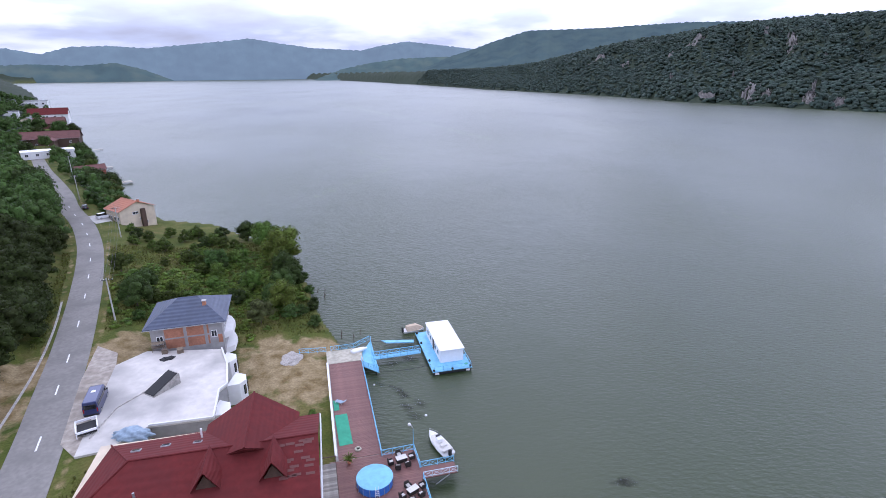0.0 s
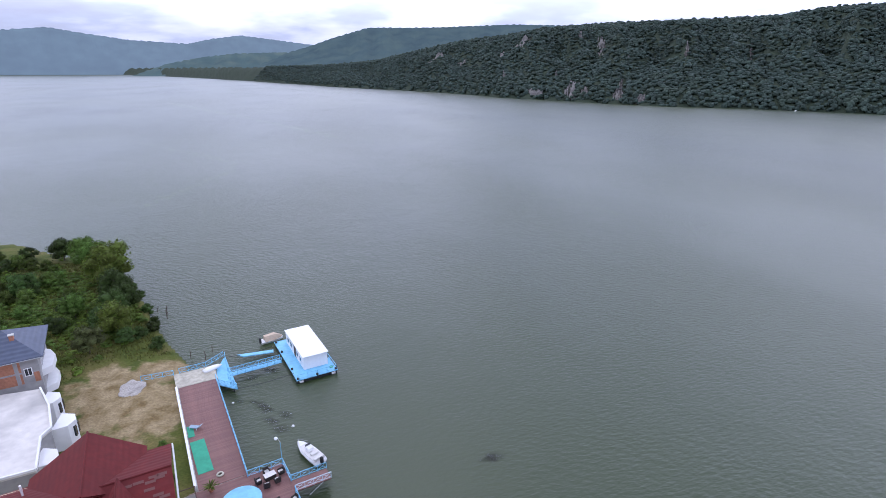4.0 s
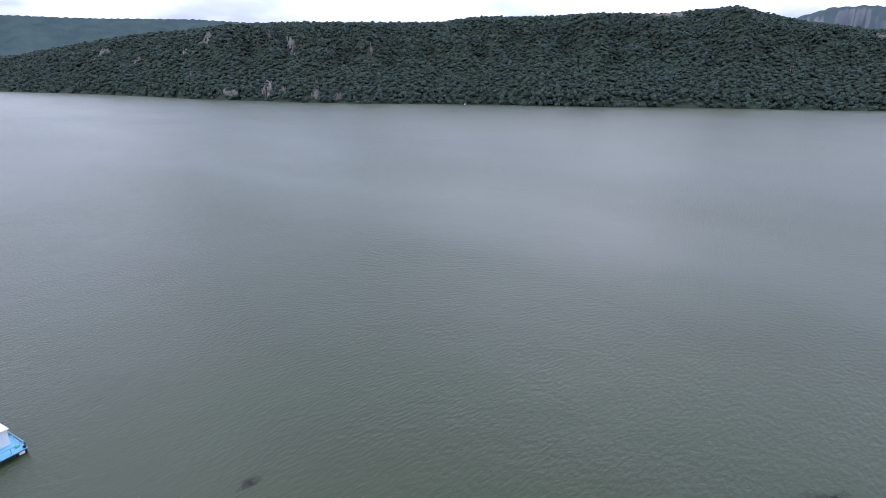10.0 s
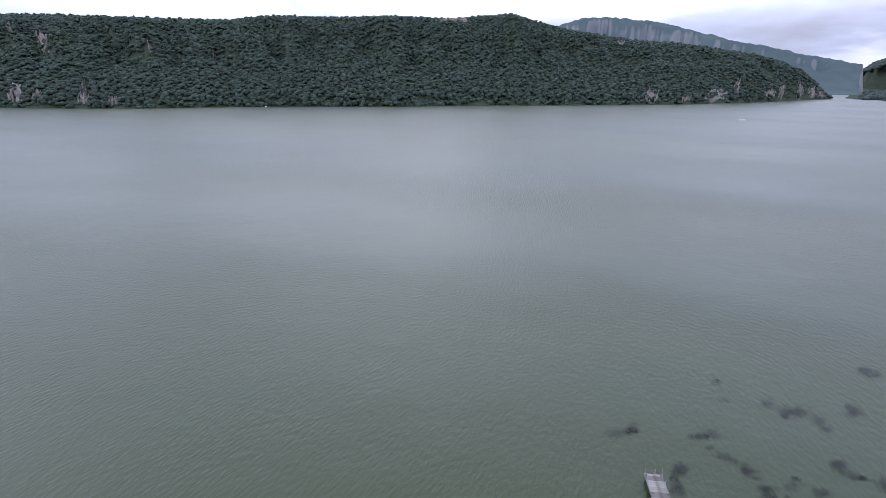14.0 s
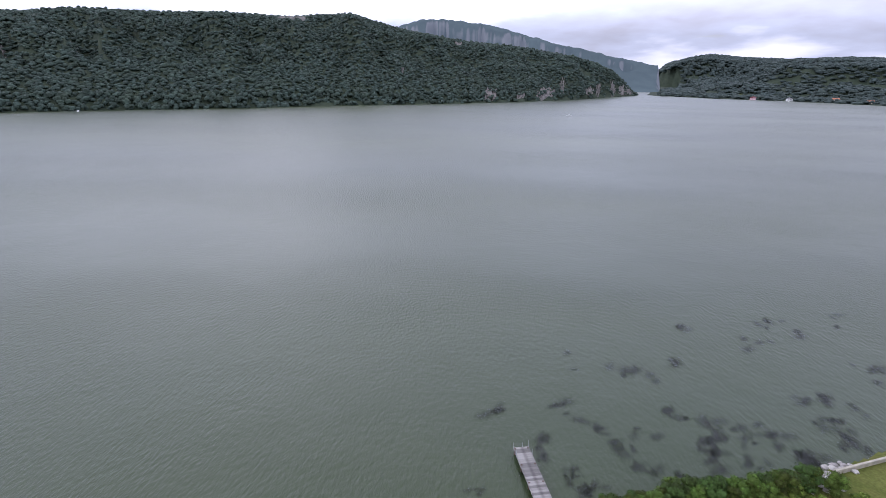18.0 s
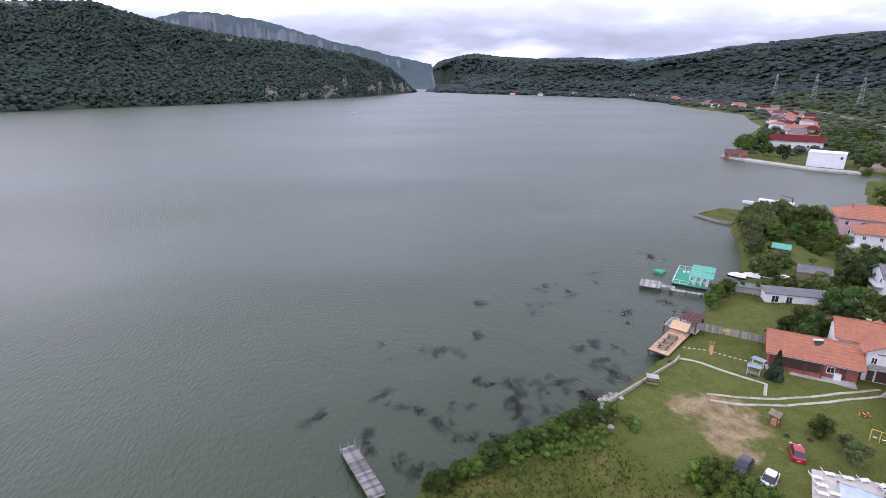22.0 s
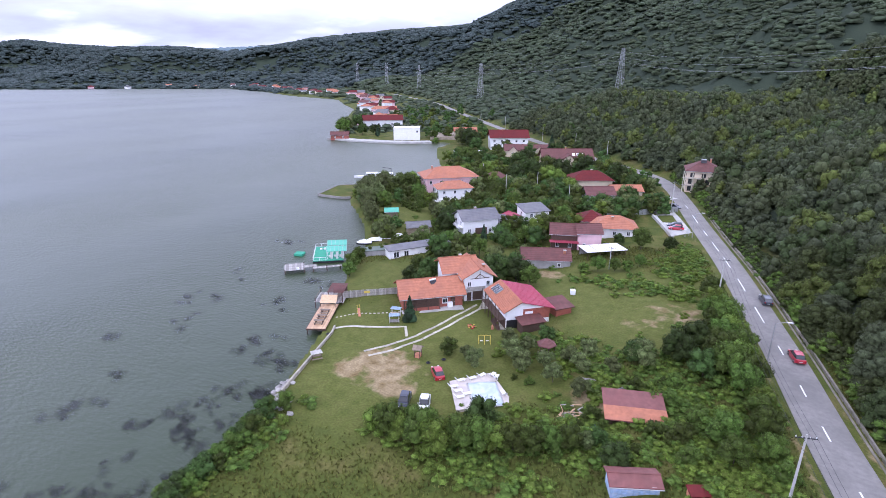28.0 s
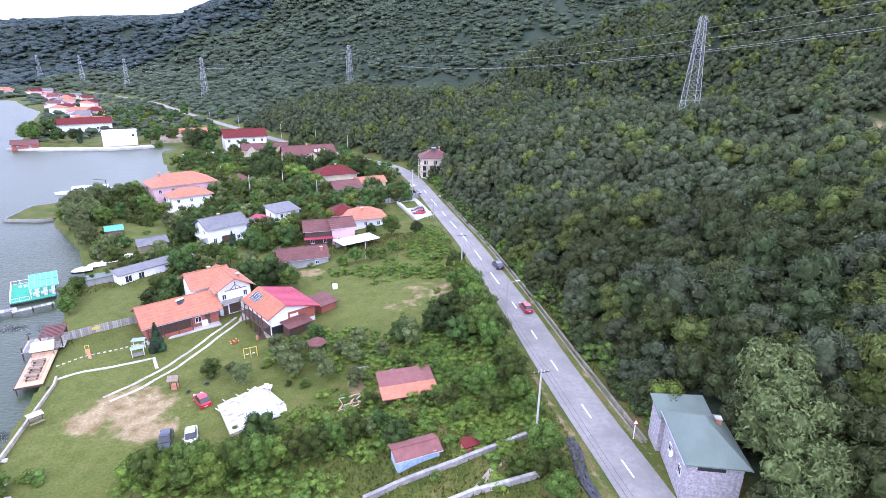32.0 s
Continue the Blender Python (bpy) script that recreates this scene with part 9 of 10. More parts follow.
    car(33.2, -164.4, 5.98, 20, CAR_RED, "maroon car in the small car park", 4.2)
    car(46.5, -189.0, 6.0, 150, CAR_WHITE, "white car parked behind the metal fence", 4.2)
    car(40.0, -191.0, 6.0, 160, CAR_DARK, "dark car parked behind the metal fence", 4.2)
    car(28.2, -209.0, 6.1, 100, CAR_DARK, "black car parked before the roadside house", 4.2)
    car(25.6, -213.0, 6.2, 60, CAR_WHITE, "white camper van beside the roadside house", 5.2, 1.9, 2.2, True)


lawn_things()


def garden_things():
    # gazebo
    for x, y, r, lab in ((35.0, -80.4, 1.9, "small hexagonal gazebo with a maroon roof"),):
        g = empty("gazebo", x, y, 2.4, 10, lab, "gazebo")
        part("roof", lathe([(r, 2.1), (r * 0.95, 2.2), (0.1, 3.2), (0.02, 3.4)], 6), ROOF_BROWN, g)
        for i in range(6):
            a = math.pi * i / 3
            part("post", rod((r * 0.8 * math.cos(a), r * 0.8 * math.sin(a), -0.3), (r * 0.8 * math.cos(a), r * 0.8 * math.sin(a), 2.15), 0.07), WOOD_DARK, g)
        part("floor", lathe([(r * 0.85, -0.3), (r * 0.85, 0.1)], 6), WOOD, g)
    # firewood, planks and sheets by the shed
    rng = random.Random(12)
    fw = empty("firewood_heap", 23.8, -66.6, 2.5, 30, "loose heap of cut timber on bare soil", "firewood")
    for i in range(34):
        x, y = rng.gauss(0, 1.1), rng.gauss(0, 0.9)
        a = rng.uniform(0, 3.1)
        part("log", rod((x, y, 0.1 + 0.02 * i), (x + math.cos(a) * rng.uniform(1, 2.4), y + math.sin(a) * rng.uniform(1, 2.2), 0.15 + 0.025 * i), rng.uniform(0.05, 0.11)), WOOD_NEW if i % 3 else WOOD_GREY, fw)
    sh = part("folded_sheet", box(-1.3, -0.8, 0, 1.3, 0.8, 0.5, 0.2), TARP)
    sh.matrix_basis = pose(20.6, -64.0, 2.75, 0, 4, 35)
    tagged(sh, "crumpled grey plastic sheet beside the shed", "sheet")
    for x, y, t in ((19.6, -75.0, 60), (25.0, -75.4, 20), (23.6, -77.8, 80), (26.4, -79.0, 35)):
        e = empty("plank_pile", x, y, ground_z(x, y), t, "small untidy pile of grey planks", "planks", "plank piles")
        for i in range(6):
            part("plank", box(-1.2, -0.1, 0, 1.2, 0.1, 0.06), WOOD_GREY, e).matrix_basis = pose(rng.uniform(-0.2, 0.2), rng.uniform(-0.4, 0.4), 0.05 + 0.06 * i, 0, 0, rng.uniform(-25, 25))
    tk = part("water_tank", box(-0.55, -0.5, 0, 0.55, 0.5, 1.15, 0.08), WHITE_PAINT)
    tk.matrix_basis = pose(41.5, -107.8, ground_z(41.5, -107.8), 0, 0, 30)
    tagged(tk, "white cube water tank in the meadow", "water tank")
    # boundary walls by the roadside poles
    for line, lab in (([(16.5, -48.0), (13.1, -50.4), (6.4, -54.2), (0.6, -57.7), (-2.4, -59.4)], "long low stone boundary wall"), ([(7.4, -47.2), (3.4, -49.8), (-1.2, -51.6), (-4.0, -52.6)], "short stone boundary wall")):
        p = part("boundary_wall", ribbon(dense_line(line, 1.5), 0.25, -0.25, -0.8, 0.75, ground_z), STONE)
        tagged(p, lab, "wall", kind="structure")
    pth = part("dirt_path", ribbon(dense_line([(3.2, -50.4), (0.0, -56.4)], 1.5), 0.5, -0.5, -0.1, 0.05, ground_z), DIRT)
    tagged(pth, "trodden pale dirt path", "path", kind="structure")
    # black sheeting on the road shoulder
    bm = bmesh.new()
    bmesh.ops.create_grid(bm, x_segments=10, y_segments=50, size=0.5)
    for v in bm.verts:
        k = v.co.y + 0.5
        v.co = Vector((-7.6 - 3.6 * k + v.co.x * 1.5 - 0.3 * math.sin(k * 9), -59.8 + 14.0 * k, 6.1 + 0.35 * abs(noise.noise(Vector((v.co.x * 7, k * 30, 3))))))
    ext = bmesh.ops.extrude_face_region(bm, geom=bm.faces[:])
    bmesh.ops.translate(bm, vec=(0, 0, -0.4), verts=[e for e in ext["geom"] if isinstance(e, bmesh.types.BMVert)])
    s = part("black_sheeting", bm, material("black_plastic_sheet", (0.03, 0.03, 0.035), 0.4, grain=0.3, scale=2))
    tagged(s, "crumpled black plastic sheeting on the road shoulder", "sheeting")
    # retaining wall uphill of the road
    rw = empty("retaining_wall", -8.7, -83.0, 6.0, 0, "long low concrete retaining wall with a gutter below the wood", "wall", kind="structure")
    line = rounded([(-17.0, -60.4), (-13.2, -71.4), (-9.3, -83.0), (-4.9, -96.6), (1.0, -114), (10.0, -139), (19.6, -162), (29, -187)])
    line = [(x + 8.7 - 0.6, y + 83.0) for x, y in line]
    part("wall", ribbon(line, 0.0, -0.3, -0.4, 0.5), OLD_WALL, rw)
    part("gutter_slab", ribbon(line, 0.6, 0.3, -0.3, 0.1), OLD_WALL, rw)
    # triangular warning sign and marker
    sg = empty("road_sign", -16.2, -61.0, 6.0, 15, "triangular red and white warning sign on a white post", "road sign")
    part("post", rod((0, 0, -0.3), (0, 0, 2.3), 0.06), WHITE_PAINT, sg)
    for k, mat, y in ((0.5, CAR_RED, 0.0), (0.34, WHITE_PAINT, 0.02)):
        bm = bmesh.new()
        a = [bm.verts.new(p) for p in ((-k, 0.03 + y, 2.55 - k * 0.58), (k, 0.03 + y, 2.55 - k * 0.58), (0, 0.03 + y, 2.55 + k * 1.15))]
        b = [bm.verts.new((v.co.x, v.co.y + 0.03, v.co.z)) for v in a]
        bm.faces.new(a[::-1]); bm.faces.new(b)
        for i in range(3):
            bm.faces.new((a[i], a[(i + 1) % 3], b[(i + 1) % 3], b[i]))
        part("sign_plate", bm, mat, sg)
    # corrugated fence, car-park wall, building plot
    f = empty("metal_fence", 56.6, -171.2, 3.8, 0, "pale grey corrugated metal fence round the building plot", "fence")
    pts = [(56.6, -171.2), (46.0, -179.0), (37.6, -185.8)]
    for (x0, y0), (x1, y1) in zip(pts, pts[1:]):
        n = int(math.hypot(x1 - x0, y1 - y0) / 1.15)
        a = math.degrees(math.atan2(y1 - y0, x1 - x0))
        for i in range(n):
            k = i / n
            x, y = x0 + (x1 - x0) * k, y0 + (y1 - y0) * k
            part("panel", box(0, -0.03, -0.6, 1.08, 0.03, 1.9), STEEL, f).matrix_basis = pose(x - 56.6, y + 171.2, ground_z(x, y) - 3.8, 0, 0, a)
    wl = part("car_park_wall", ribbon(dense_line([(43.6, -177.4), (36.4, -164.0), (31.6, -154.6)], 2), 0.2, -0.2, -1.5, 0.9, ground_z), CONCRETE)
    tagged(wl, "low concrete wall beside the small car park", "wall", kind="structure")
    cp = part("car_park", prism([(43.0, -177.0), (36.6, -165.2), (32.4, -157.0), (28.4, -163.6), (35.0, -178.0), (38.6, -185.0)], 5.0, 6.03), CONCRETE)
    tagged(cp, "pale concrete car park beside the road", "car park", kind="structure")
    gr = part("verge_lawn", prism([(42.2, -177.2), (38.4, -170.0), (34.4, -172.0), (38.0, -180.2)], 5.5, 6.09), GROUND)
    tagged(gr, "small patch of rough grass by the car park", "lawn", kind="structure")
    sg2 = empty("notice_board", 28.9, -159.0, 6.0, 60, "white notice board with plain red bars beside the road", "sign")
    part("board", box(-0.9, -0.05, 0.8, 0.9, 0.05, 2.2), WHITE_PAINT, sg2)
    part("bar", box(-0.7, -0.08, 1.6, 0.7, -0.05, 1.85), CAR_RED, sg2)
    for x in (-0.7, 0.7):
        part("leg", box(x - 0.05, -0.05, 0, x + 0.05, 0.05, 0.8), STEEL, sg2)
    lane = part("village_lane", ribbon(rounded([(44, -207), (54, -190), (60, -176), (68, -170), (78, -173)]), 1.9, -1.9, -0.2, 0.08, ground_z), CONCRETE)
    tagged(lane, "pale village lane between the gardens", "lane", kind="structure")
    # poles and lamps
    poles = [(-24.5, -6.0, 6.0), (-3.7, -60.6, 5.8), (13.2, -115.4, 6.0), (40.6, -189.0, 6.0)]
    for (x, y, z), t in zip(poles, (20, 25, 22, 25)):
        utility_pole(x, y, z, t, 9.5)
    wires(poles, 9.5)
    for x, y, t in ((1.9, -94.1, 200), (27.4, -158.6, 205), (-21.0, -22.0, 200)):
        l = empty("street_lamp", x, y, 6.0, t, "slim grey street lamp with an arm over the road", "street lamp", "street lamps")
        part("post", rod((0, 0, -0.3), (0, 0, 7.0), 0.09, 0.06, 8), STEEL, l)
        part("arm", rod((0, 0, 7.0), (1.7, 0, 7.35), 0.045), STEEL, l)
        part("lamp_head", box(1.6, -0.14, 7.28, 2.4, 0.14, 7.42, 0.04), WHITE_PAINT, l)
    for x, y, h in ((106.1, -190.8, 8.5), (97.4, -201.9, 8.5), (73.7, -179.3, 9), (154, -322.7, 9), (93.2, -272.2, 10), (128.8, -209.5, 8), (122, -300, 9), (210, -372, 9), (250, -400, 9), (58.5, -121.8, 4.2), (39.8, -126.6, 6)):
        p = empty("wooden_pole", x, y, ground_z(x, y), 0, "plain pale utility pole among the gardens", "utility pole", "village poles")
        part("shaft", rod((0, 0, -0.4), (0, 0, h), 0.15, 0.1, 7), CONCRETE if h > 5 else WOOD_DARK, p)
        part("crossarm", box(-0.6, -0.04, h - 0.4, 0.6, 0.04, h - 0.3), DARK_METAL, p)


garden_things()


def pylon(x, y, z, turn, H):
    """A lattice power pylon: four legs, bracing by storeys, three crossarms."""
    p = empty("power_pylon", x, y, z, turn, "grey steel lattice power pylon on the wooded slope", "pylon", "power pylons")
    base, top = H * 0.085, H * 0.022
    wide = lambda k: base + (top - base) * k
    r = 0.09 if H > 39.5 else 0.065
    for sx in (-1, 1):
        for sy in (-1, 1):
            part("leg", rod((sx * base, sy * base, -3), (sx * top, sy * top, H), r * 1.5, r, 4), STEEL, p)
    n = 11
    for i in range(n):
        k0, k1 = i / n, (i + 1) / n
        a, b = wide(k0), wide(k1)
        bm = bmesh.new()
        for (x0, y0), (x1, y1) in (((-1, -1), (1, -1)), ((1, -1), (1, 1)), ((1, 1), (-1, 1)), ((-1, 1), (-1, -1))):
            add_rod(bm, (x0 * a, y0 * a, H * k0), (x1 * b, y1 * b, H * k1), r * 0.7, sides=4)
            add_rod(bm, (x1 * a, y1 * a, H * k0), (x0 * b, y0 * b, H * k1), r * 0.7, sides=4)
            add_rod(bm, (x0 * b, y0 * b, H * k1), (x1 * b, y1 * b, H * k1), r * 0.6, sides=4)
        part("bracing", bm, STEEL, p)
    for k, l in ((0.74, 0.10), (0.84, 0.075), (0.94, 0.055)):
        for s in (-1, 1):
            bm = rod((s * wide(k), 0, H * k), (s * H * l, 0, H * k + 0.5), r, sides=4)
            add_rod(bm, (s * wide(k), 0, H * (k + 0.05)), (s * H * l, 0, H * k + 0.5), r * 0.8, sides=4)
            part("crossarm", bm, STEEL, p)
            part("insulator", rod((s * H * l, 0, H * k + 0.4), (s * H * l, 0, H * k - 1.2), 0.1), GLASS, p)
    return p


PYLONS = [(-58, -213, 30.0, 39), (178.9, -538.1, 22.0, 42), (342.2, -545.1, 11.0, 40), (566.4, -713.9, 10.0, 40), (706.7, -792.7, 12.0, 40), (820, -830, 10, 40)]
for (px, py, pz, ph), pt in zip(PYLONS, (-35, -10, 10, 25, 25, 20)):
    pylon(px, py, max(pz, ground_z(px, py) - 1), pt, ph)
for i, (a, b) in enumerate(zip([(-250, -60, 60, 40)] + PYLONS, PYLONS)):
    za, zb = max(a[2], ground_z(a[0], a[1])), max(b[2], ground_z(b[0], b[1]))
    l = math.hypot(b[0] - a[0], b[1] - a[1])
    nx, ny = -(b[1] - a[1]) / l, (b[0] - a[0]) / l
    for k, o in ((0.70, 4.1), (0.70, -4.1), (0.80, 3.0), (0.90, -2.2)):
        cable("power_line", (a[0] + nx * o, a[1] + ny * o, za + a[3] * k), (b[0] + nx * o, b[1] + ny * o, zb + b[3] * k), l * 0.02, 0.035, "high-voltage power line between pylons", STEEL)


def shore_things():
    # moored swimming platform with teal shelters
    p = empty("swimming_platform", 104.5, -96.9, 0.0, -45, "green floating platform with two teal sun shelters", "platform")
    W, D = 12.5, 8.4
    part("float", box(0, 0, -0.3, W, D, 0.55, 0.1), DARK_METAL, p)
    part("deck", box(0.0, 0.0, 0.55, W, D, 0.72, 0.02), GREEN_CARPET, p)
    for x0 in (1.0, 6.4):
        rf = part("shelter_roof", box(0, -1.0, 0, 2.9, 4.7, 0.08, 0.02), TEAL, p)
        rf.matrix_basis = pose(x0, 0, 2.9, 0, -14, 0)
        for k in range(6):
            part("roof_rib", box(0.0, -1.0 + k * 1.1, 0.08, 2.9, -0.92 + k * 1.1, 0.12), STEEL, rf)
        for y in (-0.0, 1.5, 3.0, 4.5):
            part("shelter_post", box(x0 + 0.1, y - 0.06, 0.7, x0 + 0.22, y + 0.06, 2.92), WHITE_PAINT, p)
            part("shelter_post", box(x0 + 2.6, y - 0.06, 0.7, x0 + 2.72, y + 0.06, 3.5), WHITE_PAINT, p)
            if y < 4:
                part("curtain", prism([(x0 + 0.12, y + 0.1), (x0 + 0.2, y + 0.1), (x0 + 0.2, y + 0.6), (x0 + 0.12, y + 0.6)], 0.75, 2.85), CUSHION, p)
                part("lounge_seat", box(x0 + 1.3, y + 0.3, 0.72, x0 + 2.4, y + 1.2, 1.2, 0.05), CUSHION, p)
    for y in (5.6, 6.6):
        part("garden_chair", box(9.4, y - 0.3, 0.72, 10.0, y + 0.3, 1.2, 0.05), WHITE_PAINT, p)
    railing("platform_rail", [(W - 0.1, 0.1, 0.72), (W - 0.1, D - 0.1, 0.72), (0.1, D - 0.1, 0.72), (0.1, 4.8, 0.72)], 0.95, WHITE_PAINT, step=1.6, parent=p, cross=False)
    pr = empty("grey_pier", 100.0, -94.0, 0.9, 0, "grey weathered timber pier leading to the platform", "pier")
    pr.matrix_basis = pose(101.2, -93.1, 0.9, 0, 0, 51)
    planks(pr, 0, -0.7, 8.0, 0.7, 0, 0.35, WOOD_GREY, 0.08, 0.02, along="y", name="board")
    planks(pr, 6.6, -2.6, 9.75, -0.72, 0, 0.35, WOOD_GREY, 0.08, 0.02, along="y", name="board")
    planks(pr, 9.77, -4.6, 15.05, 0.7, 0, 0.4, WOOD_GREY, 0.08, 0.02, along="y", name="board")
    for x in (0.5, 4, 7.6, 9.9, 14.8):
        for y in (-0.6, 0.6) if x < 9 else (-4.4, 0.5):
            part("pile", rod((x, y, -3), (x, y, 0.25), 0.12), WOOD_DARK, pr)
    part("ring", lathe([(0.35, 0), (0.45, 0.1), (0.35, 0.2), (0.24, 0.1)], 12), WHITE_PAINT, pr).matrix_basis = pose(11.5, 0.55, 0.4, 90, 0, 0)
    tf = part("small_raft", box(-1.3, -1.3, -0.2, 1.3, 1.3, 0.5, 0.06), GREEN_CARPET)
    tf.matrix_basis = pose(119.2, -93.6, 0.1, 0, 0, 30)
    tagged(tf, "small teal floating raft beside the pier", "raft")
    # boathouse gate, long canopy, boats under covers
    g = house("low white boat store under a long grey sheet roof", (93.0, -103.3), (84.3, -119.5), 3.4, 1.4, 2.3, 0.5, "shed", "x", WHITE, ROOF_GREY, {"S": [(2.0, 0.2, 1.6, 1.7), (5.0, 0.2, 1.4, 1.7)]}, over=0.4, category="boat store", name="boat_store")
    gt = empty("boat_gate", 95.6, -105.6, 1.2, math.degrees(math.atan2(-6, -5)), "dark grey panel gate below a green roof sheet", "gate")
    part("panel", box(-7.0, 0.0, -0.8, 0.0, 0.15, 1.9), GREY_WALL, gt)
    part("roof_sheet", box(-7.2, -0.3, 1.9, 0.3, 3.4, 2.05), ROOF_GREEN, gt)
    for i, (x, y) in enumerate(((109.0, -109.9), (108.0, -113.4), (107.0, -117.0), (105.9, -120.7))):
        b = empty("covered_boat", x, y, 0.9, 40, "small boat on the shore under a white cover", "boat", "covered boats")
        part("hull", loft([[(px, -w2, 0.6), (px, -w2 * 0.6, 0.0), (px, w2 * 0.6, 0.0), (px, w2, 0.6)] for px, w2 in ((-2.2, 0.9), (0, 1.0), (1.4, 0.8), (2.4, 0.1))]), DARK_METAL, b)
        part("cover", loft([[(px, -w2, 0.6), (px, -w2 * 0.5, hh), (px, w2 * 0.5, hh), (px, w2, 0.6)] for px, w2, hh in ((-2.2, 0.9, 1.0), (0, 1.05, 1.45), (1.5, 0.8, 1.2), (2.3, 0.15, 0.8))]), WHITE_PAINT, b)
    # lawn spit with its wall
    sp = part("lawn_spit", prism([(171.2, -147.4), (160.0, -149.4), (150.0, -160.0), (158, -176), (171.0, -173.2), (177.4, -164.0)], -2.5, 0.75), GROUND)
    tagged(sp, "mown green lawn spit reaching into the river", "lawn", kind="structure")
    sw = part("spit_wall", ribbon([(157.0, -151.5), (160.0, -149.0), (171.4, -147.0), (177.8, -164.0), (171.4, -173.6)], 0.35, -0.1, -2.5, 0.95), STONE)
    tagged(sw, "concrete edge wall of the lawn spit", "wall", kind="structure")
    q = part("far_quay", ribbon([(306, -282), (284, -284), (258, -291.5), (243, -301), (236, -309)], 0.6, -8.0, -2.5, 1.15), CONCRETE)
    tagged(q, "concrete quay in front of the white building", "quay", kind="structure")
    # sandy plot behind the quay
    pl = part("building_plot", prism([(238, -312), (216, -330), (222, -352), (258, -338)], 0.5, 3.4), DIRT)
    tagged(pl, "bare sandy building plot", "plot", kind="structure")
    # service pier with a crane behind the spit
    c = empty("service_pier", 150, -196, 1.2, 32, "dark service pier with a small crane and railings", "pier")
    planks(c, 0, -1.2, 30, 1.2, 0, 0.8, WOOD_DARK, 0.15, 0.03, along="y", name="board")
    for i in range(6):
        part("pile", rod((1 + i * 5.6, 0.9, -4), (1 + i * 5.6, 0.9, 0), 0.18), DARK_METAL, c)
    part("crane_post", rod((18, 0, 0), (18, 0, 5.5), 0.15), DARK_METAL, c)
    part("crane_jib", rod((18, 0, 5.3), (22, 0.6, 6.0), 0.1), DARK_METAL, c)
    part("cabin", box(8, -1.0, 0.15, 12, 1.0, 2.4), WHITE_PAINT, c)
    railing("rail", [(0, 1.1, 0.15), (30, 1.1, 0.15)], 1.0, STEEL, step=3, parent=c, cross=False)
    hb = empty("excursion_boat", 178, -190, 0.1, 35, "white flat excursion boat moored behind the trees", "boat")
    part("hull", loft([[(px, -w2, 0.9), (px, -w2 * 0.8, -0.3), (px, w2 * 0.8, -0.3), (px, w2, 0.9)] for px, w2 in ((-9, 1.8), (4, 2.0), (9, 1.0), (11, 0.2))]), WHITE_PAINT, hb)
    part("cabin", box(-8, -1.6, 0.9, 5, 1.6, 2.6, 0.1), WHITE_PAINT, hb)
    for i in range(6):
        for s in (-1.62, 1.56):
            part("window", box(-7.2 + i * 2.0, s, 1.4, -5.8 + i * 2.0, s + 0.06, 2.2), GLASS, hb)
    # garden huts with teal roofs
    house("small hut with a teal sheet roof in the garden", (122.0, -134.2), (119.0, -137.0), 3, 1.6, 2.0, 1.0, "gable", "x", WOOD, TEAL, over=0.5, category="hut", name="hut")
    house("small hut with a grey and green roof in the garden", (103.4, -123.8), (98.6, -129.0), 4, 1.5, 2.2, 1.3, "gable", "x", WOOD, ROOF_GREY, over=0.5, category="hut", name="hut")
    # old pier standing in the water
    o = empty("old_pier", 64.9, -3.2, 1.0, math.degrees(math.atan2(-2.9, -10.0)), "old grey stone-covered pier standing alone in the shallows", "pier")
    planks(o, 0, -1.15, 10.6, 1.15, -0.15, 0.42, PIER_BOARD, 0.16, 0.02, along="y", name="board")
    part("deck_slab", box(0.05, -1.05, -0.5, 10.5, 1.05, -0.16), CONCRETE, o)
    for x in (0.3, 3.6, 7.0, 10.3):
        for y in (-0.95, 0.95):
            part("pile", rod((x, y, -4), (x, y, 0.05), 0.14), WOOD_DARK, o)
    for x, y, h in ((0.1, -1.1, 0.9), (0.1, 1.1, 1.0), (0.0, 0.2, 0.7), (1.8, 1.12, 0.8), (1.6, -1.12, 0.6)):
        part("railing_stub", rod((x, y, 0), (x - 0.1, y, h), 0.05, 0.03), STEEL, o)
    # a motor launch far out on the river
    for x, y, t in ((640, 560, 30), (742, -70, 80)):
        b = empty("motor_launch", x, y, 0, t, "small motor launch far out on the river", "boat", "far launches")
        part("hull", loft([[(px, -w2, 0.8), (px, -w2 * 0.6, -0.2), (px, w2 * 0.6, -0.2), (px, w2, 0.8)] for px, w2 in ((-3, 1.0), (1, 1.1), (3.4, 0.1))]), WHITE_PAINT, b)
        part("cabin", box(-1, -0.7, 0.8, 1, 0.7, 1.6, 0.1), WHITE_PAINT, b)


shore_things()


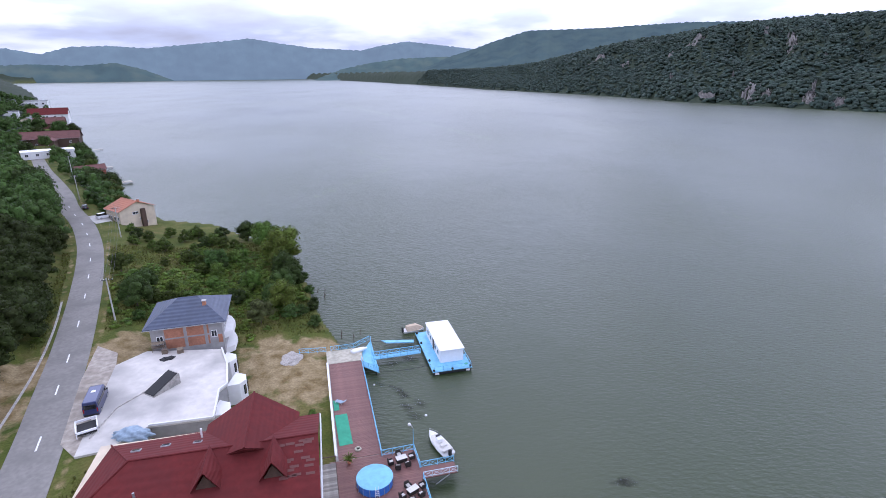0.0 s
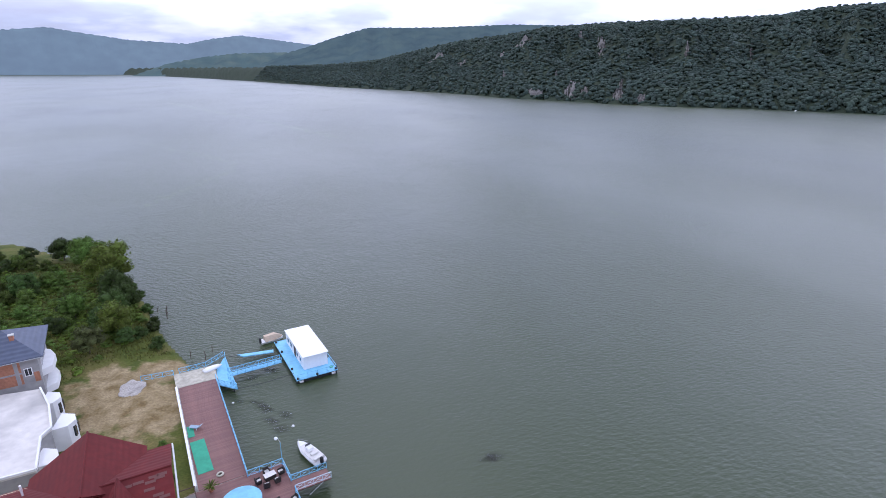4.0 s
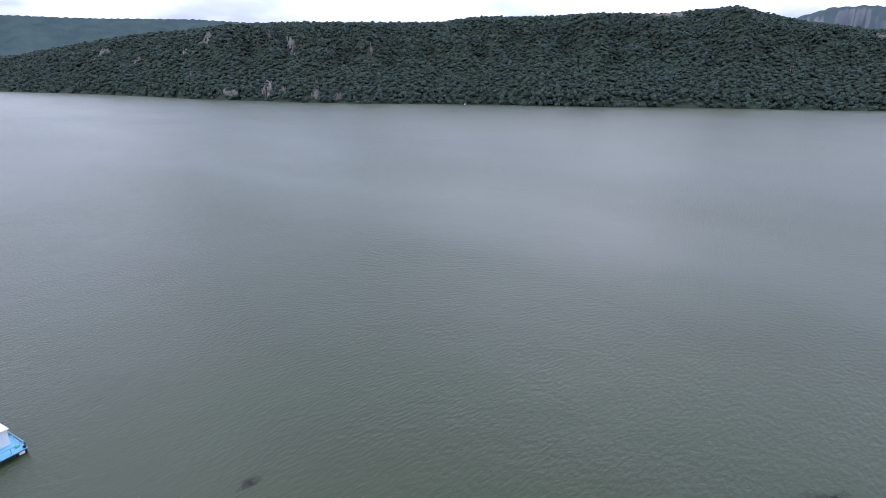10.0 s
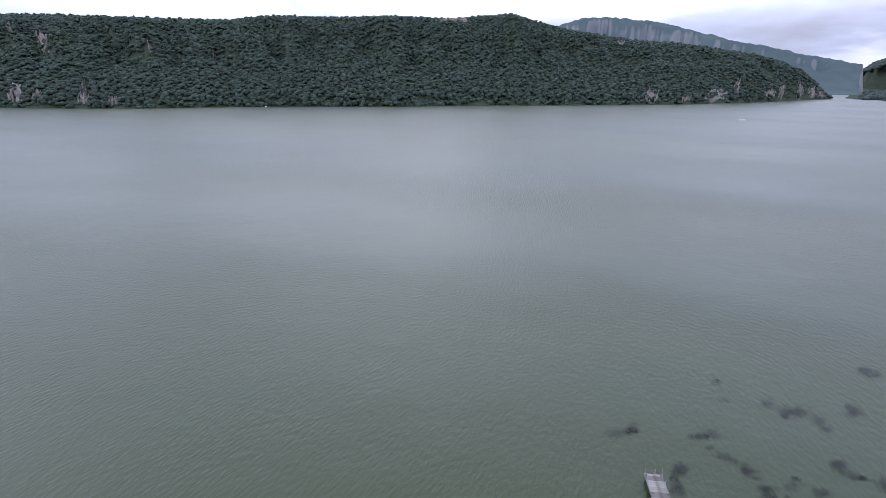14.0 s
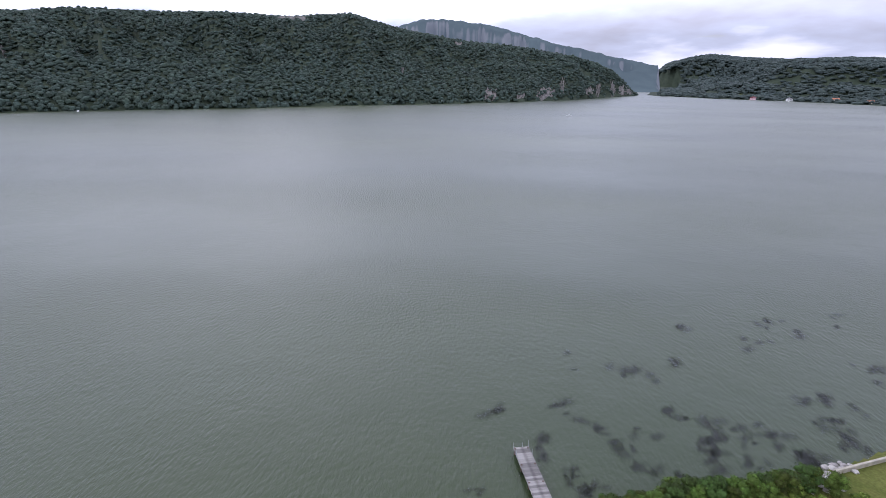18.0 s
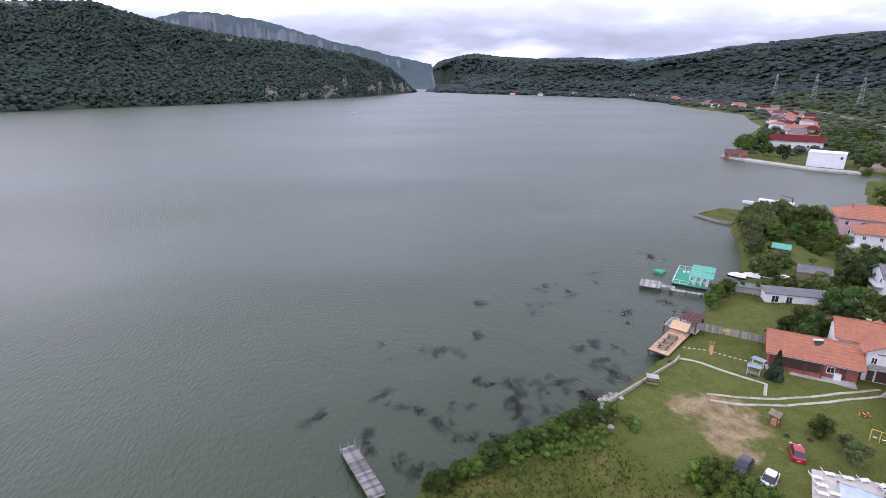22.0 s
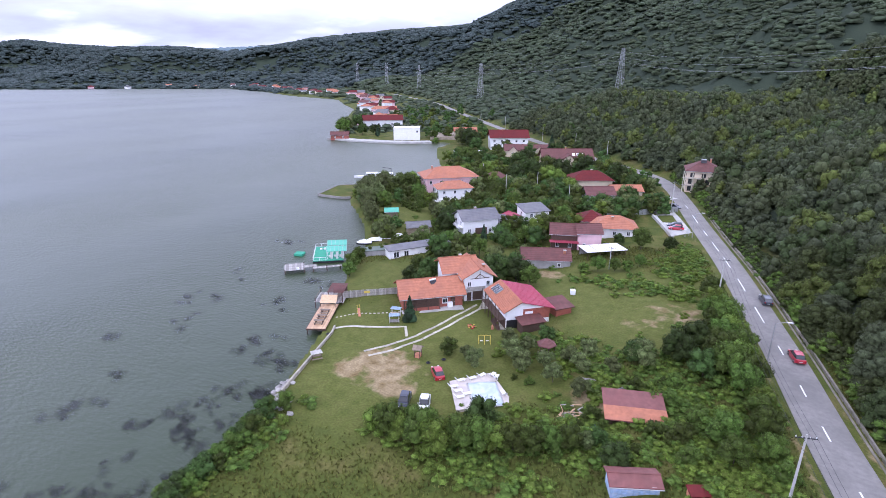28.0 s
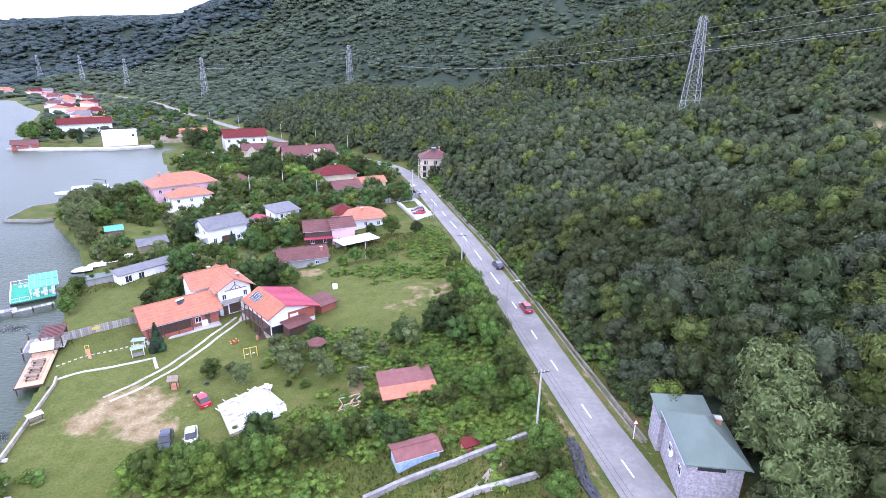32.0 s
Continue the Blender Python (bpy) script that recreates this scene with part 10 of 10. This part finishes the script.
# beds of weed in the shallows: middle, reach, how many tufts
WEED_BEDS = [(89, -22.5, 2.6, 7), (76.7, -9.2, 1.2, 3), (72.6, -14.3, 1.4, 4), (67.8, -16.5, 1.8, 5), (63.8, -19.2, 1.4, 4), (68.5, -6.3, 0.7, 2), (65, -6, 0.9, 3), (60.9, -11.5, 1.4, 5), (59, -12.8, 1.2, 4), (56.8, 2.9, 0.6, 2), (75.3, 0, 0.4, 2), (73.5, 2.4, 0.3, 1),
             (95.5, -33, 1.0, 3), (73.6, -33.5, 2.2, 8), (77, -29, 1.4, 5), (73.5, -38, 2.0, 6), (114, -58, 2.5, 5), (105.5, -50.5, 2.0, 4), (109, -38, 1.6, 3), (85.5, -57.5, 2.4, 7), (85.8, -51.8, 1.2, 3), (119, -76, 2.5, 4), (71.3, -44, 1.6, 6), (95, -70, 2.6, 6), (89.7, -12.8, 0.4, 1), (95.7, -11.8, 0.4, 1),
             (63.2, -24.5, 1.2, 4), (61, -4.7, 0.8, 3), (73.5, -21.8, 1.0, 3), (71.3, -31, 1.4, 5), (78, -53, 2.2, 8), (74, -41.2, 1.6, 5), (112, -62, 2.0, 3), (68, -37, 1.4, 6), (69.5, -45, 1.2, 6), (67, -31, 1.2, 5), (74, -52, 1.4, 5), (98, -82, 3.0, 6), (130, -100, 4.0, 5), (-8.4, 79.3, 1.8, 4), (-4.3, 74.4, 1.4, 3), (-10.2, 88.8, 1.6, 3), (24, 57.3, 0.3, 2)]


def weed_beds():
    """Dark beds of weed under the surface of the shallows, thinning out in shreds at the rim."""
    rng = np.random.RandomState(17)
    V, Q, fill = [], [], []
    for bx, by, reach, tufts in WEED_BEDS:
        for _ in range(tufts):
            cx, cy = bx + reach * rng.randn() * 0.9, by + reach * rng.randn() * 0.9
            if spot(cx, cy)[0] > -0.25:
                continue
            a0, size = radians(-35) + rng.randn() * 0.5, rng.uniform(0.8, 1.9) * (0.75 + math.hypot(cx, cy) / 260)
            b, n = len(V), 12
            z = 0.012 + 0.0005 * (len(fill) % 60)
            V.append((cx, cy, z)); fill.append(rng.uniform(0.65, 1.0))
            for k in range(n):
                a = 2 * math.pi * k / n
                u, w = size * 1.5 * math.cos(a) * rng.uniform(0.8, 1.2), size * 0.8 * math.sin(a) * rng.uniform(0.8, 1.2)
                V.append((cx + u * math.cos(a0) - w * math.sin(a0), cy + u * math.sin(a0) + w * math.cos(a0), z)); fill.append(0.0)
            Q += [(b, b + 1 + k, b + 1 + (k + 1) % n, b + 1 + (k + 1) % n) for k in range(n)]
    ob = new("water_weed", quad_mesh("water_weed", np.array(V), np.array(Q), WEED))
    layer = ob.data.color_attributes.new("fill", "FLOAT_COLOR", "POINT")
    layer.data.foreach_set("color", np.repeat(np.array(fill, np.float32), 4))
    return tagged(ob, "dark beds of weed just under the surface of the shallows", "water weed", kind="stuff")


weed_beds()


def wakes():
    """Long pale tracks that boats have left on the open river."""
    rng = np.random.RandomState(23)
    V, Q = [], []
    for line, wide in (([(-195, 985), (-90, 740), (-37, 622), (37, 434)], 5.0), ([(-56, 228), (-42, 265), (-31, 295), (-30, 326), (-52, 361), (-100, 430)], 3.0), ([(95, 224), (105, 200), (119, 168)], 1.6), ([(330, 240), (420, 110), (470, 20)], 3.5)):
        for x, y in dense_line(line, 1.6):
            for _ in range(2):
                cx, cy = x + rng.randn() * wide * 0.5, y + rng.randn() * wide * 0.5
                a, l, w = rng.uniform(0, math.pi), wide * rng.uniform(0.1, 0.45), wide * rng.uniform(0.05, 0.2)
                c, s, b = math.cos(a), math.sin(a), len(V)
                V += [(cx + u * c - v * s, cy + u * s + v * c, 0.012 + 0.0004 * (len(Q) % 40)) for u, v in ((-l, 0), (0, -w), (l, 0), (0, w))]
                Q.append((b, b + 1, b + 2, b + 3))
    ob = new("boat_wake", quad_mesh("boat_wake", np.array(V), np.array(Q), WAKE))
    return tagged(ob, "thin pale tracks left by boats on the river", "wake", kind="stuff")


wakes()


def south_plants():
    rng = random.Random(31)
    for kind, x, y, s in (
            ("cone", 64.2, -77.0, 1.0), ("cone", 80.4, -132.0, 0.85),
            # row of trees in front
            ("bright", 45.4, -46.8, 0.62), ("round", 43.4, -47.6, 0.72), ("bright", 41.0, -47.2, 0.74), ("round", 38.6, -48.2, 0.82), ("bright", 36.4, -48.6, 0.74), ("round", 34.2, -51.0, 0.76), ("round", 31.6, -51.6, 0.7), ("bright", 29.4, -53.0, 0.66), ("round", 27.2, -53.8, 0.62), ("dark", 33.6, -55.4, 0.8), ("round", 25.0, -55.0, 0.6), ("round", 23.0, -56.6, 0.55), ("round", 21.0, -58.2, 0.5), ("bright", 40.0, -49.6, 0.6),
            ("dark", 14.6, -57.8, 0.5), ("silver", 19.4, -59.6, 0.4), ("dark", 18.0, -61.0, 0.42),
            # garden shrubs and fruit trees
            ("bush", 50.4, -71.4, 1.0), ("fruit", 43.6, -69.6, 0.95), ("fruit", 46.4, -71.4, 0.7), ("fruit", 39.6, -76.0, 1.0), ("fruit", 36.4, -73.4, 0.9), ("fruit", 38.2, -79.4, 0.9), ("fruit", 33.0, -76.0, 0.8), ("fruit", 30.0, -72.6, 0.9), ("bush", 40.0, -82.6, 0.8),
            ("fruit", 42.6, -80.4, 0.9), ("dark", 37.0, -84.6, 0.5), ("fruit", 30.2, -79.8, 0.8), ("fruit", 27.4, -77.4, 0.85), ("bush", 33.0, -70.0, 0.5), ("fruit", 28.0, -83.0, 0.8), ("dark", 20.4, -84.6, 0.6), ("fruit", 24.6, -70.6, 0.8), ("fruit", 22.6, -79.6, 0.7), ("bush", 36.0, -70.4, 0.4),
            ("silver", 19.2, -84.2, 0.75), ("dark", 14.6, -88.0, 0.85), ("dark", 12.6, -92.4, 0.9), ("round", 9.2, -96.0, 0.75), ("round", 8.6, -90.0, 0.85), ("round", 6.4, -85.0, 0.9), ("round", 3.8, -81.4, 0.8), ("round", 11.4, -101.6, 0.7), ("round", 13.4, -106.0, 0.6), ("dark", 9.8, -84.0, 0.8),
            ("bright", 1.0, -78.4, 0.6), ("round", 0.0, -71.0, 0.75), ("round", -1.2, -67.0, 0.6), ("round", 4.2, -68.4, 0.7), ("bush", 7.4, -70.4, 1.1), ("bush", 9.0, -66.0, 1.0), ("round", 2.4, -64.4, 0.6), ("bush", 7.0, -62.6, 1.0), ("bush", 12.0, -74.0, 0.9), ("bush", 12.6, -79.0, 0.9),
            ("great", -30.4, -54.5, 1.0), ("great", -31.5, -61.0, 0.9), ("great", -29.8, -48.0, 0.85), ("bright", -21.0, -64.0, 0.85), ("bush", -3.0, -64.2, 1.0), ("round", 14.6, -116.0, 0.7), ("bright", 12.8, -111.4, 0.7), ("round", 11.0, -106.0, 0.75), ("round", 9.6, -102.4, 0.8), ("bright", 7.8, -97.4, 0.75), ("round", 6.0, -92.6, 0.75), ("bright", 4.9, -88.6, 0.75), ("round", 3.4, -84.6, 0.7), ("bush", 1.0, -76.0, 1.2), ("bush", -0.4, -73.2, 1.2), ("round", -4.6, -55.4, 0.7), ("round", -5.4, -52.0, 0.6), ("bush", -1.2, -53.4, 0.8), ("round", -6.2, -49.0, 0.55),
            # behind the houses
            ("dark", 73.0, -93.0, 0.75), ("dark", 77.4, -93.4, 0.7), ("dark", 75.6, -98.6, 0.8), ("round", 79.6, -99.4, 0.7), ("dark", 70.6, -101.0, 0.8), ("dark", 60.8, -106.6, 0.95), ("dark", 56.4, -108.4, 0.9), ("dark", 64.4, -111.2, 0.8), ("round", 52.6, -108.0, 0.7), ("dark", 68.6, -106.8, 0.8),
            ("round", 96.4, -92.6, 0.65), ("round", 93.6, -88.6, 0.6), ("round", 98.6, -97.0, 0.6), ("silver", 110.6, -118.4, 0.7), ("silver", 122.0, -127.6, 0.9), ("silver", 126.6, -131.6, 0.9), ("silver", 137.4, -141.6, 1.0), ("silver", 143.6, -146.4, 1.0), ("silver", 150.6, -153.0, 1.1), ("silver", 150.0, -164.0, 1.2),
            ("round", 133.0, -146.0, 0.9), ("round", 140.0, -158.0, 0.9), ("round", 141.6, -170.0, 1.2), ("bright", 144.0, -176.0, 1.1), ("round", 129.4, -162.0, 0.9), ("round", 124.0, -156.0, 0.7), ("fruit", 113.0, -150.0, 1.0), ("fruit", 108.6, -146.0, 1.0), ("dark", 96.0, -133.4, 0.9), ("dark", 99.4, -141.0, 0.9),
            ("round", 92.4, -118.4, 0.6), ("round", 87.6, -123.4, 0.6), ("round", 80.0, -122.4, 0.7), ("round", 75.0, -121.0, 0.7), ("dark", 84.8, -114.4, 0.6), ("dark", 79.0, -108.6, 0.6), ("dark", 71.6, -130.4, 0.8), ("round", 68.8, -136.6, 0.8), ("fruit", 63.0, -124.6, 0.9), ("fruit", 64.6, -140.0, 1.0),
            ("round", 37.0, -143.0, 0.95), ("dark", 30.2, -146.0, 0.5), ("round", 41.6, -123.6, 0.55), ("round", 38.0, -125.4, 0.55), ("bush", 44.6, -121.6, 0.9), ("fruit", 55.2, -113.4, 0.7), ("bush", 35.4, -127.0, 0.9), ("round", 33.4, -130.4, 0.5), ("dark", 56.0, -145.0, 0.6), ("dark", 44.0, -146.0, 0.5),
            ("bright", 92.4, -210.0, 1.4), ("bright", 98.0, -214.0, 1.4), ("bright", 82.0, -196.4, 1.2), ("dark", 88.0, -200.4, 1.1), ("dark", 104.0, -218.4, 1.4), ("dark", 110.6, -222.0, 1.4), ("dark", 96.6, -222.6, 1.4), ("dark", 114.0, -214.0, 1.2), ("bright", 136.0, -206.0, 1.2), ("bright", 147.0, -206.0, 1.1), ("bright", 129.0, -212.0, 1.2),
            ("dark", 138.0, -230.0, 1.4), ("dark", 124.0, -236.0, 1.4), ("round", 148.0, -232.0, 1.3), ("round", 160.0, -240.0, 1.4), ("dark", 128.0, -250.0, 1.4), ("dark", 120.0, -270.0, 1.4), ("cone", 126.0, -276.0, 1.8), ("dark", 186.0, -290.0, 1.6), ("dark", 196.0, -300.0, 1.7), ("silver", 204.0, -304.0, 1.5),
            ("silver", 212.0, -314.0, 1.4), ("dark", 180.0, -282.0, 1.3), ("round", 236.0, -314.0, 0.9), ("round", 230.0, -308.0, 0.8), ("round", 310.0, -296.0, 1.6), ("round", 318.0, -304.0, 1.7), ("silver", 326.0, -316.0, 1.6), ("dark", 296.0, -302.0, 1.3), ("dark", 288.0, -308.0, 1.2), ("cone", 280.0, -302.0, 1.3),
            ("dark", 330.0, -330.0, 1.6), ("dark", 340.0, -350.0, 1.6), ("dark", 62.0, -214.0, 1.0), ("dark", 56.0, -196.0, 0.7), ("dark", 72.0, -226.0, 1.2), ("dark", 90.0, -236.0, 1.3), ("dark", 62.0, -168.0, 0.7), ("round", 68.0, -162.0, 0.9), ("round", 84.0, -166.0, 0.9), ("round", 92.0, -172.0, 0.9),
            ("round", 100.0, -166.0, 0.9), ("round", 104.0, -180.0, 1.0), ("round", 110.0, -190.0, 0.9), ("dark", 94.0, -186.0, 0.9), ("dark", 80.0, -182.0, 0.9), ("dark", 76.0, -168.0, 0.8)):
        plant(kind, x, y, s)
    # hedge along the river below the meadow
    for i in range(46):
        k = i / 45
        x, y = 54.8 + 8.6 * k + rng.gauss(0, 0.6), -13.0 - 28.5 * k + rng.gauss(0, 0.7)
        if k > 0.8:
            x -= 0.6
        plant(rng.choice(("bush", "bush", "darkbush")), x - 0.8, y, rng.uniform(0.65, 1.0), "dense green riverside hedge shrub")
    for _ in range(26):
        x, y = rng.uniform(4, 22), rng.uniform(-84, -58)
        plant("bush", x, y, rng.uniform(0.4, 0.8))
    for _ in range(70):
        x, y = rng.uniform(60, 130), rng.uniform(-200, -115)
        if ground_z(x, y) > 1.0 and clear_spot(x, y, 2.0):
            plant(rng.choice(("bush", "fruit", "fruit", "round")), x, y, rng.uniform(0.5, 0.8))
    # orchard and garden trees that fill the village
    grown = 0
    while grown < 190:
        x, y = rng.uniform(58, 185), rng.uniform(-245, -112)
        z, s, d = spot(x, y)
        lawn = min(math.hypot((x - cx) / 13, (y - cy) / 9) for cx, cy in ((112, -138), (72, -124), (165, -160)))
        if z > 0.9 and s > 2.5 and d > 9 and lawn > 1 and clear_spot(x, y, 2.2) and y > -150 - x * 0.75:
            grow(rng.choice(("round", "silver", "bright", "dark", "round", "fruit")), x, y, rng.uniform(0.6, 0.95) + 0.25 * (y < -185))
            grown += 1
    for cx, cy, a, b, k in ((96, -196, 14, 9, 26), (76, -226, 10, 7, 18), (60, -210, 5, 10, 12), (58, -176, 7, 8, 14), (44, -184, 5, 6, 8), (120, -222, 16, 10, 26), (150, -252, 18, 10, 22), (66, -150, 6, 6, 9), (90, -156, 8, 6, 12), (74, -168, 9, 7, 14), (47, -163, 4, 4, 5), (88, -238, 14, 8, 18)):
        for _ in range(k):
            x, y = rng.gauss(cx, a * 0.6), rng.gauss(cy, b * 0.6)
            z, s, d = spot(x, y)
            if z > 0.9 and s > 2.5 and d > 6.5 and clear_spot(x, y, 1.6):
                grow(rng.choice(("round", "dark", "dark", "round", "silver", "bright")), x, y, rng.uniform(0.65, 1.1))
    # low growth between the gardens: hedges, vines and shrubs
    grown = 0
    while grown < 620:
        x, y = rng.uniform(56, 190), rng.uniform(-250, -96)
        z, s, d = spot(x, y)
        lawn = min(math.hypot((x - cx) / a, (y - cy) / b) for cx, cy, a, b in ((112, -138, 13, 9), (72, -124, 12, 8), (165, -160, 13, 9), (88, -96, 12, 9), (80, -90, 10, 9), (104, -122, 8, 5)))
        if z > 0.9 and s > 2.0 and d > 8 and lawn > 1 and clear_spot(x, y, 1.4) and y > -150 - x * 0.75:
            grow("shrub", x, y, rng.uniform(0.5, 1.15))
            grown += 1
    for x, y, k in ((134, -138, 0.9), (140, -144, 1.1), (146, -150, 1.2), (150, -157, 1.3), (143, -152, 1.1), (137, -147, 1.0), (129, -134, 0.8), (153, -168, 1.2), (147, -172, 1.1), (155, -160, 1.0)):
        plant("silver", x, y, k)
    for _ in range(110):
        k = rng.random()
        x, y = 60 + 330 * k + rng.gauss(0, 26), -225 - 240 * k + rng.gauss(0, 22)
        _, s, d = spot(x, y)
        if ground_z(x, y) > 0.9 and d > 7 and s > 3 and clear_spot(x, y, 2.0):
            grow(rng.choice(("round", "dark", "dark", "bright")), x, y, rng.uniform(0.8, 1.4))


south_plants()
plant_groves()

# ---- the pattern plants have been copied: take the patterns away ----
for pattern in TREES.values():
    for o in (*pattern.children_recursive, pattern):
        bpy.data.objects.remove(o)
# ---- woods and meadow ----
WOODS = plant_woods()
meadow()
